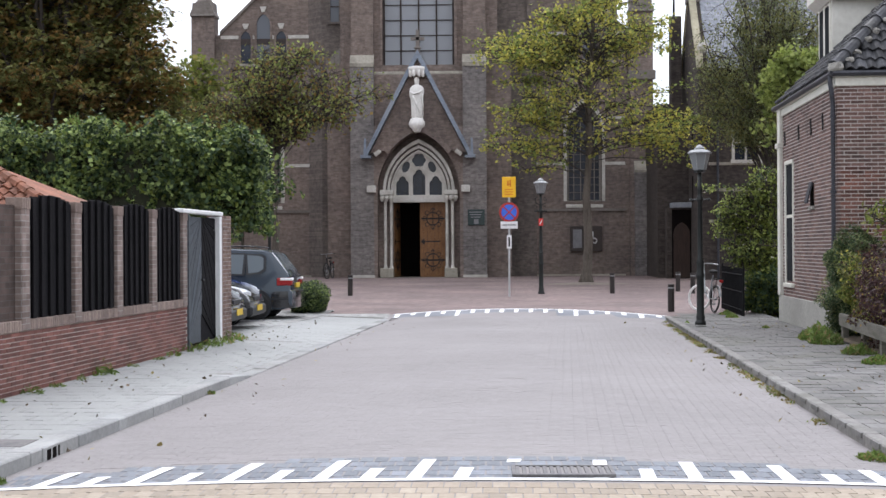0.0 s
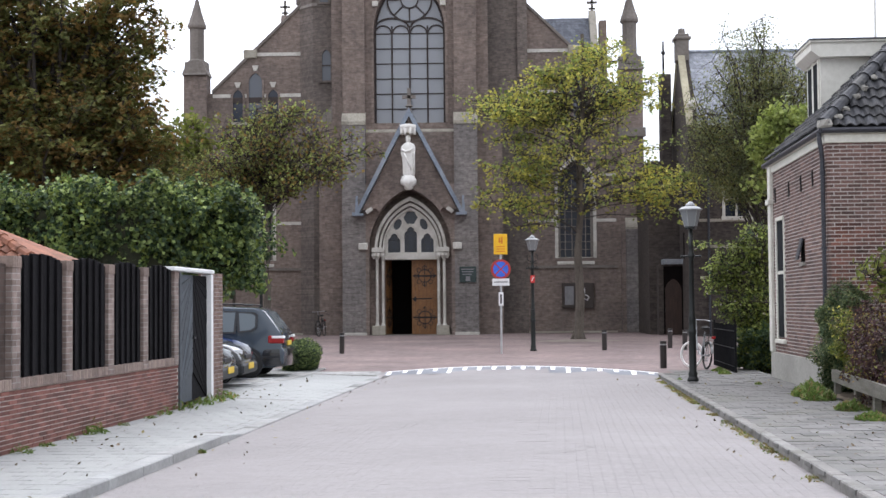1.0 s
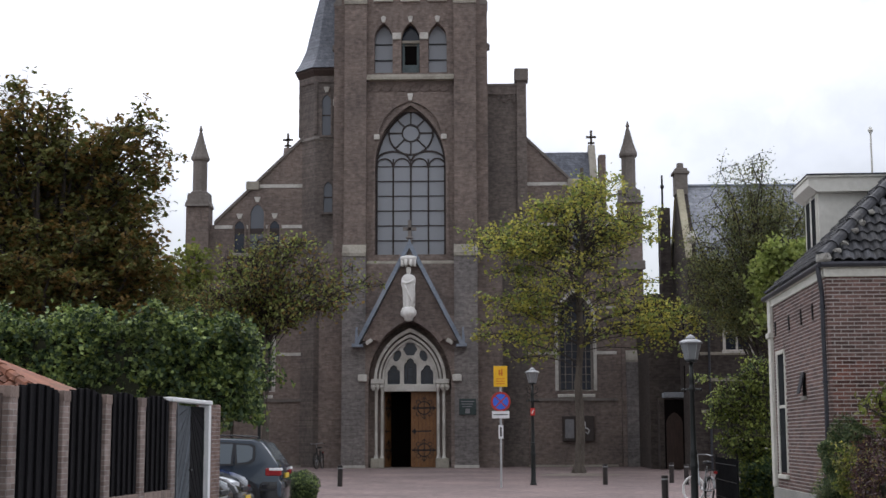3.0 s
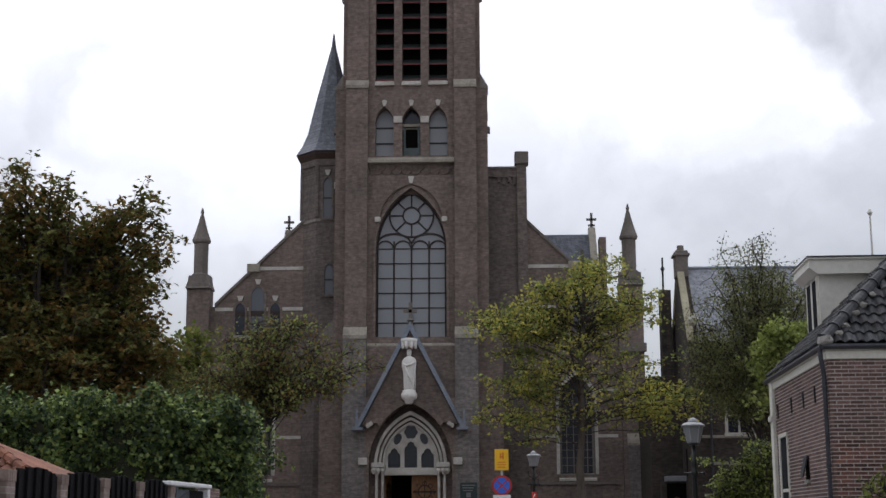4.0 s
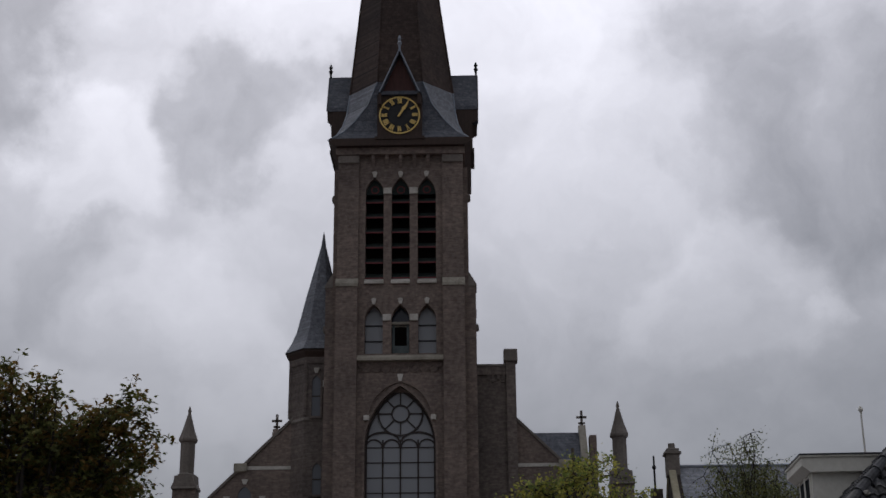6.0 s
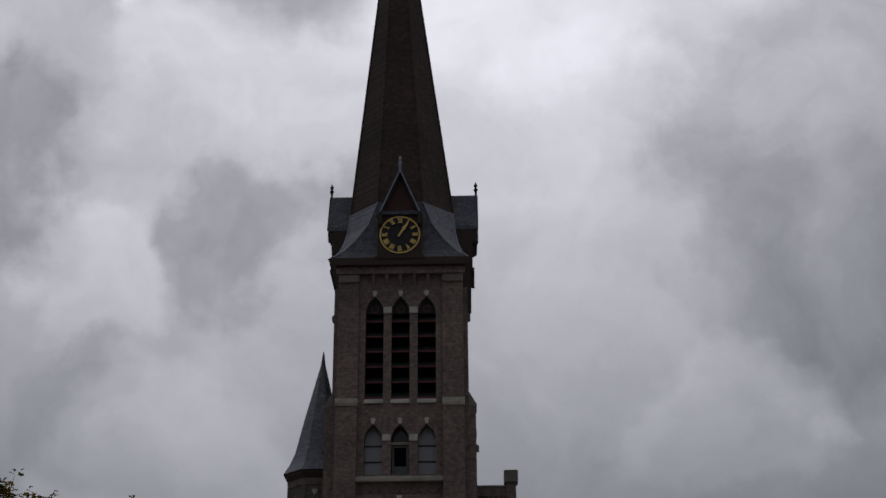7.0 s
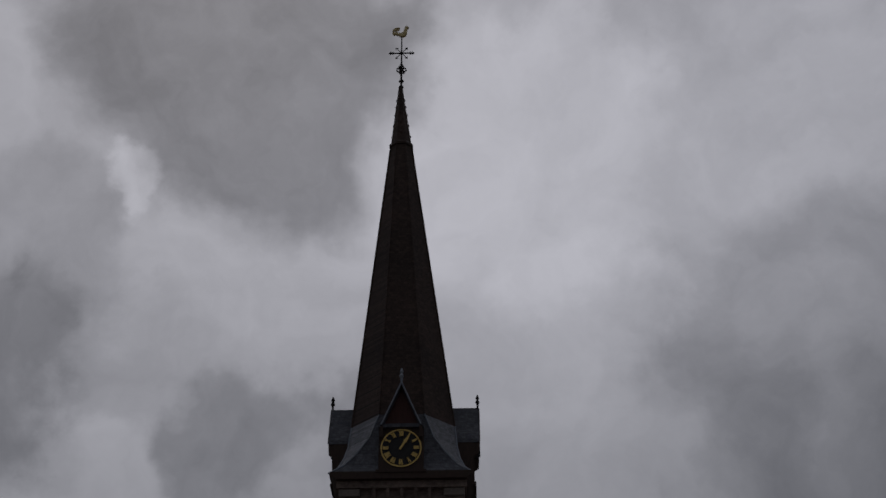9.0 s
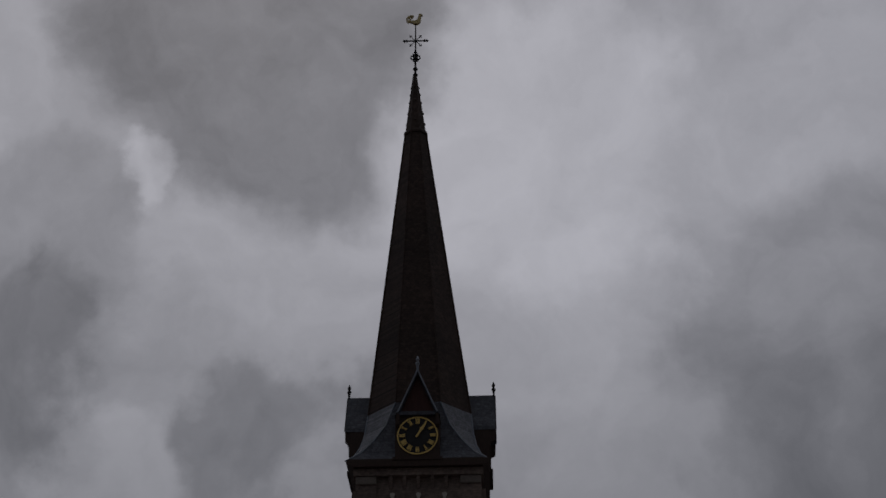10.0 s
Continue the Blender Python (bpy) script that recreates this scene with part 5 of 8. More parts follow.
def pavement(name, xa, xb, y0, y1, top, mat, label, rough_, seed):
    bed, gap, rough_ = (0.006, 0.294, 1.0) if rough_ else (0.003, 0.2965, 0.3)
    r = random.Random(seed)
    bm = mesh()
    n = 48
    ra, rb = [], []
    for i in range(n + 1):
        y = y0 + (y1 - y0) * i / n
        ra.append(bm.verts.new((xa(y), y, top(xa(y), y) - bed))), rb.append(bm.verts.new((xb(y), y, top(xb(y), y) - bed)))
    for i in range(n):
        bm.faces.new((ra[i], rb[i], rb[i + 1], ra[i + 1]))
    base = tagged(new(name, finish(bm, name, JOINT)), label, "pavement", kind="structure")
    me = bpy.data.meshes.new("tile")
    q = slab(0, 0, 0, gap, gap, 0.04, 0, 0.003)
    me.from_pydata(q, [], [(4, 5, 6, 7), (0, 1, 5, 4), (1, 2, 6, 5), (2, 3, 7, 6), (3, 0, 4, 7)])
    me.materials.append(mat)
    y, j, cnt, rest = y0, 0, 0, []
    while y < y1:
        ta = math.atan2(xb(y + 1) - xb(y), 1)
        x = xb(y) - 0.15 - (0.0 if j % 2 else 0.148)
        if j % 2 == 0:
            rest.append(slab(xb(y) - 0.074, y, top(xb(y) - 0.074, y), 0.146, gap, 0.04, -ta, 0.003))
        while x > xa(y) - 0.02:
            tx, ty = r.gauss(0, 0.4) * rough_, r.gauss(0, 0.4) * rough_
            z = top(x, y) + r.uniform(-0.003, 0.003) * rough_
            slope = ((top(x + 0.1, y) - top(x - 0.1, y)) / 0.2, (top(x, y + 0.1) - top(x, y - 0.1)) / 0.2)
            if cnt < 300:
                ob = new("tile", me)
                ob.parent = base
                ob.matrix_basis = pose(x, y, z, tx + math.degrees(slope[1]), ty - math.degrees(slope[0]), -math.degrees(ta) + r.gauss(0, 0.3))
                cnt += 1
            else:
                rest.append(slab(x, y, z, gap, gap, 0.04, -ta, 0.003, (slope[0] + radians(tx), slope[1] + radians(ty))))
            x -= 0.3
        y += 0.3
        j += 1
    if rest:
        joined("tile_field", rest, mat, base, label)
    return base


def west_edge(y):
    return max(wall_x(y), -40) if y < 22.9 else wall_x(y) - 0.4


def west_top(x, y):
    a, b = west_edge(y), left_kerb(y) - 0.2
    return 0.095 - dropped(y) * max(0.0, min(1.0, (x - a) / (b - a)))


pavement("pavement_west", west_edge, lambda y: left_kerb(y) - 0.2, 7.0, 31.0, west_top, TILE, "light grey concrete tile pavement with a dropped edge", 0, 3)
pavement("pavement_east", lambda y: right_kerb(y) + 0.13, lambda y: right_kerb(y) + 0.13 + 2.1, 7.0, 31.2, lambda x, y: 0.095, TILE_OLD, "weathered grey tile pavement with moss", 1, 5)


KERB_OLD = material("old_kerb_concrete", (0.12, 0.118, 0.11), (0.22, 0.215, 0.205), 0.9, fine=25, coarse=1.5, vary="object", amount=0.15, stain=(0.09, 0.09, 0.07))


def kerbline(name, edge, s, y0, y1, wide, sunk, label, mat=KERB):
    base = tagged(new(name, finish(box(mesh(), edge(y0) + s * 0.05 - 0.02, edge(y0) + s * 0.05 + 0.02, y0, y0 + 0.1, -0.05, 0.0), name, mat)), label, "kerb", kind="structure")
    one = mesh()
    box(one, -wide / 2, wide / 2, -0.497, 0.497, -0.15, 0.1, 0.012)
    me = finish(one, "kerbstone", mat)
    y = y0
    while y < y1:
        ob = new("kerbstone", me)
        ob.parent = base
        fall = math.degrees(math.atan(sunk(y + 1) - sunk(y)))
        ob.matrix_basis = pose(edge(y + 0.5) + s * wide / 2, y + 0.5, rng.uniform(-0.004, 0.004) - sunk(y + 0.5), -fall, 0, -math.degrees(math.atan(edge(1) - edge(0))) + rng.gauss(0, 0.3))
        y += 1.0


kerbline("kerb_west", left_kerb, -1, 7.0, 31.0, 0.2, dropped, "light concrete kerb sinking towards the car park")
kerbline("kerb_east", right_kerb, 1, 7.0, 31.0, 0.13, lambda y: 0.0, "worn grey concrete kerb", KERB_OLD)
# ---- garden wall ----
WALLB = material("garden_wall_brick", (0.085, 0.036, 0.03), (0.215, 0.09, 0.073), 0.85, fine=30, coarse=1.5, vary="object", amount=0.4)
WALLB_I = material("garden_wall_brick_field", (0.085, 0.036, 0.03), (0.215, 0.09, 0.073), 0.85, fine=30, coarse=1.5, vary="island", amount=0.4)
PIERB = brickwork("pier_brick", (0.16, 0.122, 0.107), (0.245, 0.197, 0.176), (0.29, 0.275, 0.26), stain=(0.34, 0.31, 0.285))
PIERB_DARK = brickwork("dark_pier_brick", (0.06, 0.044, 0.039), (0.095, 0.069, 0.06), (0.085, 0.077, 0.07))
MORTAR = material("mortar", (0.34, 0.31, 0.285), (0.52, 0.49, 0.455), 0.95, fine=40, coarse=2)
COPE = material("rowlock_coping", (0.16, 0.12, 0.105), (0.28, 0.22, 0.19), 0.9, fine=25, coarse=1.5, vary="object", amount=0.2)
FENCE = material("black_stained_board", (0.004, 0.004, 0.005), (0.012, 0.011, 0.013), 0.9, fine=14, coarse=2, stretch=(8, 8, 1), vary="object", amount=0.3, spec=0.12)
GREY_BOARD = material("grey_gate_board", (0.05, 0.06, 0.072), (0.09, 0.103, 0.12), 0.7, fine=14, coarse=2, vary="object", amount=0.2)
WHITE = material("white_paint", (0.68, 0.69, 0.7), (0.82, 0.82, 0.82), 0.5, fine=20, coarse=2, bump=0.05)

garden = tagged(thing("garden_wall", "red brick garden wall with brick piers and black board panels", "wall", at=(wall_x(14), 14, 0.1)), kind="structure")
WANG = -math.atan(0.059)
WM = Matrix.Translation((wall_x(0), 0, 0)) @ Matrix.Rotation(WANG, 4, "Z")   # local y runs along the wall, +x faces the street


def wall_part(name, bm, mat, label=""):
    bm.transform(WM)
    return part(name, bm, mat, garden, label)


PIERS = [14.27, 15.80, 17.27, 18.70, 20.18]
bm = mesh()
box(bm, -0.2, -0.003, 4.0, 20.35, 0.0, 0.74)
core = wall_part("wall_core", bm, MORTAR)
one = mesh()
box(one, -0.05, 0.0, -0.101, 0.101, 0, 0.040, 0.003)
bme = finish(one, "brick", WALLB)
fld = []
cnt = 0
for j in range(13):
    y = 10.5 + (0.104 if j % 2 else 0.0)
    z = 0.1 + j * 0.0488
    while y < 20.3:
        out = rng.uniform(0.0, 0.004)
        if 12.7 < y < 18.0 and cnt < 300 and j > 1:
            ob = new("brick", bme)
            ob.parent = core
            ob.matrix_basis = WM @ pose(out, y, z, 0, 0, rng.gauss(0, 0.4))
            cnt += 1
        else:
            fld.append([tuple(WM @ Vector((px, py, pz))) for px in (-0.05, out) for py, pz in ((y - 0.101, z), (y + 0.101, z), (y + 0.101, z + 0.04), (y - 0.101, z + 0.04))])
        y += 0.208
ob = joined("brick_field", fld, WALLB_I, core, "dark red bricks")
one = mesh()
box(one, -0.22, 0.02, -0.028, 0.028, 0, 0.11, 0.004)
cme = finish(one, "coping_brick", COPE)
y = 10.6
while y < 20.3:
    ob = new("coping_brick", cme)
    ob.parent = core
    ob.matrix_basis = WM @ pose(0, y, 0.735, 0, 0, rng.gauss(0, 0.5))
    y += 0.062
for y in PIERS:
    bm = mesh()
    box(bm, -0.14, 0.028, y - 0.105, y + 0.105, 0.74, 2.04, 0.01)
    p = wall_part("pier", bm, PIERB)
    bm = mesh()
    for k in range(4):
        box(bm, -0.145, 0.034, y - 0.112 + k * 0.057, y - 0.112 + k * 0.057 + 0.05, 1.98, 2.10, 0.004)
    bm.transform(WM)
    part("pier_coping", bm, COPE, p)
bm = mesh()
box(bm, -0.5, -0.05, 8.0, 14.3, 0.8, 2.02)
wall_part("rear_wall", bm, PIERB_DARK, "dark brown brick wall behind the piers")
bounds = [(14.38, 15.69), (15.91, 17.16), (17.38, 18.59), (18.81, 20.07)]
for y0, y1 in bounds:
    n = 2 * round((y1 - y0) / 0.26) + 1
    w = (y1 - y0) / n
    for k in range(n):
        u = (k + 0.5) / n * 2 - 1
        x = -0.02 if k % 2 else -0.05
        wall_part("board", box(mesh(), x, x + 0.028, y0 + k * w - (0.07 if k % 2 == 0 else -0.012), y0 + (k + 1) * w + (0.07 if k % 2 == 0 else -0.012), 0.85, 2.15 - 0.09 * u * u, 0.004), FENCE)
# gate
gate = thing("garden_gate", "grey and black boarded garden gate in a white frame", "gate", at=WM @ Matrix.Translation((0, 20.35, 0.1)))
bm = mesh()
box(bm, -0.12, 0.03, 0.0, 0.07, 0.0, 1.98)
local("post", bm, GREY_BOARD, gate)
bm = mesh()
box(bm, -0.12, 0.05, 1.72, 1.85, 0.0, 1.98, 0.008)
local("post", bm, WHITE, gate)
bm = mesh()
box(bm, -0.13, 0.06, -0.38, 1.9, 1.99, 2.05, 0.01)
local("lintel", bm, WHITE, gate)
for side in (0, 1):
    y0 = 0.08 + side * 0.82
    bm = mesh()
    box(bm, -0.07, -0.04, y0, y0 + 0.81, 0.06, 1.95)
    leaf = local("gate_leaf", bm, FENCE if side else GREY_BOARD, gate)
    for k in range(16):
        bm = mesh()
        a = -1.0 + k * 0.19
        s = 1 if side == 0 else -1
        z0 = 0.06 + (k - 5) * 0.19
        pts = []
        lo, hi = (z0, z0 + 0.81 * 1.7) if s > 0 else (z0 + 0.81 * 1.7, z0)
        p = [(y0, lo), (y0 + 0.81, hi), (y0 + 0.81, hi + 0.17), (y0, lo + 0.17)]
        p = [(q, max(0.06, min(1.95, r))) for q, r in p]
        if max(r for q, r in p) - min(r for q, r in p) < 0.05 or (p[0][1] == p[3][1] and p[1][1] == p[2][1]):
            bm.free()
            continue
        prism(bm, p, -0.04, -0.025 + 0.003 * (k % 2), "x")
        local("board", bm, FENCE if side else GREY_BOARD, leaf)
bm = mesh()
tube(bm, [(-0.02, 0.84, 1.0), (0.03, 0.84, 1.0), (0.03, 0.76, 1.0)], 0.012)
local("latch", bm, IRON, gate)
bm = mesh()
box(bm, -0.2, 0.03, 22.22, 22.88, 0.0, 2.1, 0.008)
wall_part("end_pier", bm, brickwork("end_pier_brick", (0.115, 0.075, 0.062), (0.19, 0.128, 0.108), (0.3, 0.28, 0.26)), "brown brick end pier with pale joints")

# tiled shed roof behind the wall
CLAY = material("clay_roof_tile", (0.11, 0.045, 0.027), (0.25, 0.105, 0.062), 0.9, fine=20, coarse=2.5, vary="island", amount=0.45, stain=(0.065, 0.055, 0.04))
shed = thing("garden_shed", "small shed with a hipped orange clay tile roof", "shed", at=(-8.5, 17.5, 0.0))


def pantiles(bm, origin, u, v, nu, nv, lu=0.21, lv=0.3, clip=None):
    """Curved roof tiles in rows over a slope: u along the eave, v up the slope."""
    origin, u, v = Vector(origin), Vector(u).normalized(), Vector(v).normalized()
    n = u.cross(v).normalized()
    if n.z < 0:
        n = -n
    prof = [(0.0, 0.0), (0.2, 0.035), (0.42, 0.05), (0.62, 0.03), (0.85, 0.0), (1.0, 0.004)]
    for j in range(nv):
        for i in range(nu):
            c = origin + u * (i + 0.5) * lu + v * (j + 0.5) * lv
            if clip and not clip((i + 0.5) * lu, (j + 0.5) * lv):
                continue
            k = rng.uniform(-0.006, 0.006)
            lo = [bm.verts.new(origin + u * (i + a) * lu * 1.0 + v * (j * lv) + n * (h + 0.035 + k)) for a, h in prof]
            hi = [bm.verts.new(origin + u * (i + a) * lu * 1.0 + v * ((j + 1.08) * lv) + n * (h + k)) for a, h in prof]
            lb = [bm.verts.new(origin + u * (i + a) * lu * 1.0 + v * (j * lv) + n * (h + 0.015 + k)) for a, h in prof]
            for a in range(5):
                bm.faces.new((lo[a], lo[a + 1], hi[a + 1], hi[a]))
                bm.faces.new((lb[a], lb[a + 1], lo[a + 1], lo[a]))
    return bm


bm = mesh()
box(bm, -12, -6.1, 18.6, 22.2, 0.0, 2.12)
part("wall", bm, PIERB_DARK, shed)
bm = mesh()
prism(bm, [(18.4, 2.1), (20.4, 2.95), (22.4, 2.1)], -12, -7.65, "x")
r0 = [bm.verts.new(p) for p in ((-7.65, 18.4, 2.1), (-7.65, 22.4, 2.1), (-5.85, 22.4, 2.1), (-5.85, 18.4, 2.1), (-7.65, 20.4, 2.95))]
for f in ((0, 3, 4), (3, 2, 4), (2, 1, 4)):
    bm.faces.new([r0[i] for i in f])
part("roof", bm, CLAY, shed)
bm = mesh()
pantiles(bm, (-12, 18.35, 2.11), (1, 0, 0), (0, 2.0, 0.85), 38, 9, 0.155, 0.235, clip=lambda a, b: a < 6.15 - b * 0.83)
part("roof_tiles", bm, CLAY, shed, "orange clay pantiles")
bm = mesh()
for pa, pb, m in (((-5.85, 18.38, 2.15), (-7.65, 20.4, 3.01), 9), ((-7.65, 20.4, 3.01), (-12, 20.4, 3.01), 12)):
    for k in range(m):
        qa, qb = Vector(pa).lerp(Vector(pb), k / m), Vector(pa).lerp(Vector(pb), (k + 1.1) / m)
        part("ridge_tile", tube(mesh(), [qa, qb], 0.085, 0.07, 8), CLAY, shed)

# ---- brick house ----
HB = material("house_brick", (0.05, 0.029, 0.026), (0.15, 0.075, 0.06), 0.85, fine=30, coarse=1.6, vary="object", amount=0.55, stain=(0.2, 0.075, 0.05))
HB_I = material("house_brick_field", (0.07, 0.043, 0.038), (0.175, 0.105, 0.09), 0.85, fine=30, coarse=1.2, vary="island", amount=0.4)
PALE_MORTAR = material("pale_mortar", (0.34, 0.315, 0.295), (0.48, 0.45, 0.42), 0.95, fine=30, coarse=1.5)
BLACK_TILE = material("black_pantile", (0.022, 0.023, 0.026), (0.055, 0.057, 0.063), 0.72, fine=15, coarse=3.0, vary="island", amount=0.5, stain=(0.11, 0.108, 0.1), spec=0.25)
CREAM = material("cream_paint", (0.52, 0.51, 0.45), (0.66, 0.65, 0.58), 0.55, fine=15, coarse=1.5, bump=0.05)
CEMENT = material("cement_render", (0.22, 0.215, 0.195), (0.34, 0.33, 0.3), 0.9, fine=20, coarse=1.0, stain=(0.25, 0.24, 0.2))
# near-black panes with gloss cut, so that no sky reflection shows
PANE_DULL = material("dark_matt_glass", (0.012, 0.014, 0.016), (0.03, 0.033, 0.036), 0.7, fine=4, coarse=1, bump=0.02, spec=0.02)
DORMER = material("dormer_cream_paint", (0.64, 0.63, 0.57), (0.75, 0.74, 0.68), 0.6, fine=12, coarse=1.2, bump=0.05, stain=(0.52, 0.51, 0.45))
ZINC = material("dark_zinc", (0.035, 0.037, 0.045), (0.07, 0.072, 0.085), 0.45, 0.4, fine=20, coarse=2, bump=0.05)

HM = Matrix.Translation((5.50, 22.57, 0)) @ Matrix.Rotation(-math.atan(0.04), 4, "Z")
house = thing("brick_house", "old brick house with a hipped black pantile roof and white dormer", "house", at=HM @ Matrix.Translation((4, 2.7, 0.1)))


def hpart(name, bm, mat, label="", parent=None):
    bm.transform(HM)
    return part(name, bm, mat, parent or house, label)


EAVE, LEN, OV = 4.24, 5.5, 0.05
bm = mesh()
box(bm, 0.007, 9.0, 0.007, LEN - 0.03, 0.05, EAVE)
wcore = hpart("wall_core", bm, PALE_MORTAR)
course, lg = 0.062, 0.212
fld, cnt = [], 0
one = mesh()
box(one, -0.1, 0.1, 0, 0.05, 0, course - 0.016, 0.002)
hme = finish(one, "brick", HB)
for j in range(int((EAVE - 0.6) / course)):
    z = 0.6 + j * course
    x = 0.108 + (0.11 if j % 2 else 0.0)
    if j % 2:
        fld.append(("c", 0.0, z))
    while x < 1.9:
        if cnt < 300:
            ob = new("brick", hme)
            ob.parent = wcore
            ob.matrix_basis = HM @ pose(x, rng.uniform(0, 0.003), z, 0, 0, rng.gauss(0, 0.2))
            cnt += 1
        else:
            fld.append(("f", x, z))
        x += lg
    y = 0.0 + (0.11 if j % 2 else 0.0)
    if j % 2:
        fld.append(("h", 0.0, z))
    while y < LEN - 0.3:
        if not (3.9 < y < 4.9 and 0.9 < z < 3.1):
            fld.append(("s", y, z))
        y += lg
polys = []
for k, a, z in fld:
    h = course - 0.017
    d = rng.uniform(0, 0.004)
    if k == "c":
        q = ((0.0, 0.05, z), (0.1, 0.05, z), (0.1, 0.05, z + h), (0.0, 0.05, z + h), (0.0, d, z), (0.1, d, z), (0.1, d, z + h), (0.0, d, z + h))
    elif k == "f":
        q = ((a - 0.1, 0.05, z), (a + 0.1, 0.05, z), (a + 0.1, 0.05, z + h), (a - 0.1, 0.05, z + h), (a - 0.1, d, z), (a + 0.1, d, z), (a + 0.1, d, z + h), (a - 0.1, d, z + h))
    else:
        e = a + (0.1 if k == "h" else 0.2)
        q = ((0.05, a, z), (0.05, e, z), (0.05, e, z + h), (0.05, a, z + h), (d, a, z), (d, e, z), (d, e, z + h), (d, a, z + h))
    polys.append([tuple(HM @ Vector(p)) for p in q])
joined("brick_field", polys, HB_I, wcore, "weathered reddish bricks with pale joints")
bm = mesh()
box(bm, -0.04, 9.0, -0.04, LEN + 0.02, 0.05, 0.6, 0.01)
hpart("plinth", bm, CEMENT, "grey cement plinth")
bm = mesh()
box(bm, -0.06, 0.2, LEN - 0.28, LEN + 0.02, 0.6, EAVE, 0.008)
box(bm, -0.1, 0.22, LEN - 0.32, LEN + 0.06, EAVE - 0.75, EAVE - 0.65, 0.01)
hpart("corner_pilaster", bm, CREAM, "cream painted corner pilaster")
bm = mesh()
box(bm, -0.03, 9.2, -0.03, LEN + 0.1, EAVE - 0.14, EAVE, 0.01)
box(bm, -0.07, 9.2, -0.07, LEN + 0.2, EAVE + 0.004, EAVE + 0.05, 0.008)
hpart("eaves_board", bm, CREAM)
bm = mesh()
for pts in ([(-OV - 0.03, -OV - 0.03), (-OV - 0.03, LEN + 0.3)], [(-OV - 0.03, -OV - 0.03), (9.0, -OV - 0.03)]):
    bm = mesh()
    tube(bm, [(*pts[0], EAVE + 0.06), (*pts[1], EAVE + 0.06)], 0.05, 0.05, 8)
    hpart("gutter", bm, ZINC, "dark zinc gutter")
bm = mesh()
tube(bm, [(-0.1, 0.04, EAVE + 0.05), (-0.1, 0.04, EAVE - 0.06), (-0.07, 0.06, EAVE - 0.26), (-0.05, 0.08, EAVE - 0.4), (-0.05, 0.08, 0.2)], 0.038, 0.038, 10)
for z in (1.0, 2.4, 3.6):
    tube(bm, [(-0.05, 0.08, z), (-0.05, 0.08, z + 0.05)], 0.047, 0.047, 10)
hpart("downpipe", bm, ZINC)
# roof slopes
TOP = EAVE + 0.1 + 2.75
A = [(-OV, -OV), (9.2, -OV), (9.2, LEN + OV), (-OV, LEN + OV)]
ax, ay = 2.75, LEN / 2
bm = mesh()
b = [bm.verts.new((x, y, EAVE + 0.08)) for x, y in A]
r = [bm.verts.new((ax, ay, TOP)), bm.verts.new((6.6, ay, TOP))]
bm.faces.new((b[0], b[1], r[1], r[0])), bm.faces.new((b[1], b[2], r[1])), bm.faces.new((b[2], b[3], r[0], r[1])), bm.faces.new((b[3], b[0], r[0])), bm.faces.new(b[::-1])
hpart("roof_deck", bm, BLACK_TILE)
sl = math.hypot(2.8, 2.75)
bm = mesh()
pantiles(bm, (-OV, -OV - 0.04, EAVE + 0.1), (1, 0, 0), (0, 2.8, 2.77), 28, int(sl / 0.24) + 1, 0.17, 0.24, clip=lambda a, c: a > c * 0.71 + 0.02)
hpart("front_tiles", bm, BLACK_TILE, "glossy black pantiles")
bm = mesh()
pantiles(bm, (-OV - 0.04, LEN + OV, EAVE + 0.1), (0, -1, 0), (2.8, 0, 2.77), 33, int(sl / 0.24) + 1, 0.17, 0.24, clip=lambda a, c: a > c * 0.71 and a < LEN + 2 * OV - c * 0.71)
hpart("side_tiles", bm, BLACK_TILE)
p0, p1 = Vector((-OV, -OV, EAVE + 0.17)), Vector((ax, ay, TOP + 0.1))
for k in range(13):
    a, c = p0.lerp(p1, k / 13), p0.lerp(p1, (k + 1.12) / 13)
    bm = mesh()
    tube(bm, [a, a.lerp(c, 0.12), c], 0.115, 0.085, 10)
    ht = hpart("hip_tile", bm, BLACK_TILE)
    for side_ in (-1, 1):
        if rng.random() < (0.75 if k < 7 else 0.4):
            bm = mesh()
            m0 = a.lerp(c, rng.uniform(0.2, 0.7)) + Vector((0.09 * side_, -0.09 * side_, -0.06))
            lathe(bm, 0, 0, [(0.02, -0.04), (0.055, -0.02), (0.06, 0.01), (0.04, 0.04), (0.01, 0.045)], 8)
            for v in bm.verts:
                v.co += Vector((rng.gauss(0, 0.012), rng.gauss(0, 0.012), rng.gauss(0, 0.01)))
            bm.transform(Matrix.Translation(m0))
            hpart("mortar_bed", bm, CEMENT, "pale mortar patch", ht)
bm = mesh()
lathe(bm, 0, 0, [(0.01, -0.1), (0.1, -0.06), (0.13, 0.0), (0.1, 0.07), (0.02, 0.1)], 10)
for v in bm.verts:
    v.co += Vector((rng.gauss(0, 0.012), rng.gauss(0, 0.012), rng.gauss(0, 0.012)))
bm.transform(Matrix.Translation(p0 + Vector((0.02, 0.02, -0.02))))
hpart("hip_end", bm, CEMENT, "mortar-filled end of the hip")
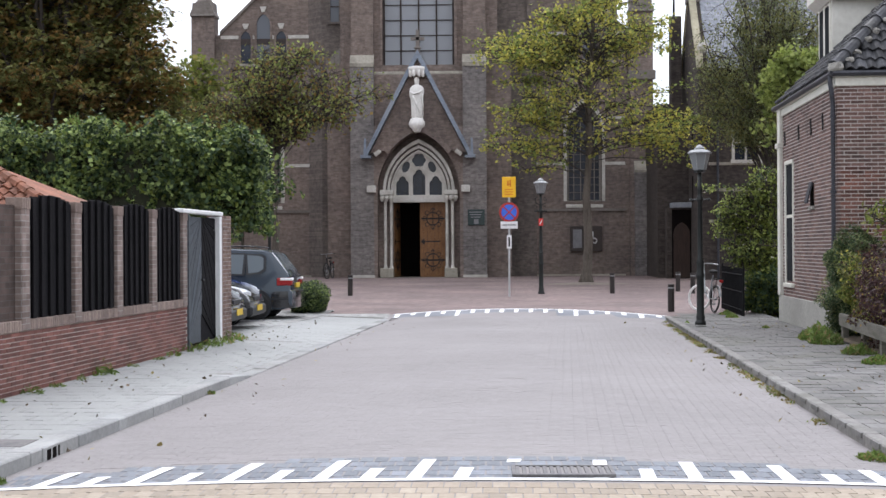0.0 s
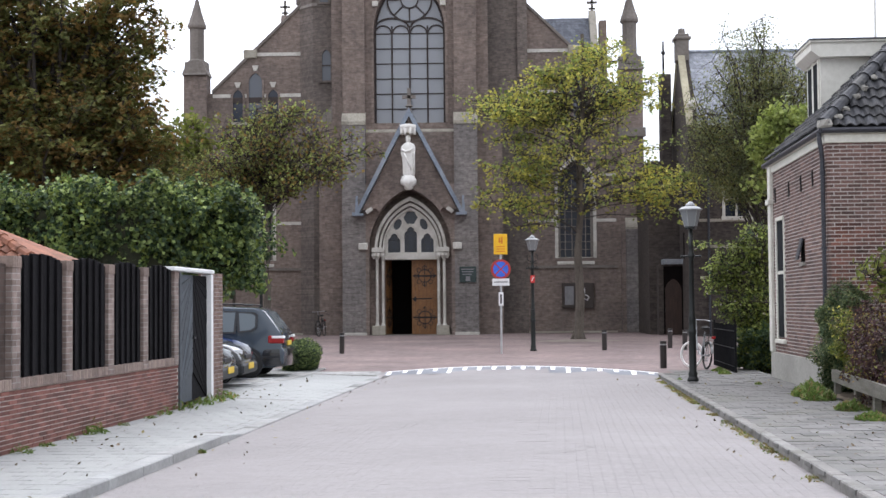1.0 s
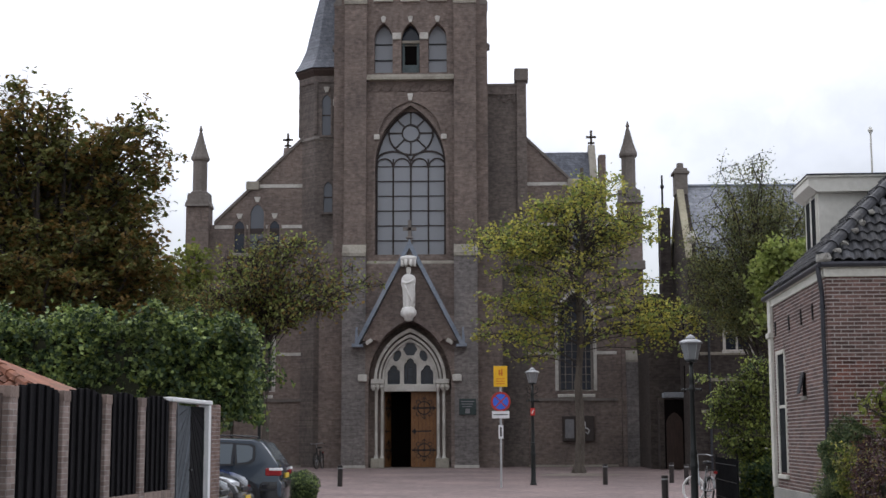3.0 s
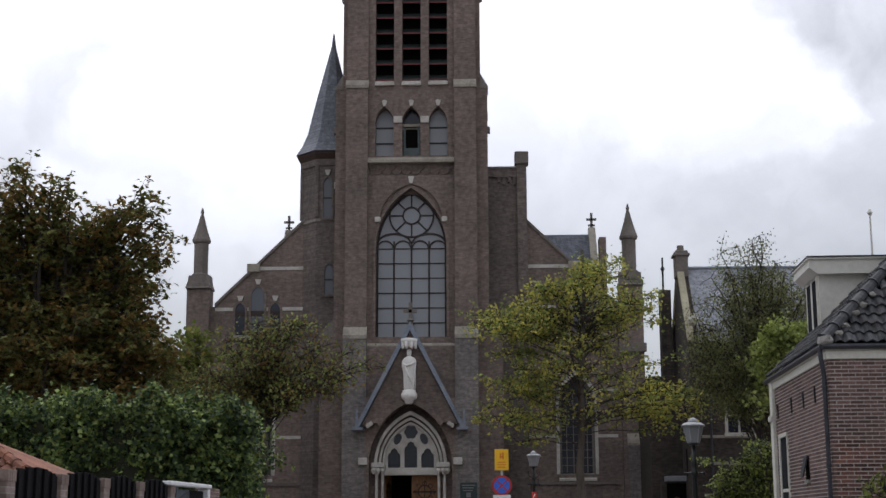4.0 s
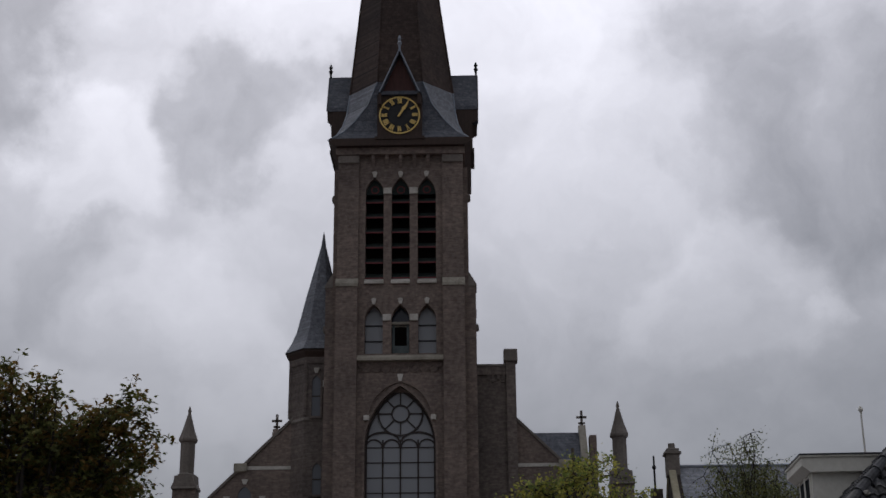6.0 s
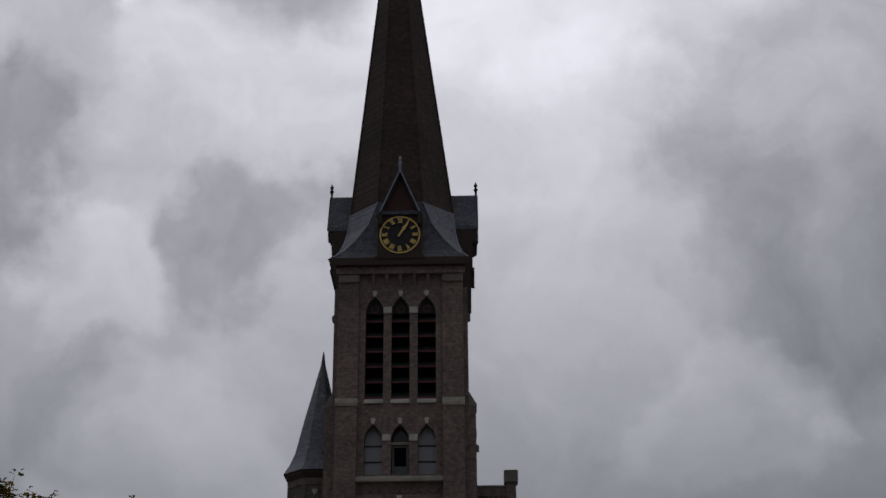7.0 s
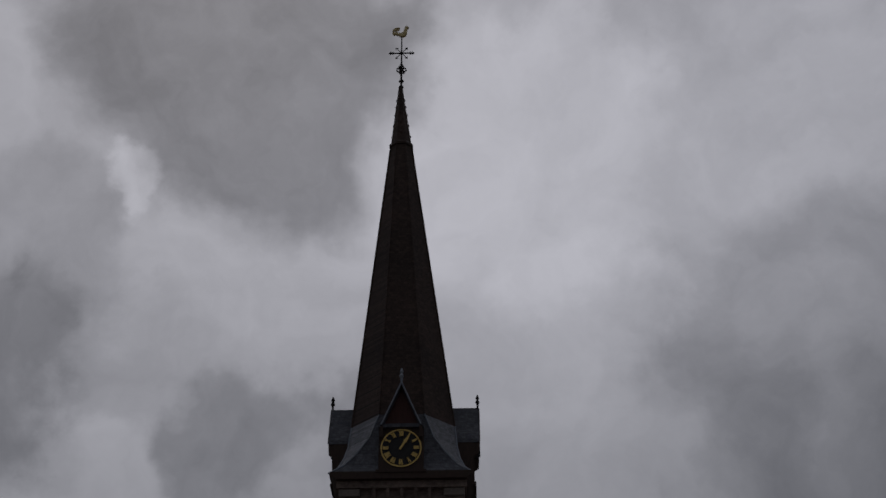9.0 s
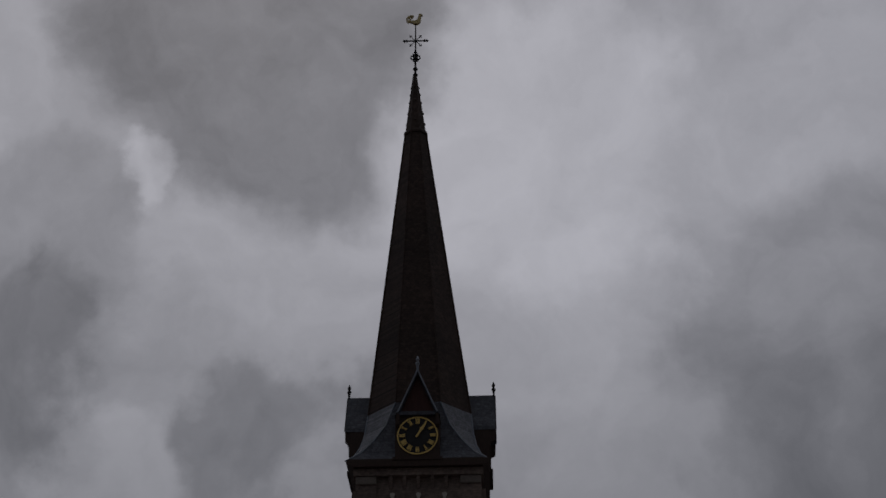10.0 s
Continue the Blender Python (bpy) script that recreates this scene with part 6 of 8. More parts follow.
# dormer
DX, DT = 0.7, 6.17
bm = mesh()
box(bm, DX, 3.2, 3.85, 5.1, 4.95, DT)
dm = hpart("dormer", bm, DORMER, "cream painted dormer with a flat roof")
bm = mesh()
prism(bm, [(DX - 0.05, DT - 0.04), (DX - 0.2, DT + 0.08), (DX - 0.2, DT + 0.23), (3.3, DT + 0.23), (3.3, DT - 0.04)], 3.68, 5.3)
box(bm, DX - 0.23, 3.3, 3.64, 5.34, DT + 0.23, DT + 0.27, 0.005)
hpart("dormer_cornice", bm, DORMER, parent=dm)
bm = mesh()
box(bm, DX - 0.24, 3.3, 3.62, 5.36, DT + 0.272, DT + 0.295)
hpart("dormer_roof", bm, ZINC, parent=dm)
for y0 in (3.98, 4.52):
    bm = mesh()
    box(bm, DX - 0.03, DX, y0, y0 + 0.46, 5.12, DT - 0.1)
    hpart("pane", bm, PANE_DULL, parent=dm)
    bm = mesh()
    for y in (y0 - 0.04, y0 + 0.42):
        box(bm, DX - 0.036, DX + 0.02, y, y + 0.05, 5.06, DT - 0.02)
    box(bm, DX - 0.036, DX + 0.02, y0, y0 + 0.46, 5.02, 5.12)
    hpart("window_frame", bm, DORMER, parent=dm)
bm = mesh()
tube(bm, [(1.88, 4.5, DT + 0.25), (1.88, 4.5, 7.45)], 0.022, 0.016, 6)
lathe(bm, 1.88, 4.5, [(0.02, 7.4), (0.055, 7.46), (0.02, 7.53)], 8)
hpart("flagpole", bm, DORMER)
# windows in the street side and wall anchors
hw = hpart("side_window", box(mesh(), -0.003, 0.1, 4.05, 4.85, 0.9, 3.15), PANE_DULL)
hpart("window_frame", box(mesh(), -0.03, 0.1, 4.78, 4.88, 0.86, 3.2, 0.008), CREAM, parent=hw)
hpart("window_frame", box(mesh(), -0.02, 0.08, 4.0, 4.06, 0.9, 3.15, 0.006), CREAM, parent=hw)
hpart("window_frame", box(mesh(), -0.03, 0.1, 4.0, 4.778, 3.12, 3.2, 0.008), CREAM, parent=hw)
hpart("sill", box(mesh(), -0.06, 0.1, 3.96, 4.92, 0.78, 0.858, 0.008), CREAM, parent=hw)
hpart("glazing_bar", box(mesh(), -0.015, 0.03, 4.06, 4.778, 2.1, 2.16), CREAM, parent=hw)
bm = mesh()
box(bm, -0.01, 0.05, 2.0, 2.3, 2.26, 2.66)
sw = hpart("small_window", bm, SHADE_BLACK)
bm = mesh()
prism(bm, [(-0.01, 2.66), (-0.1, 2.3), (-0.12, 2.32), (-0.03, 2.68)], 2.02, 2.28)
hpart("tilted_sash", bm, ZINC, parent=sw)
bm = mesh()
box(bm, -0.04, 0.02, 1.96, 2.34, 2.2, 2.26)
hpart("sill", bm, CEMENT, parent=sw)
for y in (1.15, 2.2, 3.4, 4.9):
    bm = mesh()
    box(bm, -0.02, 0.0, y - 0.015, y + 0.015, 3.5, 3.78)
    tube(bm, [(-0.015, y - 0.05, 3.54), (-0.015, y, 3.64), (-0.015, y + 0.05, 3.74)], 0.01, 0.01, 6)
    hpart("wall_anchor", bm, IRON)

# ---- trees and shrubs ----
BARK = material("bark", (0.06, 0.05, 0.042), (0.14, 0.12, 0.1), 0.95, fine=14, coarse=2, stretch=(3, 3, 0.6), bump=0.8)
BARK_DARK = material("dark_bark", (0.025, 0.02, 0.018), (0.06, 0.05, 0.042), 0.95, fine=14, coarse=2, stretch=(3, 3, 0.6), bump=0.8)
L_YEL = leafy("yellow_green_leaf", (0.31, 0.31, 0.055), (0.62, 0.59, 0.155), 0.58)
L_GRN = leafy("fresh_green_leaf", (0.10, 0.14, 0.025), (0.23, 0.27, 0.06), 0.4)
L_BRN = leafy("browning_leaf", (0.14, 0.096, 0.03), (0.33, 0.225, 0.075), 0.52)
L_DRK = leafy("dark_green_leaf", (0.09, 0.105, 0.034), (0.24, 0.255, 0.088), 0.5)
L_OLV = leafy("olive_leaf", (0.105, 0.118, 0.035), (0.26, 0.255, 0.085), 0.42)
L_HED = leafy("hedge_leaf", (0.07, 0.115, 0.026), (0.32, 0.41, 0.14), 0.3)
L_GRY = leafy("grey_green_leaf", (0.11, 0.135, 0.06), (0.26, 0.295, 0.14), 0.45)
L_PUR = leafy("purple_brown_leaf", (0.03, 0.014, 0.015), (0.085, 0.046, 0.046), 0.25)
L_SHD = leafy("deep_green_leaf", (0.024, 0.048, 0.021), (0.07, 0.115, 0.05), 0.25)
L_SHR = leafy("light_green_leaf", (0.15, 0.205, 0.05), (0.36, 0.43, 0.13), 0.42)
FLOWER = leafy("white_flower", (0.5, 0.48, 0.42), (0.7, 0.68, 0.62), 0.3)


def leaves(name, pts, size, mats, pick, seed, parent=None, label="", up=0.5, droop=0.0, fan=1, broad=1.0, face=None):
    """One mesh of small folded leaves at the given points; pick: material index for each; fan: leaflets spread like fingers; face: way the blades turn."""
    r = np.random.RandomState(seed)
    p = np.asarray(pts, float)
    n = len(p)
    d = r.normal(size=(n, 3))
    d[:, 2] -= droop
    nrm = r.normal(size=(n, 3))
    nrm[:, 2] += up * 2
    if face is not None:
        nrm += face
    if fan > 1:
        nrm /= np.linalg.norm(nrm, axis=1)[:, None]
        d -= nrm * np.sum(d * nrm, axis=1)[:, None]
        d /= np.linalg.norm(d, axis=1)[:, None]
        side_ = np.cross(nrm, d)
        spread = (np.arange(fan) - (fan - 1) / 2) * 0.72
        d = (d[:, None, :] * np.cos(spread)[None, :, None] + side_[:, None, :] * np.sin(spread)[None, :, None] - nrm[:, None, :] * 0.22).reshape(-1, 3)
        nrm = np.repeat(nrm, fan, axis=0)
        p = np.repeat(p, fan, axis=0) + d * size * 0.5
        pick = np.repeat(np.asarray(pick), fan)
        n = len(p)
    d /= np.linalg.norm(d, axis=1)[:, None]
    s = np.cross(d, nrm)
    s /= np.linalg.norm(s, axis=1)[:, None] + 1e-9
    nn = np.cross(s, d)
    ln = size * r.uniform(0.65, 1.35, n)[:, None]
    w = ln * r.uniform(0.28, 0.42, n)[:, None] * broad
    a, b = p - d * ln * 0.5, p + d * ln * 0.5
    c1, c2 = p + s * w + nn * w * 0.3, p - s * w + nn * w * 0.3
    v = np.stack([a, c1, b, c2], 1).reshape(-1, 3)
    k = np.arange(n) * 4
    f = np.stack([k, k + 1, k + 2, k, k + 2, k + 3], 1).reshape(-1, 3)
    me = bpy.data.meshes.new(name)
    me.from_pydata(v.tolist(), [], f.tolist())
    for m in mats:
        me.materials.append(m)
    me.polygons.foreach_set("material_index", np.repeat(np.asarray(pick, dtype=np.int32), 2))
    ob = new(name, me)
    if parent is not None:
        ob.parent = parent
        ob.matrix_parent_inverse = parent.matrix_basis.inverted()
    if label:
        tagged(ob, label)
    return ob


def tree(name, label, base, trunk_top, r0, blobs, count, size, mats, shares, seed, bark, clump=0.5, limbs=26, droop=0.0, twigs=5, category="tree", rise=(0.45, 0.75), taper=0.3, up=0.5, wave=0.05, limb=0.34, fan=1, broad=1.0, hollow=0.0):
    """Tapered trunk, curved limbs and twigs that reach into the crown's lobes (x, y, z, rx, ry, rz), leaves in clumps round the twigs."""
    r = random.Random(seed)
    t = thing(name, label, category, at=base)
    bm = mesh()
    pts = [Vector(base).lerp(Vector(trunk_top), i / 7) + Vector((r.gauss(0, wave), r.gauss(0, wave), 0)) * (i > 0) for i in range(8)]
    tube(bm, [Vector(base) - Vector((0, 0, 0.1)), *pts], r0 * 1.25, r0 * taper, 12)
    for k in range(5):
        a = 2 * math.pi * (k + 0.3) / 5
        foot = Vector((math.cos(a), math.sin(a), 0)) * r0 * 2.5
        tube(bm, [Vector(base) + foot - Vector((0, 0, 0.08)), Vector(base) + foot * 0.6 + Vector((0, 0, r0 * 0.5)), Vector(base) + foot * 0.3 + Vector((0, 0, r0 * 2.2))], r0 * 0.35, r0 * 0.5, 6)
    part("trunk", bm, bark, t)
    bm = mesh()
    tips = []
    vol = [b[3] * b[4] * b[5] for b in blobs]
    for i in range(limbs):
        bl = r.choices(blobs, vol)[0]
        while True:
            q = Vector((r.uniform(-1, 1), r.uniform(-1, 1), r.uniform(-1, 1)))
            if 0.45 < q.length < 0.95:
                break
        end = Vector((bl[0] + q.x * bl[3], bl[1] + q.y * bl[4], bl[2] + q.z * bl[5]))
        hgt = min(0.95, max(0.3, (end.z - base[2]) / (trunk_top[2] - base[2]) * r.uniform(*rise)))
        k = hgt * 7
        st = pts[int(k)].lerp(pts[min(7, int(k) + 1)], k - int(k))
        mid = st.lerp(end, 0.5) + Vector((r.gauss(0, 0.2), r.gauss(0, 0.2), r.uniform(0.0, 0.5)))
        curve = [st, st.lerp(mid, 0.5) + Vector((0, 0, 0.1)), mid, mid.lerp(end, 0.55) + Vector((r.gauss(0, 0.1), r.gauss(0, 0.1), 0.1)), end]
        tube(bm, curve, r0 * limb, 0.012, 6)
        for f in (0.35, 0.55, 0.7, 0.85, 1.0):
            kk = f * 4
            p = Vector(curve[int(kk)]).lerp(Vector(curve[min(4, int(kk) + 1)]), kk - int(kk))
            if f > 0.5:
                tips.append(p)
            for _ in range(twigs):
                dv = Vector((r.gauss(0, 1), r.gauss(0, 1), r.gauss(0.15 - droop, 0.7))).normalized() * r.uniform(0.5, 1.5) * clump * 2
                e = p + dv
                if any(((e.x - c[0]) / c[3]) ** 2 + ((e.y - c[1]) / c[4]) ** 2 + ((e.z - c[2]) / c[5]) ** 2 < 1.25 for c in blobs):
                    tube(bm, [p, p.lerp(e, 0.5) + Vector((0, 0, 0.06)), e], 0.014, 0.005, 3)
                    tips += [e, p.lerp(e, 0.6)]
    part("branching", bm, BARK_DARK, t)
    rs = np.random.RandomState(seed)
    tp = np.array([tuple(p) for p in tips])
    if hollow:
        # few leaves close to the stem
        away = np.hypot(tp[:, 0] - trunk_top[0], tp[:, 1] - trunk_top[1]) + np.clip(tp[:, 2] - trunk_top[2] + 2.2, 0, 9)
        tp = tp[rs.rand(len(tp)) < np.clip(away / hollow, 0.08, 1) ** 1.3]
    idx = rs.randint(0, len(tp), count)
    off = rs.normal(size=(count, 3)) * clump * np.array([0.5, 0.5, 0.36])
    off[:, 2] -= droop * clump * rs.uniform(0, 1.5, count)
    cum = np.cumsum(shares) / sum(shares)
    tone = rs.rand(len(tp))
    pick = np.searchsorted(cum, np.clip(tone[idx] * 0.75 + rs.rand(count) * 0.25, 0, 0.999))
    leaves("crown", tp[idx] + off, size, mats, pick, seed, t, droop=droop, up=up, fan=fan, broad=broad)
    return t


tree("square_tree", "young lime tree with yellowing leaves on the square", (3.47, 52.0, 0.2), (3.75, 52.0, 11.6), 0.16,
     [(3.4, 52, 6.6, 4.0, 2.4, 0.9), (3.2, 52, 8.2, 3.7, 2.4, 1.2), (3.6, 52, 10.0, 2.9, 1.8, 1.5), (6.6, 51.6, 6.0, 1.7, 1.8, 1.3), (0.7, 51.7, 5.4, 1.3, 1.5, 1.4), (0.9, 52, 8.8, 1.7, 1.7, 1.5), (6.4, 52, 8.8, 1.6, 1.7, 1.8), (1.6, 51.6, 4.8, 1.2, 1.1, 0.8), (3.5, 51.3, 5.1, 1.3, 0.9, 0.55), (7.2, 51.5, 5.2, 1.1, 1.0, 0.8), (4.5, 51.5, 4.5, 0.4, 0.5, 0.9)], 14500, 0.122, [L_YEL, L_SHR, L_BRN], [0.54, 0.41, 0.05], 11, BARK, 0.28, 104, twigs=4, rise=(0.8, 1.0), taper=0.42, up=1.1, wave=0.05, limb=0.14, broad=1.3, hollow=2.0)
tree("chestnut_tree", "large chestnut tree with browning leaves", (-14.5, 47.0, 0.1), (-14.6, 47.0, 9.6), 0.4,
     [(-15.2, 47, 11.6, 2.0, 2.4, 2.6), (-12.8, 47, 11.7, 1.8, 2.0, 2.1), (-12.0, 47, 10.6, 1.7, 1.8, 2.0), (-14, 46.5, 6.5, 3.8, 3, 2.8), (-17.6, 47, 8.8, 2.6, 3.0, 4.4), (-11.7, 46.5, 6.9, 1.9, 2.0, 2.2), (-11.0, 47, 9.0, 1.4, 1.8, 1.4)], 60000, 0.12, [L_BRN, L_DRK, L_OLV], [0.42, 0.36, 0.22], 12, BARK_DARK, 0.29, 250, up=1.0, fan=5, twigs=5)
tree("sparse_tree", "thin-leaved small tree with bare branches", (-8.3, 54.0, 0.15), (-8.4, 54.0, 8.0), 0.15,
     [(-8.6, 54, 6.9, 3.6, 2.4, 1.25), (-8.0, 54, 8.2, 2.6, 2.0, 1.3), (-11.0, 54, 6.2, 2.2, 2.0, 1.9), (-5.4, 53.6, 7.4, 1.8, 1.4, 1.0)], 8600, 0.14, [L_OLV, L_SHR, L_BRN], [0.42, 0.28, 0.3], 13, BARK, 0.3, 70, twigs=8, rise=(0.6, 0.95), limb=0.16)
tree("garden_tree", "green broadleaf tree behind the hedge", (-12.5, 58.0, 0.15), (-12.5, 58.0, 8.0), 0.2,
     [(-12.2, 58, 8.4, 1.5, 1.6, 1.5), (-12.9, 58, 6.6, 2.6, 2.0, 2.4), (-14.6, 58, 6.0, 2.2, 2.0, 2.6), (-11.0, 58, 5.0, 1.4, 1.6, 1.5)], 14000, 0.22, [L_GRN, L_OLV], [0.6, 0.4], 14, BARK, 0.4, 40, broad=1.2)
tree("birch_tree", "tall grey-green weeping birch tree", (10.0, 50.5, 0.2), (9.9, 50.5, 10.2), 0.14,
     [(9.6, 50.5, 10.5, 1.4, 1.3, 1.8), (8.5, 50.5, 8.4, 1.5, 1.2, 1.7), (11.3, 50.5, 8.8, 2.2, 1.6, 2.6), (9.4, 50.5, 7.0, 2.0, 1.4, 1.4), (11.5, 50.5, 5.4, 1.2, 1.2, 2.0)], 70000, 0.078, [L_GRY, L_OLV], [0.6, 0.4], 15, BARK_DARK, 0.36, 110, droop=0.9)
tree("maple_tree", "bright green small tree behind the house", (9.5, 44.0, 0.2), (9.5, 44.0, 6.6), 0.1,
     [(9.6, 44, 7.0, 0.95, 0.9, 0.85), (8.8, 44, 6.5, 0.75, 0.8, 0.5), (8.5, 44, 5.2, 0.35, 0.4, 0.45)], 4200, 0.15, [L_SHR], [1], 16, BARK, 0.24, 30, broad=1.3)
tree("flowering_shrub", "tall green shrub with white flowers by the fence", (6.2, 31.3, 0.1), (6.2, 31.3, 2.5), 0.05,
     [(5.35, 31.2, 2.2, 0.5, 0.4, 0.5), (5.95, 31.2, 2.7, 0.5, 0.4, 0.6), (6.25, 31.3, 2.0, 0.5, 0.5, 0.8), (5.6, 31.1, 1.45, 0.5, 0.4, 0.45), (4.95, 31.0, 2.87, 0.5, 0.2, 0.16), (5.05, 31.1, 1.95, 0.28, 0.25, 0.2), (6.1, 31.2, 1.2, 0.6, 0.4, 0.4)], 21000, 0.062, [L_SHR, L_GRN, L_SHD, FLOWER], [0.5, 0.26, 0.18, 0.06], 17, BARK, 0.11, 120, category="shrub", broad=1.2)


def hedge(name, label, x0, x1, y0, y1, z0, z1, count, size, mats, shares, seed, core_mat, lump=0.25, category="hedge", rounded=False, fall=0.0, broad=1.0):
    """A clipped mass: leaves crowding its uneven surface round a core coloured dark for inner shade."""
    rs = np.random.RandomState(seed)
    t = thing(name, label, category, at=((x0 + x1) / 2, (y0 + y1) / 2, z0))
    n3 = rs.rand(count, 3) * 2 - 1
    ax_ = rs.choice(3, count, p=[0.2, 0.5, 0.3])
    n3[np.arange(count), ax_] = np.sign(n3[np.arange(count), ax_] + np.array([0.25, -0.7, 0.5])[ax_]) * rs.uniform(0.6, 1.03, count)
    c = np.array([(x0 + x1) / 2, (y0 + y1) / 2, (z0 + z1) / 2])
    h = np.array([(x1 - x0) / 2, (y1 - y0) / 2, (z1 - z0) / 2])
    if rounded:
        n3 = rs.normal(size=(count, 3))
        n3 /= np.linalg.norm(n3, axis=1)[:, None]
        n3 = np.sign(n3) * np.abs(n3) ** 0.8 * rs.uniform(0.7, 1.04, count)[:, None]
    p = c + n3 * h
    kf = 2.2 if rounded else 1.0
    wob = np.array([noise.noise(Vector(q) * 0.7 * kf) + 0.7 * noise.noise(Vector(q) * 1.9 * kf) + 0.45 * noise.noise(Vector(q) * 4.2) for q in p])
    p += n3 * wob[:, None] * lump
    # the top drops towards the street end
    drop = np.clip((p[:, 0] - x1 + 2.6) / 2.6, 0, 1) ** 1.5
    p[:, 2] -= fall * drop * np.clip((p[:, 2] - z0) / (z1 - z0), 0, 1)
    cum = np.cumsum(shares) / sum(shares)
    pick = np.searchsorted(cum, np.clip(rs.rand(count), 0, 0.999))
    face = n3 / (np.linalg.norm(n3, axis=1)[:, None] + 1e-9) * 1.6
    if not rounded:
        # young shoots stand out above the clipped top
        k = rs.choice(count, count // 14)
        k = k[p[k, 2] > c[2] + h[2] * 0.45]
        p[k, 2] += rs.exponential(0.11, len(k))
    leaves("foliage", p, size, mats, pick, seed, t, up=0.5, broad=broad, face=face)
    bm = mesh()
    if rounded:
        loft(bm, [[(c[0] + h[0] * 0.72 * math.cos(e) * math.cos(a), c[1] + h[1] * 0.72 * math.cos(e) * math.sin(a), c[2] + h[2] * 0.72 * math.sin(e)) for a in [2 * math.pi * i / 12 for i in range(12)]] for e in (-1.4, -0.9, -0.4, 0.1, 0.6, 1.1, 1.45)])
        part("shade_core", bm, core_mat, t)
        return t
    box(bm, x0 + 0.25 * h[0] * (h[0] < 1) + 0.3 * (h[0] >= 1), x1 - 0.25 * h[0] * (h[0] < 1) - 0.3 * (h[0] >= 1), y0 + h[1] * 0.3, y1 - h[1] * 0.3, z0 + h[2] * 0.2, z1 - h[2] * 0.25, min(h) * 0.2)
    part("shade_core", bm, core_mat, t)
    return t


# near-black cores: shade between leaves as colour, and light stopped from passing
INNER_SHADE = material("hedge_inner_shade", (0.008, 0.01, 0.005), (0.03, 0.032, 0.014), 0.95, fine=12, coarse=2, bump=0.6)
ph = hedge("pleached_hedge", "clipped row of pleached lime trees with dense green leaves", -17.5, -5.85, 35.0, 37.2, 2.15, 4.55, 64000, 0.128, [L_HED, L_GRN, L_SHD], [0.46, 0.08, 0.46], 21, INNER_SHADE, 0.7, fall=0.42, broad=1.2)
for x in (-6.45, -8.9, -11.4, -14.2):
    bm = mesh()
    tube(bm, [(x, 36.1, 0.1), (x + 0.02, 36.1, 1.2), (x, 36.1, 2.4)], 0.075, 0.06, 8)
    part("trunk", bm, BARK, ph)
hedge("box_bush", "rounded clipped green box bush beside the car park", -4.75, -3.72, 31.6, 32.8, 0.08, 0.8, 11000, 0.045, [L_HED, L_SHD], [0.42, 0.58], 22, INNER_SHADE, 0.1, "bush", rounded=True)
hedge("juniper_bush", "dark green feathery juniper bush against the house", 5.32, 6.1, 21.85, 22.6, 0.2, 1.66, 24000, 0.065, [L_SHD, L_GRY], [0.62, 0.38], 23, INNER_SHADE, 0.22, "bush", rounded=True, broad=0.4)
hedge("spirea_bush", "yellow-green spirea bush over the planter rail", 5.34, 6.0, 20.3, 21.6, 0.36, 1.32, 15000, 0.05, [L_YEL, L_GRN, L_OLV], [0.12, 0.5, 0.38], 24, INNER_SHADE, 0.25, "bush", rounded=True)
hedge("barberry_bush", "purple-brown barberry bush with an arching top", 4.98, 7.0, 17.3, 20.5, 0.2, 1.52, 38000, 0.042, [L_PUR, L_BRN, L_OLV], [0.86, 0.07, 0.07], 25, INNER_SHADE, 0.32, "bush", rounded=True)
hedge("laurel_bush", "dark green bush filling the corner behind the iron fence", 5.55, 6.9, 30.6, 31.9, 0.08, 1.15, 12000, 0.08, [L_SHD, L_GRN], [0.75, 0.25], 27, INNER_SHADE, 0.3, "bush", rounded=True)
tree("buddleia_shrub", "thin upright shrub with narrow pale green leaves before the house", (6.3, 21.3, 0.3), (6.25, 21.3, 2.2), 0.03,
     [(6.1, 21.2, 1.9, 0.5, 0.4, 0.45), (6.5, 21.2, 2.2, 0.3, 0.4, 0.3)], 900, 0.11, [L_GRN, L_OLV], [0.6, 0.4], 26, BARK, 0.12, 16, category="shrub", twigs=3)

# ---- car park surface ----
LOT = brickwork("car_park_paving", (0.25, 0.255, 0.245), (0.315, 0.317, 0.308), (0.21, 0.215, 0.2), course=0.3, length=0.3, joint=0.012, flat=True)
bm = mesh()
rows = [[bm.verts.new((-30, y, z)), bm.verts.new((x, y, z))] for y, x, z in ((22.9, wall_x(22.9) - 0.2, 0.08), (31.0, wall_x(31) + 0.05, 0.09), (32.6, wall_x(31) + 0.1, 0.118))]
for p, q in zip(rows, rows[1:]):
    bm.faces.new((p[0], p[1], q[1], q[0]))
tagged(new("car_park", finish(bm, "car_park", LOT)), "light grey tiled car park beside the street", "pavement", kind="structure")
bm = mesh()
rows = []
for y, za, zb in ((30.98, 0.093, 0.02), (31.66, 0.096, 0.096)):
    rows.append([bm.verts.new((x, y, z)) for x, z in ((wall_x(y) - 0.3, za), (left_kerb(y) + 0.03, zb))])
for a, b in zip(rows, rows[1:]):
    bm.faces.new((a[0], a[1], b[1], b[0]))
tagged(new("pavement_corner", finish(bm, "pavement_corner", LOT)), "light grey tiles where the pavement meets the square", "pavement", kind="structure")

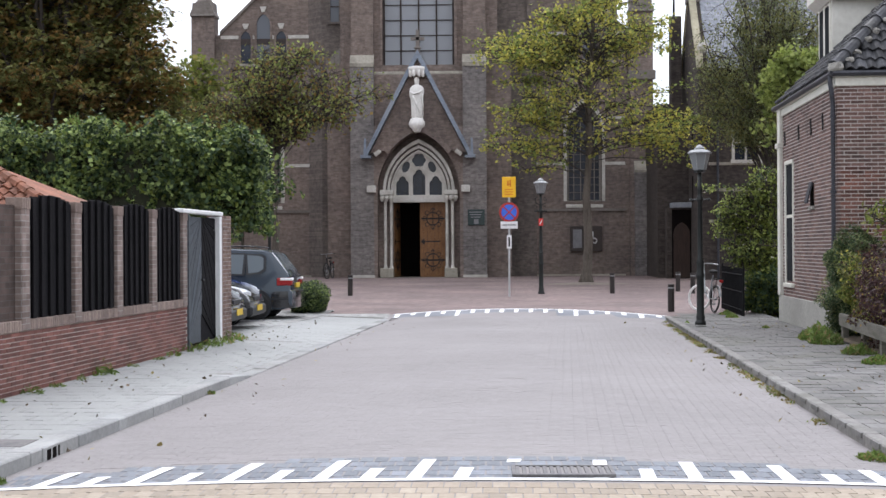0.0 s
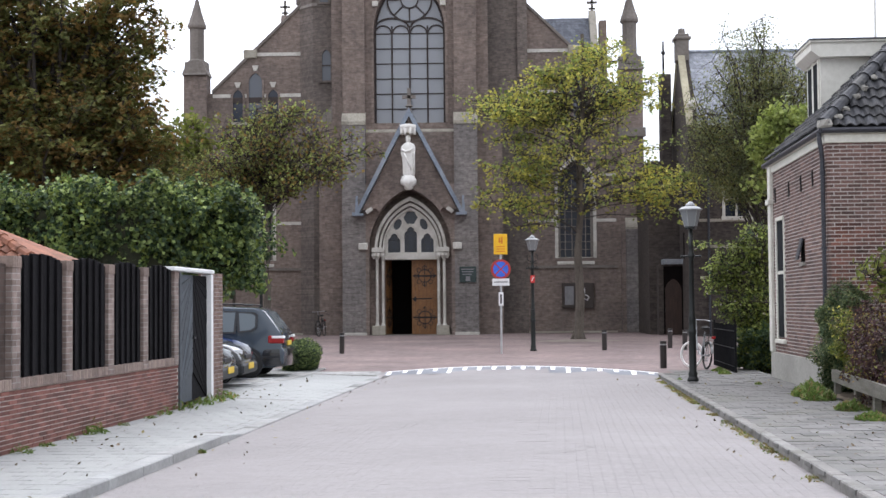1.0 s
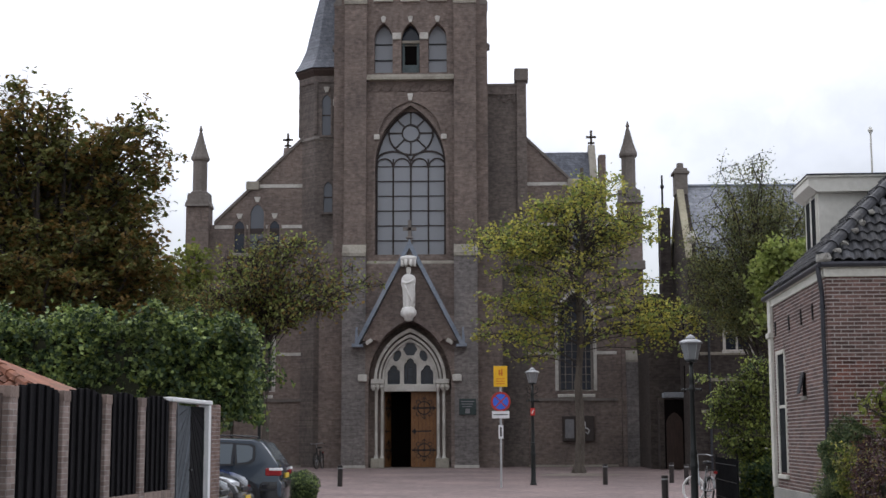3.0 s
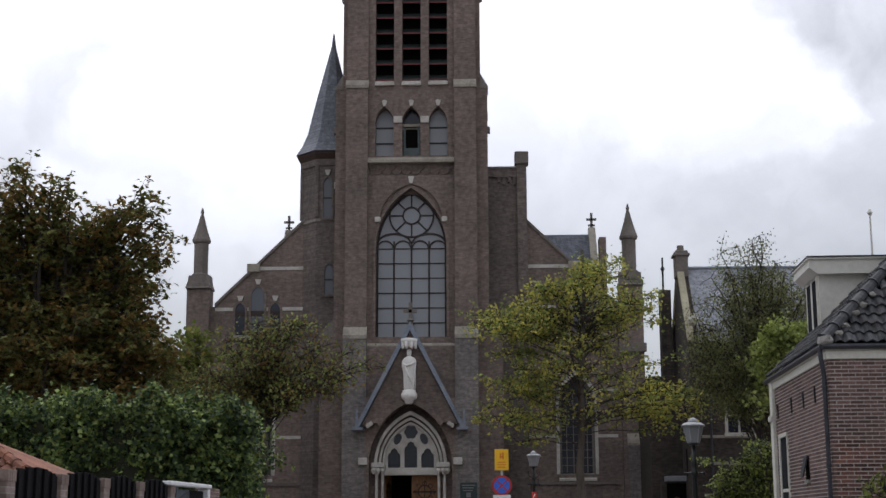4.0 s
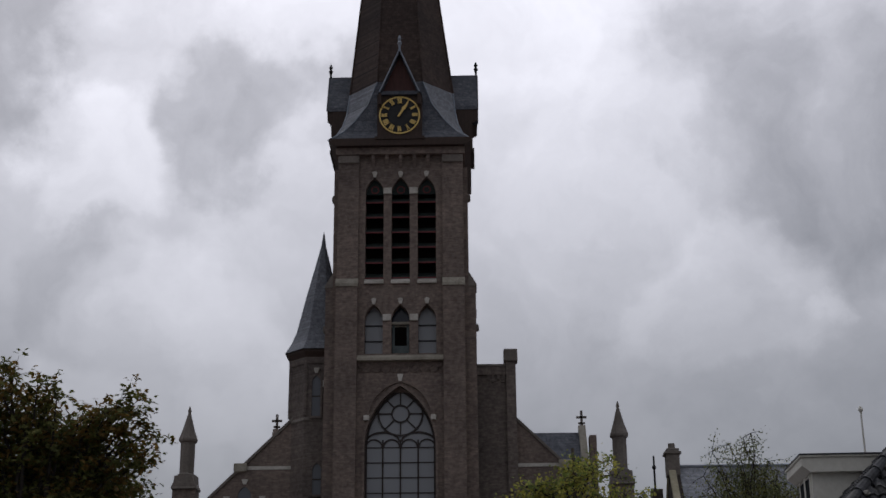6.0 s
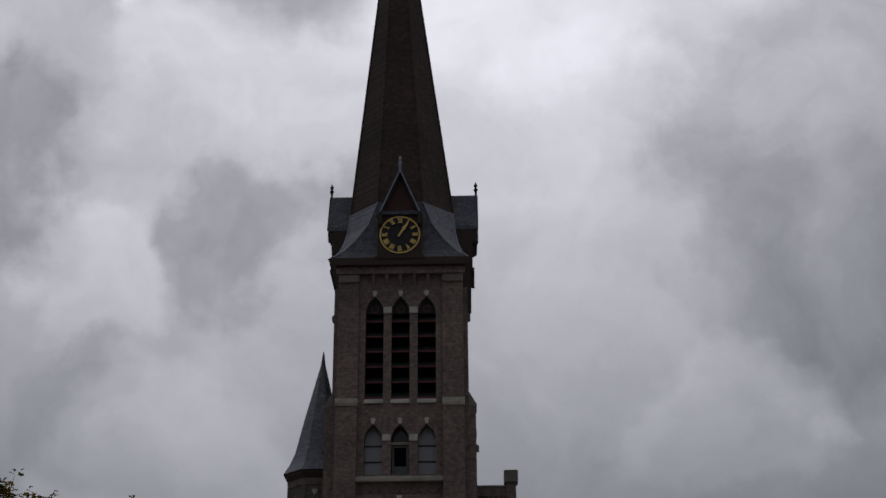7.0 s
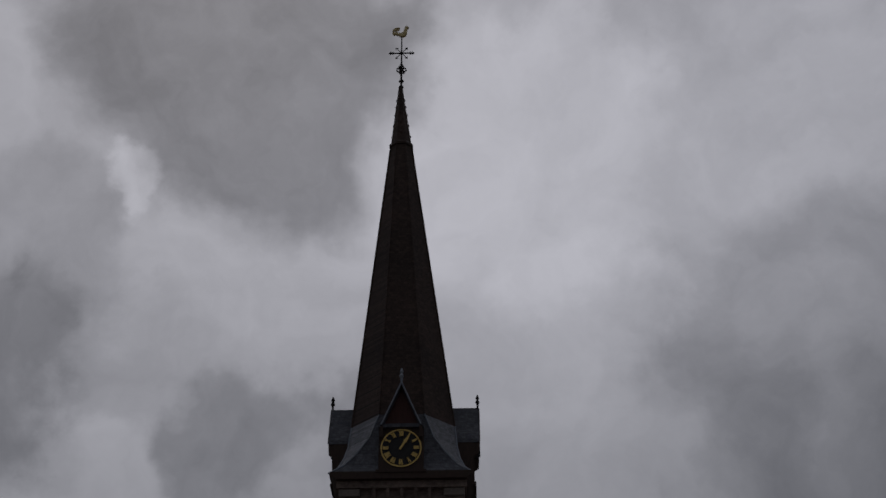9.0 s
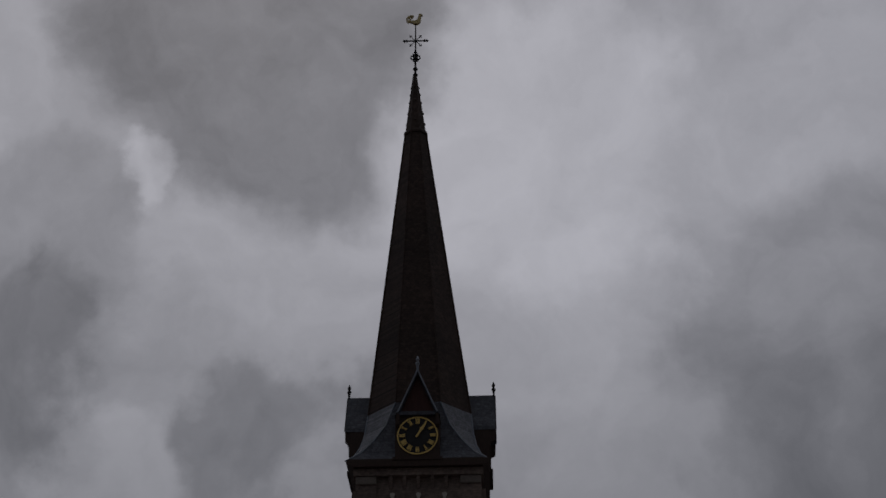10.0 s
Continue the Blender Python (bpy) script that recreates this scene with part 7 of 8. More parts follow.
# white bay lines and the pale edging along the square
for y in (25.15, 27.05, 28.95):
    bm = mesh()
    box(bm, -9.5, wall_x(y) - 0.45, y - 0.05, y + 0.05, 0.082, 0.0925)
    tagged(new("bay_line", finish(bm, "bay_line", PAINT)), "worn white parking bay line", "road marking", "bay lines", "structure")
bm = mesh()
box(bm, -12, -3.7, 32.6, 32.75, 0.0, 0.135, 0.01)
tagged(new("kerb_car_park", finish(bm, "kerb_car_park", KERB)), "pale concrete edging of the car park", "kerb", kind="structure")

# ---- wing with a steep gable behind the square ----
# wing brick darkened in colour for the shade of trees and church
SHADED_BRICK = brickwork("shaded_brick", (0.05, 0.042, 0.038), (0.08, 0.067, 0.06), (0.07, 0.062, 0.058))
wing = thing("church_wing", "brick church wing, toned dark for shade, with steep slate roof and coped gable", "building", at=(12, 59, 0.28))
GX, Y0, YA, Y1, ZE, ZR = 8.3, 56.7, 59.2, 61.7, 8.75, 12.15
part("gable_wall", prism(mesh(), [(Y0, 0.1), (Y0, ZE), (YA, ZR), (Y1, ZE), (Y1, 0.1)], GX, GX + 0.4, "x"), SHADED_BRICK, wing)
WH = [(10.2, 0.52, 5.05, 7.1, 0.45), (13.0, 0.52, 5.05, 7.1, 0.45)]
part("front_wall", pierced(mesh(), GX + 0.4, 21.0, 0.1, ZE, Y0, Y0 + 0.4, WH), SHADED_BRICK, wing)
for q in WH:
    bm = mesh()
    arch_band(bm, q[0], q[3], q[1] - 0.06, q[4] - 0.06, q[1] + 0.06, q[4] + 0.1, Y0 - 0.02, Y0 + 0.2, foot=q[2])
    for z in (5.75, 6.45, 7.1):
        box(bm, q[0] - q[1], q[0] + q[1], Y0 + 0.05, Y0 + 0.15, z - 0.035, z + 0.035)
    box(bm, q[0] - 0.04, q[0] + 0.04, Y0 + 0.05, Y0 + 0.15, q[2], q[3] + q[4] * 0.8)
    box(bm, q[0] - q[1] - 0.1, q[0] + q[1] + 0.1, Y0 - 0.08, Y0 + 0.1, q[2] - 0.15, q[2])
    w = part("wing_window", bm, STONE, wing)
    part("pane", arch_plate(mesh(), q[0], q[2], q[3], q[1], q[4], Y0 + 0.16, Y0 + 0.18), PANE_DARK, w)
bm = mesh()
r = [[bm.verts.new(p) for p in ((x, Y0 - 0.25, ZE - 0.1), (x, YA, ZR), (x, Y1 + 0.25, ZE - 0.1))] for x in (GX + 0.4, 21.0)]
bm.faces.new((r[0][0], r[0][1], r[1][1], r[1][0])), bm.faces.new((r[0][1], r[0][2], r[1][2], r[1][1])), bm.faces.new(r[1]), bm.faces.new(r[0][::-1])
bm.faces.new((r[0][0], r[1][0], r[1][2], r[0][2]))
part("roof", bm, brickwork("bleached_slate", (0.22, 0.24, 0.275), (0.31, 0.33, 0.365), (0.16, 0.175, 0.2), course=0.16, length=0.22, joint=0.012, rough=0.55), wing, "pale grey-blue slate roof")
bm = mesh()
tube(bm, [(GX + 0.4, YA, ZR + 0.03), (21, YA, ZR + 0.03)], 0.07, 0.07, 6)
part("ridge", bm, LEAD, wing)
LICHEN = material("lichened_stone", (0.34, 0.31, 0.22), (0.5, 0.46, 0.34), 0.9, fine=10, coarse=1.2, stain=(0.22, 0.2, 0.15))
bm = mesh()
for ya in (Y0, Y1):
    prism(bm, [(ya, ZE + 0.02), (ya, ZE + 0.28), (YA, ZR + 0.3), (YA, ZR + 0.02)], GX - 0.06, GX + 0.22, "x")
part("coping", bm, LICHEN, wing, "lichen-yellow stone gable coping")
bm = mesh()
lathe(bm, GX + 0.2, Y0 - 0.05, [(0.1, 9.35), (0.2, 9.45), (0.24, 9.6), (0.15, 9.78), (0.07, 9.85)], 8)
part("kneeler_knob", bm, STONE, wing)
bm = mesh()
box(bm, GX - 0.12, GX + 0.42, YA - 0.35, YA + 0.35, ZR - 0.4, ZR + 0.75, 0.03)
box(bm, GX - 0.2, GX + 0.5, YA - 0.42, YA + 0.42, ZR + 0.5, ZR + 0.62, 0.02)
lathe(bm, GX + 0.15, YA, [(0.16, ZR + 0.75), (0.14, ZR + 1.0)], 10)
part("chimney", bm, STONE_DARK, wing)
part("rear_chimney", box(mesh(), 7.7, 8.15, 60.4, 61.2, 0.1, 11.45, 0.02), SHADED_BRICK, wing)
bm = mesh()
tube(bm, [(7.85, 60.6, 11.4), (7.85, 60.6, 12.9)], 0.05, 0.04, 8)
lathe(bm, 7.85, 60.6, [(0.05, 12.3), (0.1, 12.4), (0.05, 12.5)], 8)
part("stack_pipe", bm, IRON, wing)
# added block for the shaded strip between aisle and wing
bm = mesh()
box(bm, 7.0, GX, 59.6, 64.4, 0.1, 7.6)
part("link_wall", bm, SHADED_BRICK, wing)
pd = part("porch", box(mesh(), 7.3, GX + 0.06, 58.9, 59.6, 0.1, 3.2), SHADED_BRICK, wing)
PALE_SLAB = material("pale_lead_slab", (0.24, 0.26, 0.29), (0.36, 0.38, 0.42), 0.6, 0.1, fine=12, coarse=2)
part("porch_lintel", box(mesh(), 7.5, GX + 0.1, 58.72, 59.6, 3.2, 3.42, 0.02), PALE_SLAB, pd, "pale lead-covered slab over the side door")
# black sheet on the porch for the shade of its recess
part("porch_shade_plate", box(mesh(), 7.5, GX, 58.86, 58.9, 0.3, 3.12), SHADE_BLACK, pd)
part("porch_door", arch_plate(mesh(), 7.9, 0.3, 2.1, 0.34, 0.5, 58.84, 58.86), WOOD_DARK, pd)
bm = mesh()
tube(bm, [(GX + 0.75, Y0 - 0.1, ZE - 0.1), (GX + 0.75, Y0 - 0.1, 0.3)], 0.05, 0.05, 8)
part("downpipe", bm, ZINC, wing)
for z in (2.6, 3.85, 4.9):
    part("stone_band", box(mesh(), GX + 0.4, 21, Y0 - 0.03, Y0 + 0.05, z - 0.06, z + 0.06), STONE_WORN, wing)
for z in (3.4, 5.6):
    part("slit", box(mesh(), GX - 0.015, GX + 0.1, 58.2, 58.45, z, z + 1.1), SHADE_BLACK, wing)

# ---- boards on the church wall ----
BOARD = material("notice_board_brown", (0.03, 0.022, 0.02), (0.055, 0.042, 0.038), 0.5, fine=20, coarse=2)
PAPER = material("grey_paper", (0.16, 0.16, 0.17), (0.24, 0.24, 0.25), 0.6, fine=20, coarse=3, bump=0)
GREEN_PLATE = material("dark_green_plate", (0.02, 0.035, 0.035), (0.04, 0.06, 0.06), 0.4, fine=20, coarse=2)
nb = thing("notice_board", "dark brown church notice board with grey sheets", "notice board", at=(4.3, 64.4, 1.4))
local("frame", box(mesh(), -0.72, 0.72, -0.06, 0.09, 0.0, 1.15, 0.02), BOARD, nb)
local("sheet", box(mesh(), -0.6, -0.2, -0.07, -0.06, 0.15, 1.0), PAPER, nb)
bm = mesh()
tube(bm, [(0.22, -0.07, 0.98), (0.3, -0.07, 0.85), (0.3, -0.07, 0.6), (0.42, -0.07, 0.58), (0.5, -0.07, 0.5), (0.42, -0.07, 0.35), (0.3, -0.07, 0.42), (0.24, -0.07, 0.28)], 0.025, 0.025, 6)
local("emblem", bm, WHITE, nb)
pl = thing("wall_plaque", "dark green plaque with pale lettering on the tower wall", "plaque", at=(-0.69, 61.95, 2.58))
local("plate", box(mesh(), -0.37, 0.37, -0.03, 0.05, 0.0, 0.7, 0.01), GREEN_PLATE, pl)
for i in range(3):
    local("line", box(mesh(), -0.3 + 0.03 * i, 0.28 - 0.05 * i, -0.036, -0.03, 0.56 - i * 0.11, 0.6 - i * 0.11), PAPER, pl)
local("crest", box(mesh(), -0.1, 0.1, -0.036, -0.03, 0.06, 0.27), PAPER, pl)


# ---- street furniture ----
LAMPGLASS = glazing("lamp_glass", (0.2, 0.212, 0.218), 0.22)
LAMPTOP = material("lamp_cap", (0.22, 0.23, 0.235), (0.33, 0.34, 0.345), 0.5, 0.2, fine=15, coarse=3, bump=0.05)
POST = material("dark_green_post", (0.004, 0.006, 0.006), (0.010, 0.013, 0.012), 0.45, 0.0, fine=30, coarse=4, bump=0.08)
BOLL = material("brown_black_bollard", (0.016, 0.013, 0.012), (0.034, 0.027, 0.025), 0.5, fine=30, coarse=4, bump=0.1)


def street_lamp(x, y, z, h):
    t = thing("street_lamp", "dark green street lamp with a tapered lantern", "street lamp", "street lamps", at=(x, y, z))
    bm = mesh()
    lathe(bm, 0, 0, [(0.105, 0), (0.105, 0.05), (0.085, 0.08), (0.078, 0.1), (0.088, 0.14), (0.07, 0.19), (0.068, 0.86), (0.08, 0.9), (0.08, 0.93), (0.066, 0.97), (0.066, 1.12), (0.076, 1.15), (0.054, 1.22), (0.045, h - 1.05), (0.065, h - 1.02), (0.065, h - 0.97), (0.045, h - 0.93), (0.045, h - 0.85), (0.06, h - 0.82), (0.04, h - 0.76), (0.035, h - 0.5)], 16)
    local("pole", bm, POST, t, smooth=True)
    bm = mesh()
    tube(bm, [(-0.17, 0, h - 1.0), (0.17, 0, h - 1.0)], 0.015)
    for s in (-1, 1):
        lathe(bm, s * 0.17, 0, [(0.012, h - 1.03), (0.028, h - 1.0), (0.012, h - 0.97)], 8)
    local("ladder_bar", bm, POST, t)
    bm = mesh()
    lathe(bm, 0, 0, [(0.1, h - 0.5), (0.11, h - 0.47), (0.1, h - 0.45)], 6)
    local("lantern_base", bm, POST, t)
    bm = mesh()
    loft(bm, [ring(0, 0, h - 0.45, 0.11, 6), ring(0, 0, h - 0.145, 0.19, 6)])
    local("glass", bm, LAMPGLASS, t, "frosted lantern glass")
    bm = mesh()
    for k in range(6):
        a = 2 * math.pi * k / 6
        tube(bm, [(0.112 * math.cos(a), 0.112 * math.sin(a), h - 0.45), (0.19 * math.cos(a), 0.19 * math.sin(a), h - 0.13)], 0.008, 0.008, 4)
    local("lantern_ribs", bm, LAMPTOP, t)
    bm = mesh()
    lathe(bm, 0, 0, [(0.22, h - 0.15), (0.222, h - 0.13), (0.15, h - 0.085), (0.095, h - 0.075), (0.095, h - 0.05), (0.06, h - 0.015), (0.015, h + 0.015)], 12)
    local("cap", bm, LAMPTOP, t)
    return t


street_lamp(3.84, 26.1, 0.12, 3.31)
lamp2 = street_lamp(1.49, 42.9, 0.155, 3.52)
bm = mesh()
for s in (-1, 1):
    tube(bm, [(s * 0.045, 0, 2.72), (s * 0.15, 0, 2.78), (s * 0.17, 0, 2.9), (s * 0.1, 0, 2.96), (s * 0.07, 0, 2.88), (s * 0.12, 0, 2.85)], 0.014, 0.01, 6)
    tube(bm, [(s * 0.045, 0, 2.5), (s * 0.13, 0, 2.56), (s * 0.14, 0, 2.66), (s * 0.07, 0, 2.68)], 0.013, 0.01, 6)
local("scroll_bracket", bm, POST, lamp2, "curled iron brackets under the lantern")
bm = mesh()
for z in (0.95, 1.25):
    lathe(bm, 0, 0, [(0.055, z - 0.03), (0.075, z), (0.055, z + 0.03)], 12)
local("collar", bm, POST, lamp2)
RED = material("red_sticker", (0.5, 0.03, 0.03), (0.62, 0.06, 0.05), 0.5, fine=20, coarse=4, bump=0)
bm = mesh()
box(bm, -0.07, 0.07, -0.07, -0.055, 2.08, 2.3)
local("red_plate", bm, RED, lamp2, "small red and white plate")
bm = mesh()
tube(bm, [(-0.03, -0.074, 2.13), (0.03, -0.074, 2.25)], 0.012, 0.012, 4)
local("plate_mark", bm, WHITE, lamp2)


def bollard():
    t = thing("bollard", "dark brown bollard with a pale ring near its top", "bollard", "bollards round the square")
    bm = mesh()
    lathe(bm, 0, 0, [(0.075, 0), (0.075, 0.6), (0.07, 0.615), (0.005, 0.62)], 14)
    local("shaft", bm, BOLL, t)
    bm = mesh()
    lathe(bm, 0, 0, [(0.077, 0.52), (0.077, 0.55)], 14)
    local("ring", bm, LAMPTOP, t)
    return t


first = bollard()
first.matrix_basis = pose(4.01, 31.7, 0.11)
for x, y in ((3.66, 43.0), (5.83, 44.4), (6.05, 42.7), (-4.27, 42.1)):
    copy_thing(first, pose(x, y, square_z(y), random.uniform(-1, 1), random.uniform(-1, 1), 0))

SIGN_Y = material("yellow_sign", (0.75, 0.42, 0.01), (0.85, 0.5, 0.02), 0.4, fine=20, coarse=3, bump=0)
ORANGE = material("orange_print", (0.6, 0.17, 0.01), (0.7, 0.22, 0.02), 0.45, fine=20, coarse=3, bump=0)
SIGN_B = material("blue_sign", (0.035, 0.11, 0.58), (0.05, 0.15, 0.66), 0.4, fine=20, coarse=3, bump=0)
SIGN_R = material("red_sign", (0.36, 0.03, 0.028), (0.45, 0.045, 0.04), 0.4, fine=20, coarse=3, bump=0)
GALV = material("galvanised_steel", (0.4, 0.41, 0.42), (0.55, 0.56, 0.57), 0.45, 0.6, fine=30, coarse=4, bump=0.05)
sg = thing("traffic_sign", "grey sign pole with a yellow plate and a blue no-stopping sign", "traffic sign", at=(0.5, 41.0, square_z(41)))
bm = mesh()
tube(bm, [(0, 0, 0), (0, 0, 3.5)], 0.03, 0.03, 12)
local("pole", bm, GALV, sg)
yp = local("yellow_plate", box(mesh(), -0.2, 0.2, -0.06, -0.04, 2.89, 3.49, 0.006), SIGN_Y, sg)
bm = mesh()
box(bm, -0.05, -0.01, -0.066, -0.06, 3.22, 3.38), box(bm, 0.02, 0.06, -0.066, -0.06, 3.2, 3.4), box(bm, -0.06, 0.07, -0.066, -0.06, 3.26, 3.29)
local("pictogram", bm, ORANGE, yp)
for z in (2.98, 3.05, 3.12):
    local("text_bar", box(mesh(), -0.12, 0.12, -0.066, -0.06, z - 0.012, z + 0.012), ORANGE, yp)


def disc(r, y, z, n=32, t=0.012):
    bm = mesh()
    lathe(bm, 0, 0, [(r, 0), (r, t)], n)
    bm.transform(Matrix.Translation((0, y, z)) @ Matrix.Rotation(radians(90), 4, "X"))
    return bm


rd = local("red_disc", disc(0.29, -0.045, 2.46), SIGN_R, sg, "round red-bordered blue sign with a red cross")
local("blue_field", disc(0.225, -0.058, 2.46, t=0.004), SIGN_B, rd)
bm = mesh()
for s in (-1, 1):
    prism(bm, [(-0.16 * s - 0.012 * s, 2.3 + 0.012), (-0.16 * s + 0.012 * s, 2.3 - 0.012), (0.16 * s + 0.012 * s, 2.62 - 0.012), (0.16 * s - 0.012 * s, 2.62 + 0.012)], -0.068 - 0.002 * s, -0.064)
local("cross", bm, SIGN_R, rd)
wp = local("white_plate", box(mesh(), -0.25, 0.25, -0.06, -0.045, 1.98, 2.19, 0.005), WHITE, sg)
local("arrow_line", box(mesh(), -0.2, 0.2, -0.064, -0.06, 2.075, 2.1), IRON, wp)
np_ = local("narrow_plate", box(mesh(), -0.07, 0.07, -0.06, -0.045, 1.4, 1.79, 0.005), WHITE, sg)
local("text_bar", box(mesh(), -0.022, 0.022, -0.064, -0.06, 1.46, 1.73), IRON, np_)

post = thing("sign_post", "thin dark green post behind the clipped hedge", "post", at=(-6.6, 41.5, square_z(41.5)))
local("shaft", lathe(mesh(), 0, 0, [(0.07, 0), (0.07, 0.5), (0.05, 0.55), (0.045, 3.2), (0.005, 3.25)], 12), POST, post)

# ---- iron fence by the shrub ----
RAILING = material("black_railing_paint", (0.004, 0.004, 0.005), (0.012, 0.012, 0.013), 0.6, 0.0, fine=40, coarse=4, bump=0.1, spec=0.08)
fence = thing("iron_fence", "low black iron garden fence with pointed bars", "fence", at=(5.42, 33.3, 0.11))
fy, n = 3.86, 40
for k in range(n + 1):
    y = -fy * k / n
    bm = mesh()
    big = k in (0, n)
    tube(bm, [(0.052 * y, y, 0), (0.052 * y, y, 0.93), (0.052 * y, y, 1.0 if not big else 1.06)], 0.03 if big else 0.014, 0.02 if big else 0.005, 6)
    local("bar", bm, RAILING, fence)
for z in (0.12, 0.5, 0.86):
    bm = mesh()
    tube(bm, [(0, 0, z), (-0.052 * fy, -fy, z)], 0.016, 0.016, 4)
    local("rail", bm, RAILING, fence)

# ---- planter rail before the house ----
OLDWOOD = material("weathered_timber", (0.085, 0.08, 0.066), (0.17, 0.16, 0.135), 0.9, fine=12, coarse=2, stretch=(1, 1, 6), stain=(0.07, 0.07, 0.045))
planter = thing("planter_rail", "weathered timber rail on short posts under the bushes", "planter", at=(5.0, 20, 0.12))
ends = [((5.36, 21.95), (5.1, 19.6)), ((5.1, 19.6), (4.80, 16.4))]
for (xa, ya), (xb, yb) in ends:
    bm = mesh()
    loft(bm, [[(xa, ya, 0.34), (xa + 0.07, ya, 0.34), (xa + 0.07, ya, 0.52), (xa, ya, 0.52)], [(xb, yb, 0.34), (xb + 0.07, yb, 0.34), (xb + 0.07, yb, 0.52), (xb, yb, 0.52)]])
    part("rail", bm, OLDWOOD, planter)
for x, y in ((5.37, 21.8), (5.14, 19.75), (5.0, 18.3), (4.86, 16.8)):
    part("post", box(mesh(), x, x + 0.09, y - 0.05, y + 0.05, 0.1, 0.36, 0.006), OLDWOOD, planter)
bm = mesh()
loft(bm, [[(5.45, 23.9, 0.12), (9.5, 23.9, 0.12), (9.5, 23.9, 0.15), (5.5, 23.9, 0.15)], [(4.95, 15.5, 0.12), (9.5, 15.5, 0.12), (9.5, 15.5, 0.15), (5.0, 15.5, 0.15)]])
tagged(new("garden_soil", finish(bm, "garden_soil", SOIL)), "bare soil of the planted front garden", "ground", kind="structure")

# ---- bicycles ----
SILVER = material("silver_paint", (0.26, 0.27, 0.28), (0.38, 0.39, 0.4), 0.3, 0.6, fine=20, coarse=4, bump=0)
RUBBER = material("black_rubber", (0.012, 0.012, 0.012), (0.03, 0.03, 0.03), 0.8, fine=40, coarse=5, bump=0.1)
PALE_RUBBER = material("pale_tyre", (0.66, 0.66, 0.65), (0.78, 0.78, 0.76), 0.7, fine=40, coarse=5, bump=0.05)
LAMP_RED = material("red_lamp_plastic", (0.22, 0.01, 0.012), (0.32, 0.02, 0.02), 0.25, fine=20, coarse=3, bump=0)


def wheel(parent, c, r, tyre, turn=0.0):
    """A spoked wheel in the local y, z plane, turned about the upright axis."""
    m = Matrix.Translation(c) @ Matrix.Rotation(radians(turn), 4, "Z")
    bm = mesh()
    pts = [(0, r * math.cos(a), r * math.sin(a)) for a in [2 * math.pi * i / 28 for i in range(29)]]
    fat = 0.027 if tyre is PALE_RUBBER else 0.022
    tube(bm, pts, fat, fat, 6)
    bm.transform(m)
    w = local("wheel", bm, tyre, parent)
    bm = mesh()
    for i in range(16):
        a = 2 * math.pi * i / 16
        tube(bm, [(0, 0.03 * math.cos(a + 1.3), 0.03 * math.sin(a + 1.3)), (0, (r - 0.015) * math.cos(a), (r - 0.015) * math.sin(a))], 0.0025, 0.0025, 3)
    tube(bm, [(-0.05, 0, 0), (0.05, 0, 0)], 0.02, 0.02, 8)
    bm.transform(m)
    local("spokes", bm, SILVER, w)
    return w


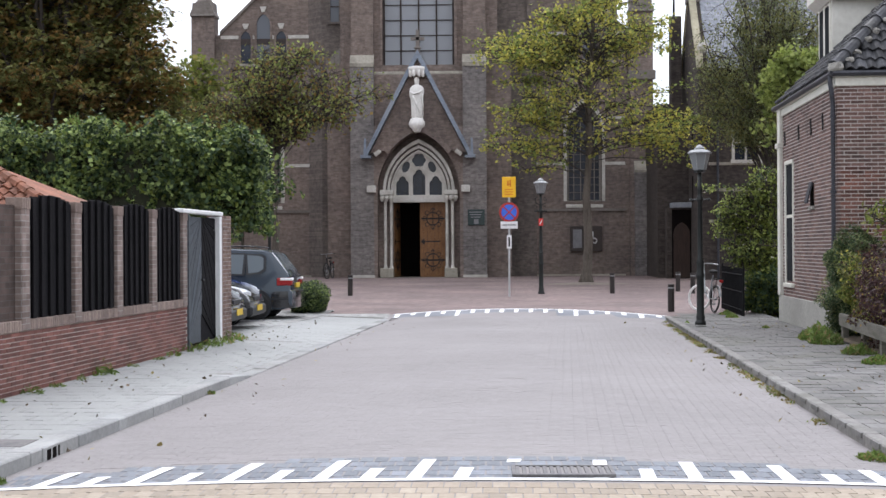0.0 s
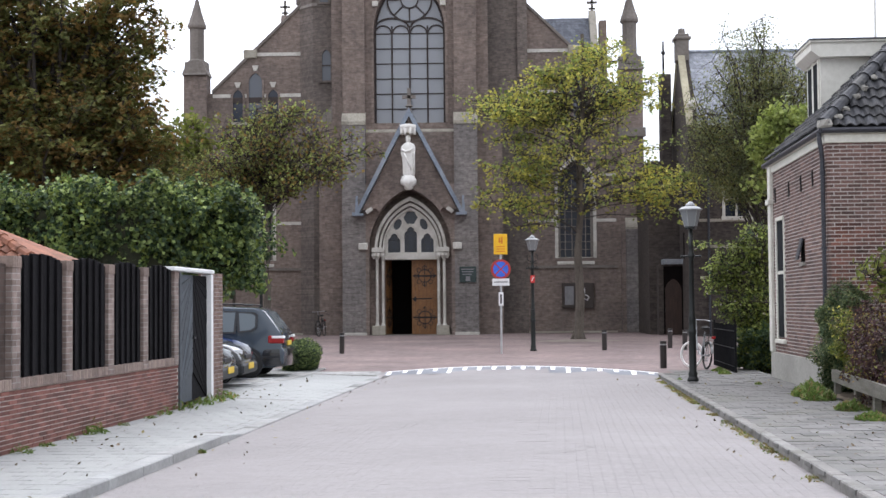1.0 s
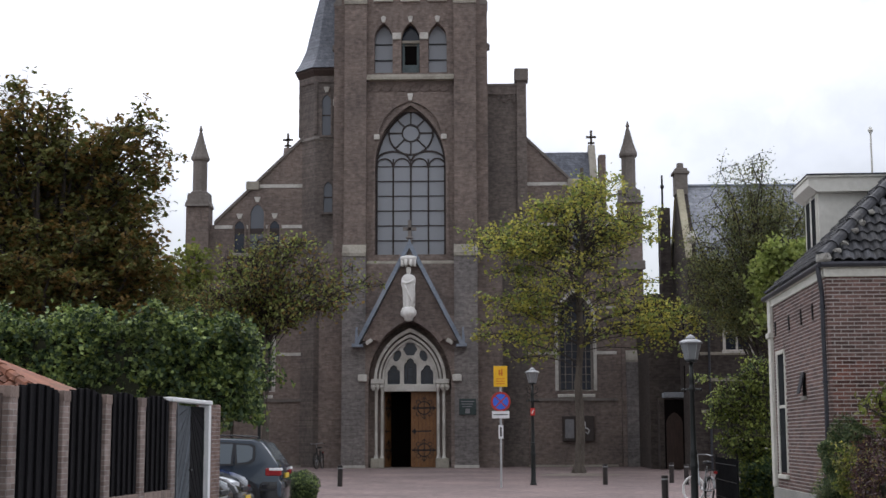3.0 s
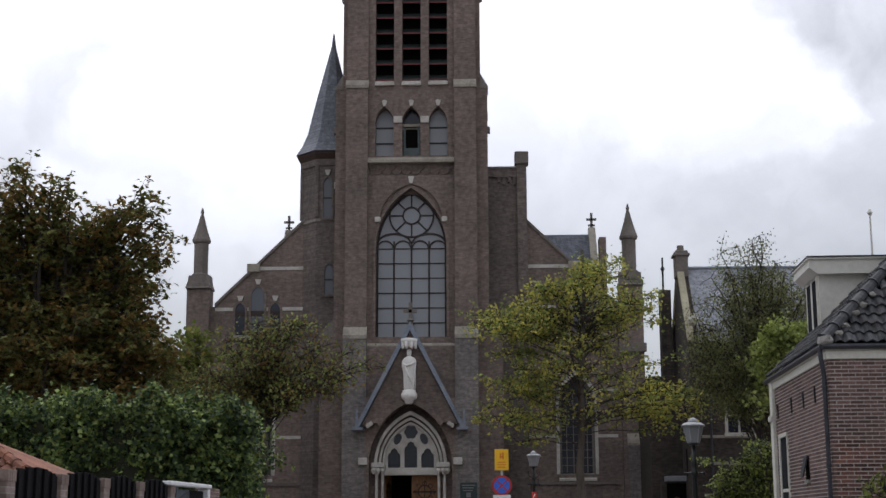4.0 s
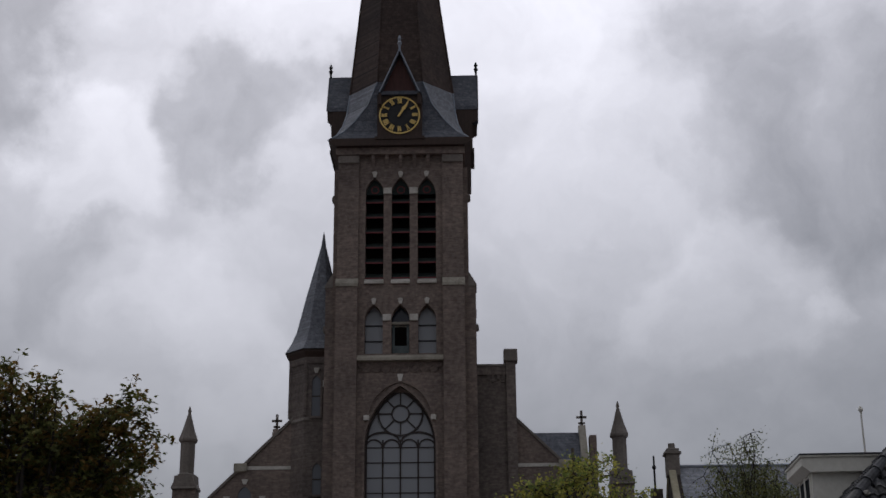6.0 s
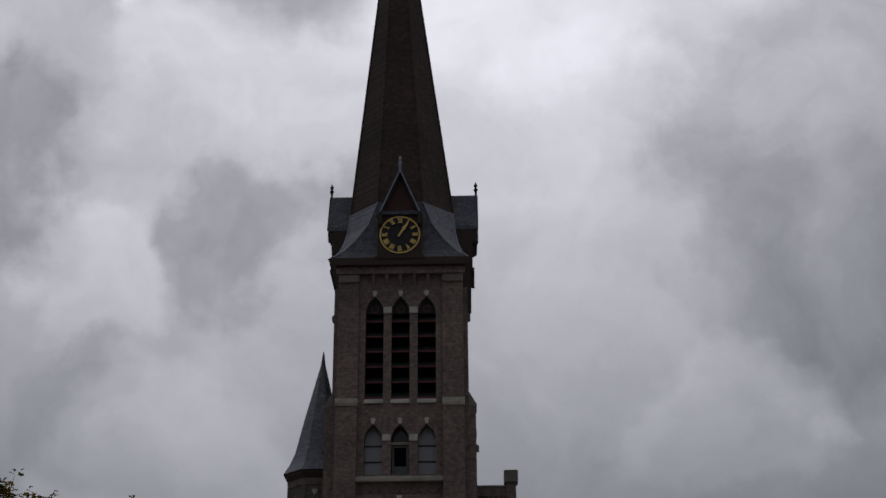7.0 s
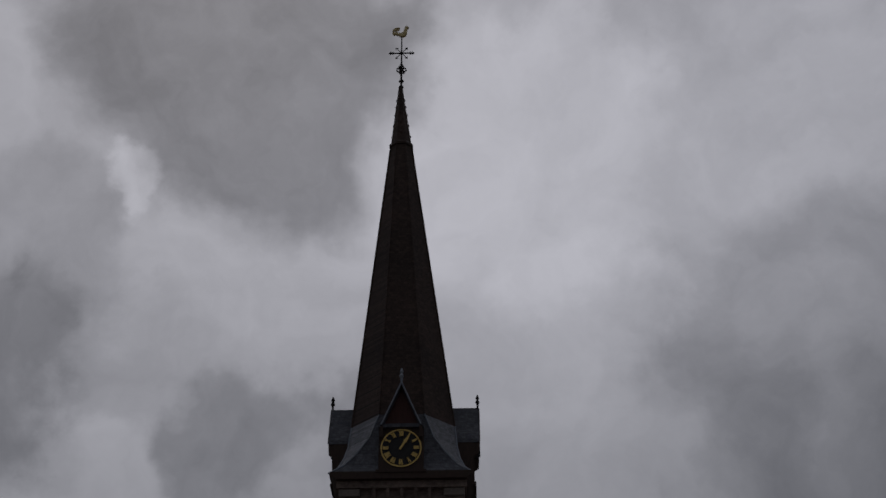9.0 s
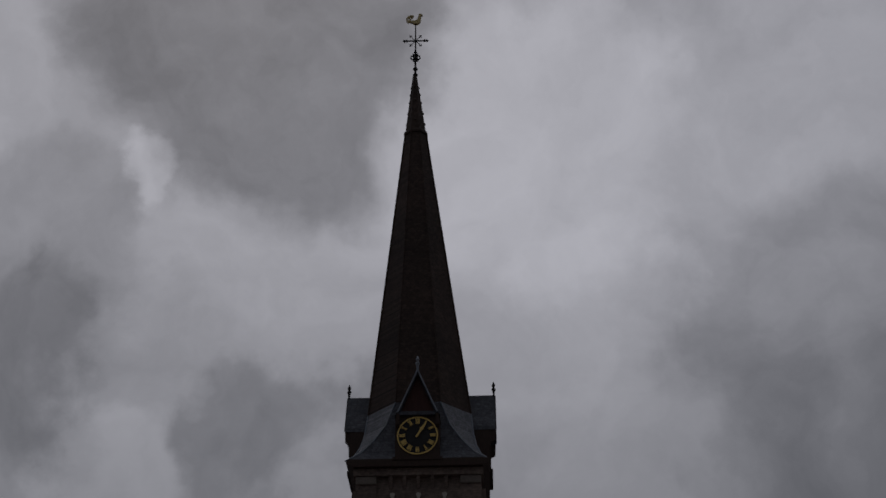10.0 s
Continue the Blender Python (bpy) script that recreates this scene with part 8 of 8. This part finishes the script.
def bicycle(label, at, frame_mat, front_tyre, steer, r=0.33):
    """Step-through city bicycle; local +y is forwards."""
    t = thing("bicycle", label, "bicycle", at=at)
    wheel(t, (0, -0.52, r + 0.02), r, RUBBER)
    wheel(t, (0, 0.55, r + 0.02), r, front_tyre, steer)
    bm = mesh()
    tube(bm, [(0, -0.12, 0.3), (0, -0.26, 0.82)], 0.018)
    tube(bm, [(0, -0.12, 0.3), (0, 0.18, 0.42), (0, 0.36, 0.8)], 0.02)
    tube(bm, [(0, 0.33, 0.72), (0, 0.38, 0.92)], 0.022)
    for s in (-1, 1):
        tube(bm, [(s * 0.05, -0.52, r + 0.02), (s * 0.03, -0.12, 0.3)], 0.011)
        tube(bm, [(s * 0.05, -0.52, r + 0.02), (s * 0.02, -0.24, 0.74)], 0.009)
        tube(bm, [(s * 0.05, 0.55, r + 0.02), (s * 0.03, 0.4, 0.66), (0, 0.36, 0.74)], 0.012)
    local("frame", bm, frame_mat, t)
    bm = mesh()
    lathe(bm, 0, 0, [(0.02, 0), (0.09, 0.02), (0.1, 0.05), (0.06, 0.08), (0.01, 0.09)], 12)
    bm.transform(Matrix.Translation((0, -0.28, 0.86)) @ Matrix.Diagonal((1, 1.4, 1, 1)))
    local("saddle", bm, RUBBER, t)
    m = Matrix.Translation((0, 0.38, 0.92)) @ Matrix.Rotation(radians(steer * 0.8), 4, "Z")
    bm = mesh()
    tube(bm, [(0, 0, 0), (0, 0.02, 0.16)], 0.014)
    tube(bm, [(-0.3, -0.18, 0.15), (-0.26, -0.02, 0.17), (-0.1, 0.05, 0.16), (0.1, 0.05, 0.16), (0.26, -0.02, 0.17), (0.3, -0.18, 0.15)], 0.012)
    bm.transform(m)
    local("handlebar", bm, SILVER, t)
    bm = mesh()
    for s in (-1, 1):
        tube(bm, [(s * 0.295, -0.1, 0.155), (s * 0.305, -0.22, 0.148)], 0.018)
    bm.transform(m)
    local("grips", bm, RUBBER, t)
    bm = mesh()
    for a0, a1, c, mm in ((20, 170, -0.52, 1),):
        pts = [(c + (r + 0.035) * math.cos(radians(a)), r + 0.02 + (r + 0.035) * math.sin(radians(a))) for a in range(a0, a1 + 1, 10)]
        for p, q in zip(pts, pts[1:]):
            vs = [bm.verts.new(v) for v in ((-0.03, *p), (0.03, *p), (0.03, *q), (-0.03, *q))]
            bm.faces.new(vs)
    local("mudguard", bm, frame_mat, t)
    bm = mesh()
    box(bm, -0.08, 0.08, -0.82, -0.3, 0.74, 0.76)
    for s in (-1, 1):
        tube(bm, [(s * 0.07, -0.75, 0.75), (s * 0.05, -0.54, r + 0.03)], 0.006)
    local("carrier", bm, IRON, t)
    local("rear_lamp", box(mesh(), -0.045, 0.045, -0.85, -0.82, 0.67, 0.73, 0.01), LAMP_RED, t)
    bm = mesh()
    tube(bm, [(0.08, -0.12, 0.3), (0.1, -0.02, 0.18)], 0.01)
    tube(bm, [(-0.08, -0.12, 0.3), (-0.1, -0.22, 0.42)], 0.01)
    for s, y, z in ((1, -0.02, 0.18), (-1, -0.22, 0.42)):
        box(bm, min(s * 0.1, s * 0.18), max(s * 0.1, s * 0.18), y - 0.04, y + 0.04, z - 0.012, z + 0.012)
    local("crank", bm, SILVER, t)
    return t


bicycle("silver city bicycle with a pale front tyre leaning by the fence", Matrix.Translation((4.78, 31.6, 0.11)) @ Matrix.Rotation(radians(10), 4, "Z") @ Matrix.Rotation(radians(5), 4, "Y"), SILVER, PALE_RUBBER, 38, 0.28)
bicycle("dark bicycle parked against the church wall", Matrix.Translation((-7.05, 60.9, 0.275)) @ Matrix.Rotation(radians(174), 4, "Z") @ Matrix.Rotation(radians(4), 4, "Y"), IRON, RUBBER, -8)

# ---- parked cars ----
def paint(name, c):
    m = material(name, tuple(v * 0.85 for v in c), c, 0.18, 0.0, fine=60, coarse=1.5, bump=0.0, spec=0.4)
    m.node_tree.nodes["Principled BSDF"].inputs["Coat Weight"].default_value = 0.6
    return m


CAR_BLUE = paint("grey_blue_car_paint", (0.034, 0.05, 0.07))
CAR_DARK = paint("black_car_paint", (0.018, 0.019, 0.022))
CAR_SILVER = paint("silver_car_paint", (0.34, 0.36, 0.38))
CAR_ROYAL = paint("royal_blue_car_paint", (0.03, 0.06, 0.26))
CAR_GLASS = glazing("car_glass", (0.10, 0.122, 0.135), 0.04)
PLASTIC = material("bumper_plastic", (0.012, 0.013, 0.015), (0.025, 0.026, 0.03), 0.55, fine=40, coarse=3, bump=0.05)
PLATE = material("yellow_plate", (0.62, 0.42, 0.03), (0.72, 0.5, 0.05), 0.45, fine=20, coarse=3, bump=0)
HEAD = glazing("headlamp_lens", (0.62, 0.65, 0.68), 0.12)
RIM = material("alloy_rim", (0.25, 0.26, 0.27), (0.38, 0.39, 0.4), 0.35, 0.7, fine=30, coarse=4, bump=0)


def car(label, at, colour, prof, width, belt, windows, wheels, rear, name="car"):
    """A car drawn along x (front at 0 or rear at 0, as the outline says); skin lofted across its width, narrowing above the belt."""
    t = thing(name, label, "car", "cars in the car park", at=at)

    def side(z):
        return 0.24 * max(0.0, z - belt) ** 1.1 + 0.06 * max(0.0, 0.42 - z)
    cx, cz = sum(p[0] for p in prof) / len(prof), sum(p[1] for p in prof) / len(prof)

    def sect(shrink, off, near):
        out = []
        for x, z in prof:
            xx, zz = x + (cx - x) * shrink, z + (cz - z) * shrink
            y = side(zz) + off
            out.append((xx, y if near else width - y, zz))
        return out
    bm = mesh()
    loft(bm, [sect(0.05, 0.0, True), sect(0.015, 0.02, True), sect(0.0, 0.09, True), sect(0.0, 0.09, False), sect(0.015, 0.02, False), sect(0.05, 0.0, False)])
    body = local("body", bm, colour, t, smooth=True)
    body.data.set_sharp_from_angle(angle=radians(32))
    for pts in windows:
        mx_, mz_ = sum(p[0] for p in pts) / len(pts), sum(p[1] for p in pts) / len(pts)
        grown = [(x + (0.05 if x > mx_ else -0.05), z + (0.035 if z > mz_ else -0.035)) for x, z in pts]
        for near in (True, False):
            bm = mesh()
            va = [bm.verts.new((x, side(z) - 0.004 if near else width - side(z) + 0.004, z)) for x, z in grown]
            vb = [bm.verts.new((v.co.x, v.co.y + (0.02 if near else -0.02), v.co.z)) for v in va]
            bm.faces.new(va), bm.faces.new(vb[::-1])
            for i in range(len(va)):
                j = (i + 1) % len(va)
                bm.faces.new((va[i], va[j], vb[j], vb[i]))
            local("window_trim", bm, PLASTIC, body)
            bm = mesh()
            a = [(x, side(z) - 0.009 if near else width - side(z) + 0.009, z) for x, z in pts]
            b = [(x, y + (0.02 if near else -0.02), z) for x, y, z in a]
            va, vb = [bm.verts.new(p) for p in a], [bm.verts.new(p) for p in b]
            bm.faces.new(va), bm.faces.new(vb[::-1])
            for i in range(len(va)):
                j = (i + 1) % len(va)
                bm.faces.new((va[i], va[j], vb[j], vb[i]))
            local("side_window", bm, CAR_GLASS, body)
    for x in wheels:
        for y, s in ((0.0, 1), (width, -1)):
            # flat black disc round the tyre, the wheel well's shade as colour
            bm = mesh()
            lathe(bm, 0, 0, [(0.36, 0), (0.36, 0.02)], 28)
            bm.transform(Matrix.Translation((x, y + (0.008 if s > 0 else 0.012), 0.33)) @ Matrix.Rotation(radians(90), 4, "X"))
            local("wheel_well_shade", bm, PLASTIC, body)
            bm = mesh()
            lathe(bm, 0, 0, [(0.2, -0.1), (0.29, -0.1), (0.315, -0.07), (0.315, 0.07), (0.29, 0.1), (0.2, 0.1)], 28)
            bm.transform(Matrix.Translation((x, y + s * 0.065, 0.315)) @ Matrix.Rotation(radians(90), 4, "X"))
            w = local("wheel", bm, RUBBER, t, smooth=False)
            bm = mesh()
            lathe(bm, 0, 0, [(0.02, -0.085), (0.07, -0.09), (0.19, -0.075), (0.2, -0.1), (0.205, 0.09)], 20)
            bm.transform(Matrix.Translation((x, y + s * 0.065, 0.315)) @ Matrix.Rotation(radians(90 * s), 4, "X"))
            local("rim", bm, RIM, w)
    return t, body, side


# estate seen from its tail
mpv = [(0.0, 0.3), (0.02, 0.58), (-0.04, 0.66), (-0.05, 0.95), (-0.14, 1.1), (-0.42, 1.48), (-0.6, 1.555), (-1.6, 1.6), (-2.6, 1.57), (-2.95, 1.48), (-3.65, 1.02), (-4.3, 0.88), (-4.42, 0.7), (-4.42, 0.35), (-4.2, 0.2), (-0.2, 0.22)]
t, body, side = car("grey-blue estate car parked with its tail to the street", Matrix.Translation((-4.17, 29.25, 0.087)) @ Matrix.Diagonal((1, 1, 0.94, 1)), CAR_BLUE, mpv, 1.74, 0.95,
                    [[(-0.62, 1.13), (-0.62, 1.37), (-0.7, 1.42), (-0.97, 1.44), (-0.93, 1.04), (-0.72, 1.06)],
                     [(-1.07, 1.02), (-1.04, 1.45), (-1.8, 1.47), (-1.9, 1.02)], [(-2.0, 1.02), (-1.95, 1.46), (-2.75, 1.44), (-3.3, 1.02)]], (-0.8, -3.55), True)
W = 1.74
bm = mesh()
loft(bm, [[(-0.155, 0.2, 1.1), (-0.155, W - 0.2, 1.1), (-0.4, W - 0.28, 1.46), (-0.4, 0.28, 1.46)], [(-0.145, 0.2, 1.11), (-0.145, W - 0.2, 1.11), (-0.39, W - 0.28, 1.47), (-0.39, 0.28, 1.47)]])
local("rear_window", bm, CAR_GLASS, body)
for y0, y1 in ((-0.012, 0.24), (W - 0.24, W + 0.012)):
    bm = mesh()
    box(bm, -0.34, -0.02, y0, y1, 0.76, 0.93, 0.02)
    ln = local("tail_lamp", bm, LAMP_RED, t)
    bm = mesh()
    box(bm, -0.27, -0.012, y0 - 0.003, y1 + 0.003, 0.865, 0.927, 0.012)
    local("lamp_strip", bm, WHITE, ln)
bm = mesh()
plan = [(-0.45, -0.01), (-0.14, -0.018), (-0.03, 0.03), (0.04, 0.16), (0.07, 0.4), (0.07, W - 0.4), (0.04, W - 0.16), (-0.03, W - 0.03), (-0.14, W + 0.018), (-0.45, W + 0.01)]
loft(bm, [[(x * k - 0.02 * (1 - k), W / 2 + (y - W / 2) * (0.97 + 0.03 * k), z) for x, y in plan] for k, z in ((0.9, 0.26), (1.0, 0.34), (1.04, 0.46), (1.02, 0.55), (0.92, 0.61), (0.8, 0.63))])
rb = local("rear_bumper", bm, CAR_DARK, t, smooth=True)
rb.data.set_sharp_from_angle(angle=radians(40))
bm = mesh()
loft(bm, [[(x * 1.02, W / 2 + (y - W / 2) * 1.004, z) for x, y in plan] for z in (0.44, 0.48)])
local("bumper_strip", bm, PLASTIC, rb)
local("number_plate", box(mesh(), -0.03, 0.0, 0.62, 1.12, 0.7, 0.81, 0.005), PLATE, t)
for y in (0.25, W - 0.25):
    bm = mesh()
    tube(bm, [(-0.7, y, 1.6), (-1.0, y, 1.64), (-2.3, y, 1.64), (-2.6, y, 1.59)], 0.015)
    local("roof_rail", bm, PLASTIC, t)

# hatchbacks seen from their noses
hatch = [(0.0, 0.28), (0.03, 0.5), (-0.03, 0.62), (-0.2, 0.74), (-0.95, 0.96), (-1.65, 1.38), (-2.0, 1.46), (-2.9, 1.44), (-3.4, 1.3), (-3.7, 0.95), (-3.78, 0.6), (-3.75, 0.3), (-3.5, 0.2), (-0.25, 0.2)]


def hatchback(label, at, colour, plate=True):
    t, body, side = car(label, at, colour, hatch, 1.62, 0.9, [[(-1.25, 1.0), (-1.75, 1.36), (-2.2, 1.39), (-2.2, 1.0)], [(-2.28, 1.0), (-2.28, 1.39), (-2.9, 1.36), (-3.2, 1.02)]], (-0.72, -3.1), False)
    W = 1.62
    bm = mesh()
    loft(bm, [[(-1.0, 0.2, 1.0), (-1.0, W - 0.2, 1.0), (-1.6, W - 0.28, 1.365), (-1.6, 0.28, 1.365)], [(-0.985, 0.2, 1.012), (-0.985, W - 0.2, 1.012), (-1.585, W - 0.28, 1.38), (-1.585, 0.28, 1.38)]])
    local("windscreen", bm, CAR_GLASS, body)
    for y0, y1, s in ((0.0, 0.36, 1), (W - 0.36, W, -1)):
        bm = mesh()
        ya, yb = (y0, y1) if s > 0 else (y1, y0)
        loft(bm, [[(-0.02, yb, 0.55), (-0.02, yb, 0.68), (-0.13, yb, 0.735), (-0.13, yb, 0.55)], [(-0.05, (ya + yb) / 2, 0.55), (-0.06, (ya + yb) / 2, 0.7), (-0.3, (ya + yb) / 2, 0.79), (-0.3, (ya + yb) / 2, 0.56)],
                  [(-0.2, ya - s * 0.008, 0.57), (-0.2, ya + s * 0.002, 0.68), (-0.5, ya + s * 0.006, 0.81), (-0.42, ya - s * 0.008, 0.62)]])
        local("headlamp", bm, HEAD, t, "clear headlamp lens")
    bm = mesh()
    box(bm, -0.16, 0.06, 0.02, W - 0.02, 0.24, 0.44, 0.04)
    fb = local("front_bumper", bm, PLASTIC if colour is not CAR_SILVER else colour, t)
    local("grille", box(mesh(), -0.04, 0.02, 0.5, W - 0.5, 0.5, 0.6, 0.01), PLASTIC, t)
    if plate:
        local("number_plate", box(mesh(), 0.06, 0.075, W / 2 - 0.26, W / 2 + 0.26, 0.33, 0.44, 0.004), PLATE, t)
    for y, s in ((-0.02, -1), (W + 0.02, 1)):
        bm = mesh()
        box(bm, -1.4, -1.2, min(y, y + s * 0.17), max(y, y + s * 0.17), 0.98, 1.1, 0.03)
        local("wing_mirror", bm, colour, t)
    return t


hatchback("black hatchback parked nose to the street", Matrix.Translation((-4.46, 23.5, 0.087)), CAR_DARK)
hatchback("dark hatchback with large clear headlamps in the car park", Matrix.Translation((-4.44, 25.5, 0.087)), CAR_DARK)
hatchback("royal blue hatchback parked behind two dark cars", Matrix.Translation((-4.8, 27.4, 0.087)), CAR_ROYAL)

# ---- weeds, moss, fallen leaves, soil ----
WEED = leafy("weed_green", (0.075, 0.125, 0.026), (0.18, 0.26, 0.066), 0.4)
STRAW = leafy("straw_weed", (0.18, 0.15, 0.06), (0.32, 0.27, 0.12), 0.3)
DEAD = leafy("dead_leaf", (0.06, 0.045, 0.03), (0.17, 0.13, 0.09), 0.1)


def weed(x, y, z, r, h, n, seed, dry=0.15):
    rs = np.random.RandomState(seed)
    a, q = rs.rand(n) * 2 * np.pi, np.sqrt(rs.rand(n)) * r
    p = np.stack([x + q * np.cos(a), y + q * np.sin(a) * 1.3, z - 0.02 + rs.rand(n) ** 1.2 * h * (1.1 - q / r)], 1)
    ob = leaves("weed_tuft", p, 0.05 + h * 0.3, [WEED, STRAW], (rs.rand(n) < dry).astype(int), seed, None, up=0.0, droop=-0.8, broad=0.4)
    return tagged(ob, "tuft of green weeds in a paving joint", "weed", kind="stuff")


rw = random.Random(9)
for i, (yy, r, h) in enumerate(((13.3, 0.09, 0.07), (14.2, 0.12, 0.1), (14.9, 0.08, 0.06), (15.7, 0.08, 0.07), (16.4, 0.17, 0.17), (17.5, 0.07, 0.05), (18.6, 0.08, 0.06), (19.3, 0.12, 0.12), (20.2, 0.2, 0.14), (21.2, 0.2, 0.12), (21.9, 0.22, 0.14), (22.5, 0.24, 0.16), (22.9, 0.2, 0.1))):
    weed(wall_x(yy) + 0.1, yy, 0.12, r, h, int(300 * r), 100 + i)
for i in range(110):
    yy = 12 + 19 * rw.random() ** 0.8
    weed(right_kerb(yy) - 0.05, yy, 0.025, rw.uniform(0.05, 0.13), rw.uniform(0.01, 0.03), 24, 300 + i, 0.72)
for i, (x, y, r, h) in enumerate(((5.25, 23.0, 0.25, 0.2), (5.1, 22.1, 0.32, 0.26), (5.0, 21.3, 0.25, 0.22), (4.95, 19.2, 0.22, 0.16), (4.8, 17.6, 0.22, 0.12), (4.9, 25.4, 0.06, 0.04), (4.95, 29.2, 0.13, 0.1), (5.05, 30.5, 0.15, 0.1), (3.75, 27.2, 0.2, 0.12), (right_kerb(10.3) - 0.08, 10.3, 0.12, 0.06), (left_kerb(9.2) + 0.05, 9.2, 0.08, 0.05), (left_kerb(15.0) + 0.03, 15.0, 0.04, 0.04))):
    weed(x, y, 0.12 if x > 4 or x < -3.9 else 0.03, r, h, int(1700 * r), 180 + i)
rs = np.random.RandomState(77)
pts = []
for _ in range(230):
    y = rs.uniform(9.5, 30)
    side_ = rs.rand()
    if side_ < 0.35:
        x = rs.uniform(wall_x(y) + 0.05, left_kerb(y) - 0.2)
        z = 0.102
    elif side_ < 0.75:
        x = rs.uniform(right_kerb(y) + 0.2, right_kerb(y) + 1.9)
        z = 0.102
    else:
        x = left_kerb(y) + abs(rs.normal(0, 0.35)) if rs.rand() < 0.5 else right_kerb(y) - abs(rs.normal(0, 0.5))
        z = camber(x, y) + 0.01
    pts.append((x, y, z))
lf = leaves("fallen_leaf_litter", pts, 0.05, [DEAD, STRAW], (rs.rand(len(pts)) < 0.25).astype(int), 78, None, up=4.0)
tagged(lf, "scattered dry leaves on the pavements", "leaf litter", kind="stuff")
# bare soil at the foot of the square's tree
bm = mesh()
n = 28
c = bm.verts.new((3.47, 52.0, 0.30))
rg = [bm.verts.new((3.47 + (1.5 + 0.35 * math.sin(3 * a) + rw.uniform(-0.1, 0.1)) * math.cos(a), 51.7 + (1.3 + rw.uniform(-0.1, 0.1)) * math.sin(a), square_z(51.7) + 0.005)) for a in [2 * math.pi * i / n for i in range(n)]]
for i in range(n):
    bm.faces.new((c, rg[i], rg[(i + 1) % n]))
tagged(new("tree_pit", finish(bm, "tree_pit", material("sandy_soil", (0.14, 0.115, 0.095), (0.25, 0.215, 0.185), 0.95, fine=15, coarse=2), True)), "sandy earth round the foot of the tree", "ground", kind="structure")
# street gully in the kerb
gully = thing("gully", "concrete gully box with a barred inlet in the kerb", "drain", at=(left_kerb(10.45) - 0.1, 10.45, 0.0))
local("box", box(mesh(), -0.42, 0.104, -0.24, 0.24, -0.05, 0.104, 0.008), KERB, gully)
# black blocks for the shade in the inlet gaps
for k in range(3):
    local("inlet", box(mesh(), 0.1, 0.107, -0.17 + k * 0.13, -0.08 + k * 0.13, 0.0, 0.08), SHADE_BLACK, gully)
local("lid", box(mesh(), -0.4, -0.08, -0.2, 0.2, 0.1, 0.108), RUST, gully)
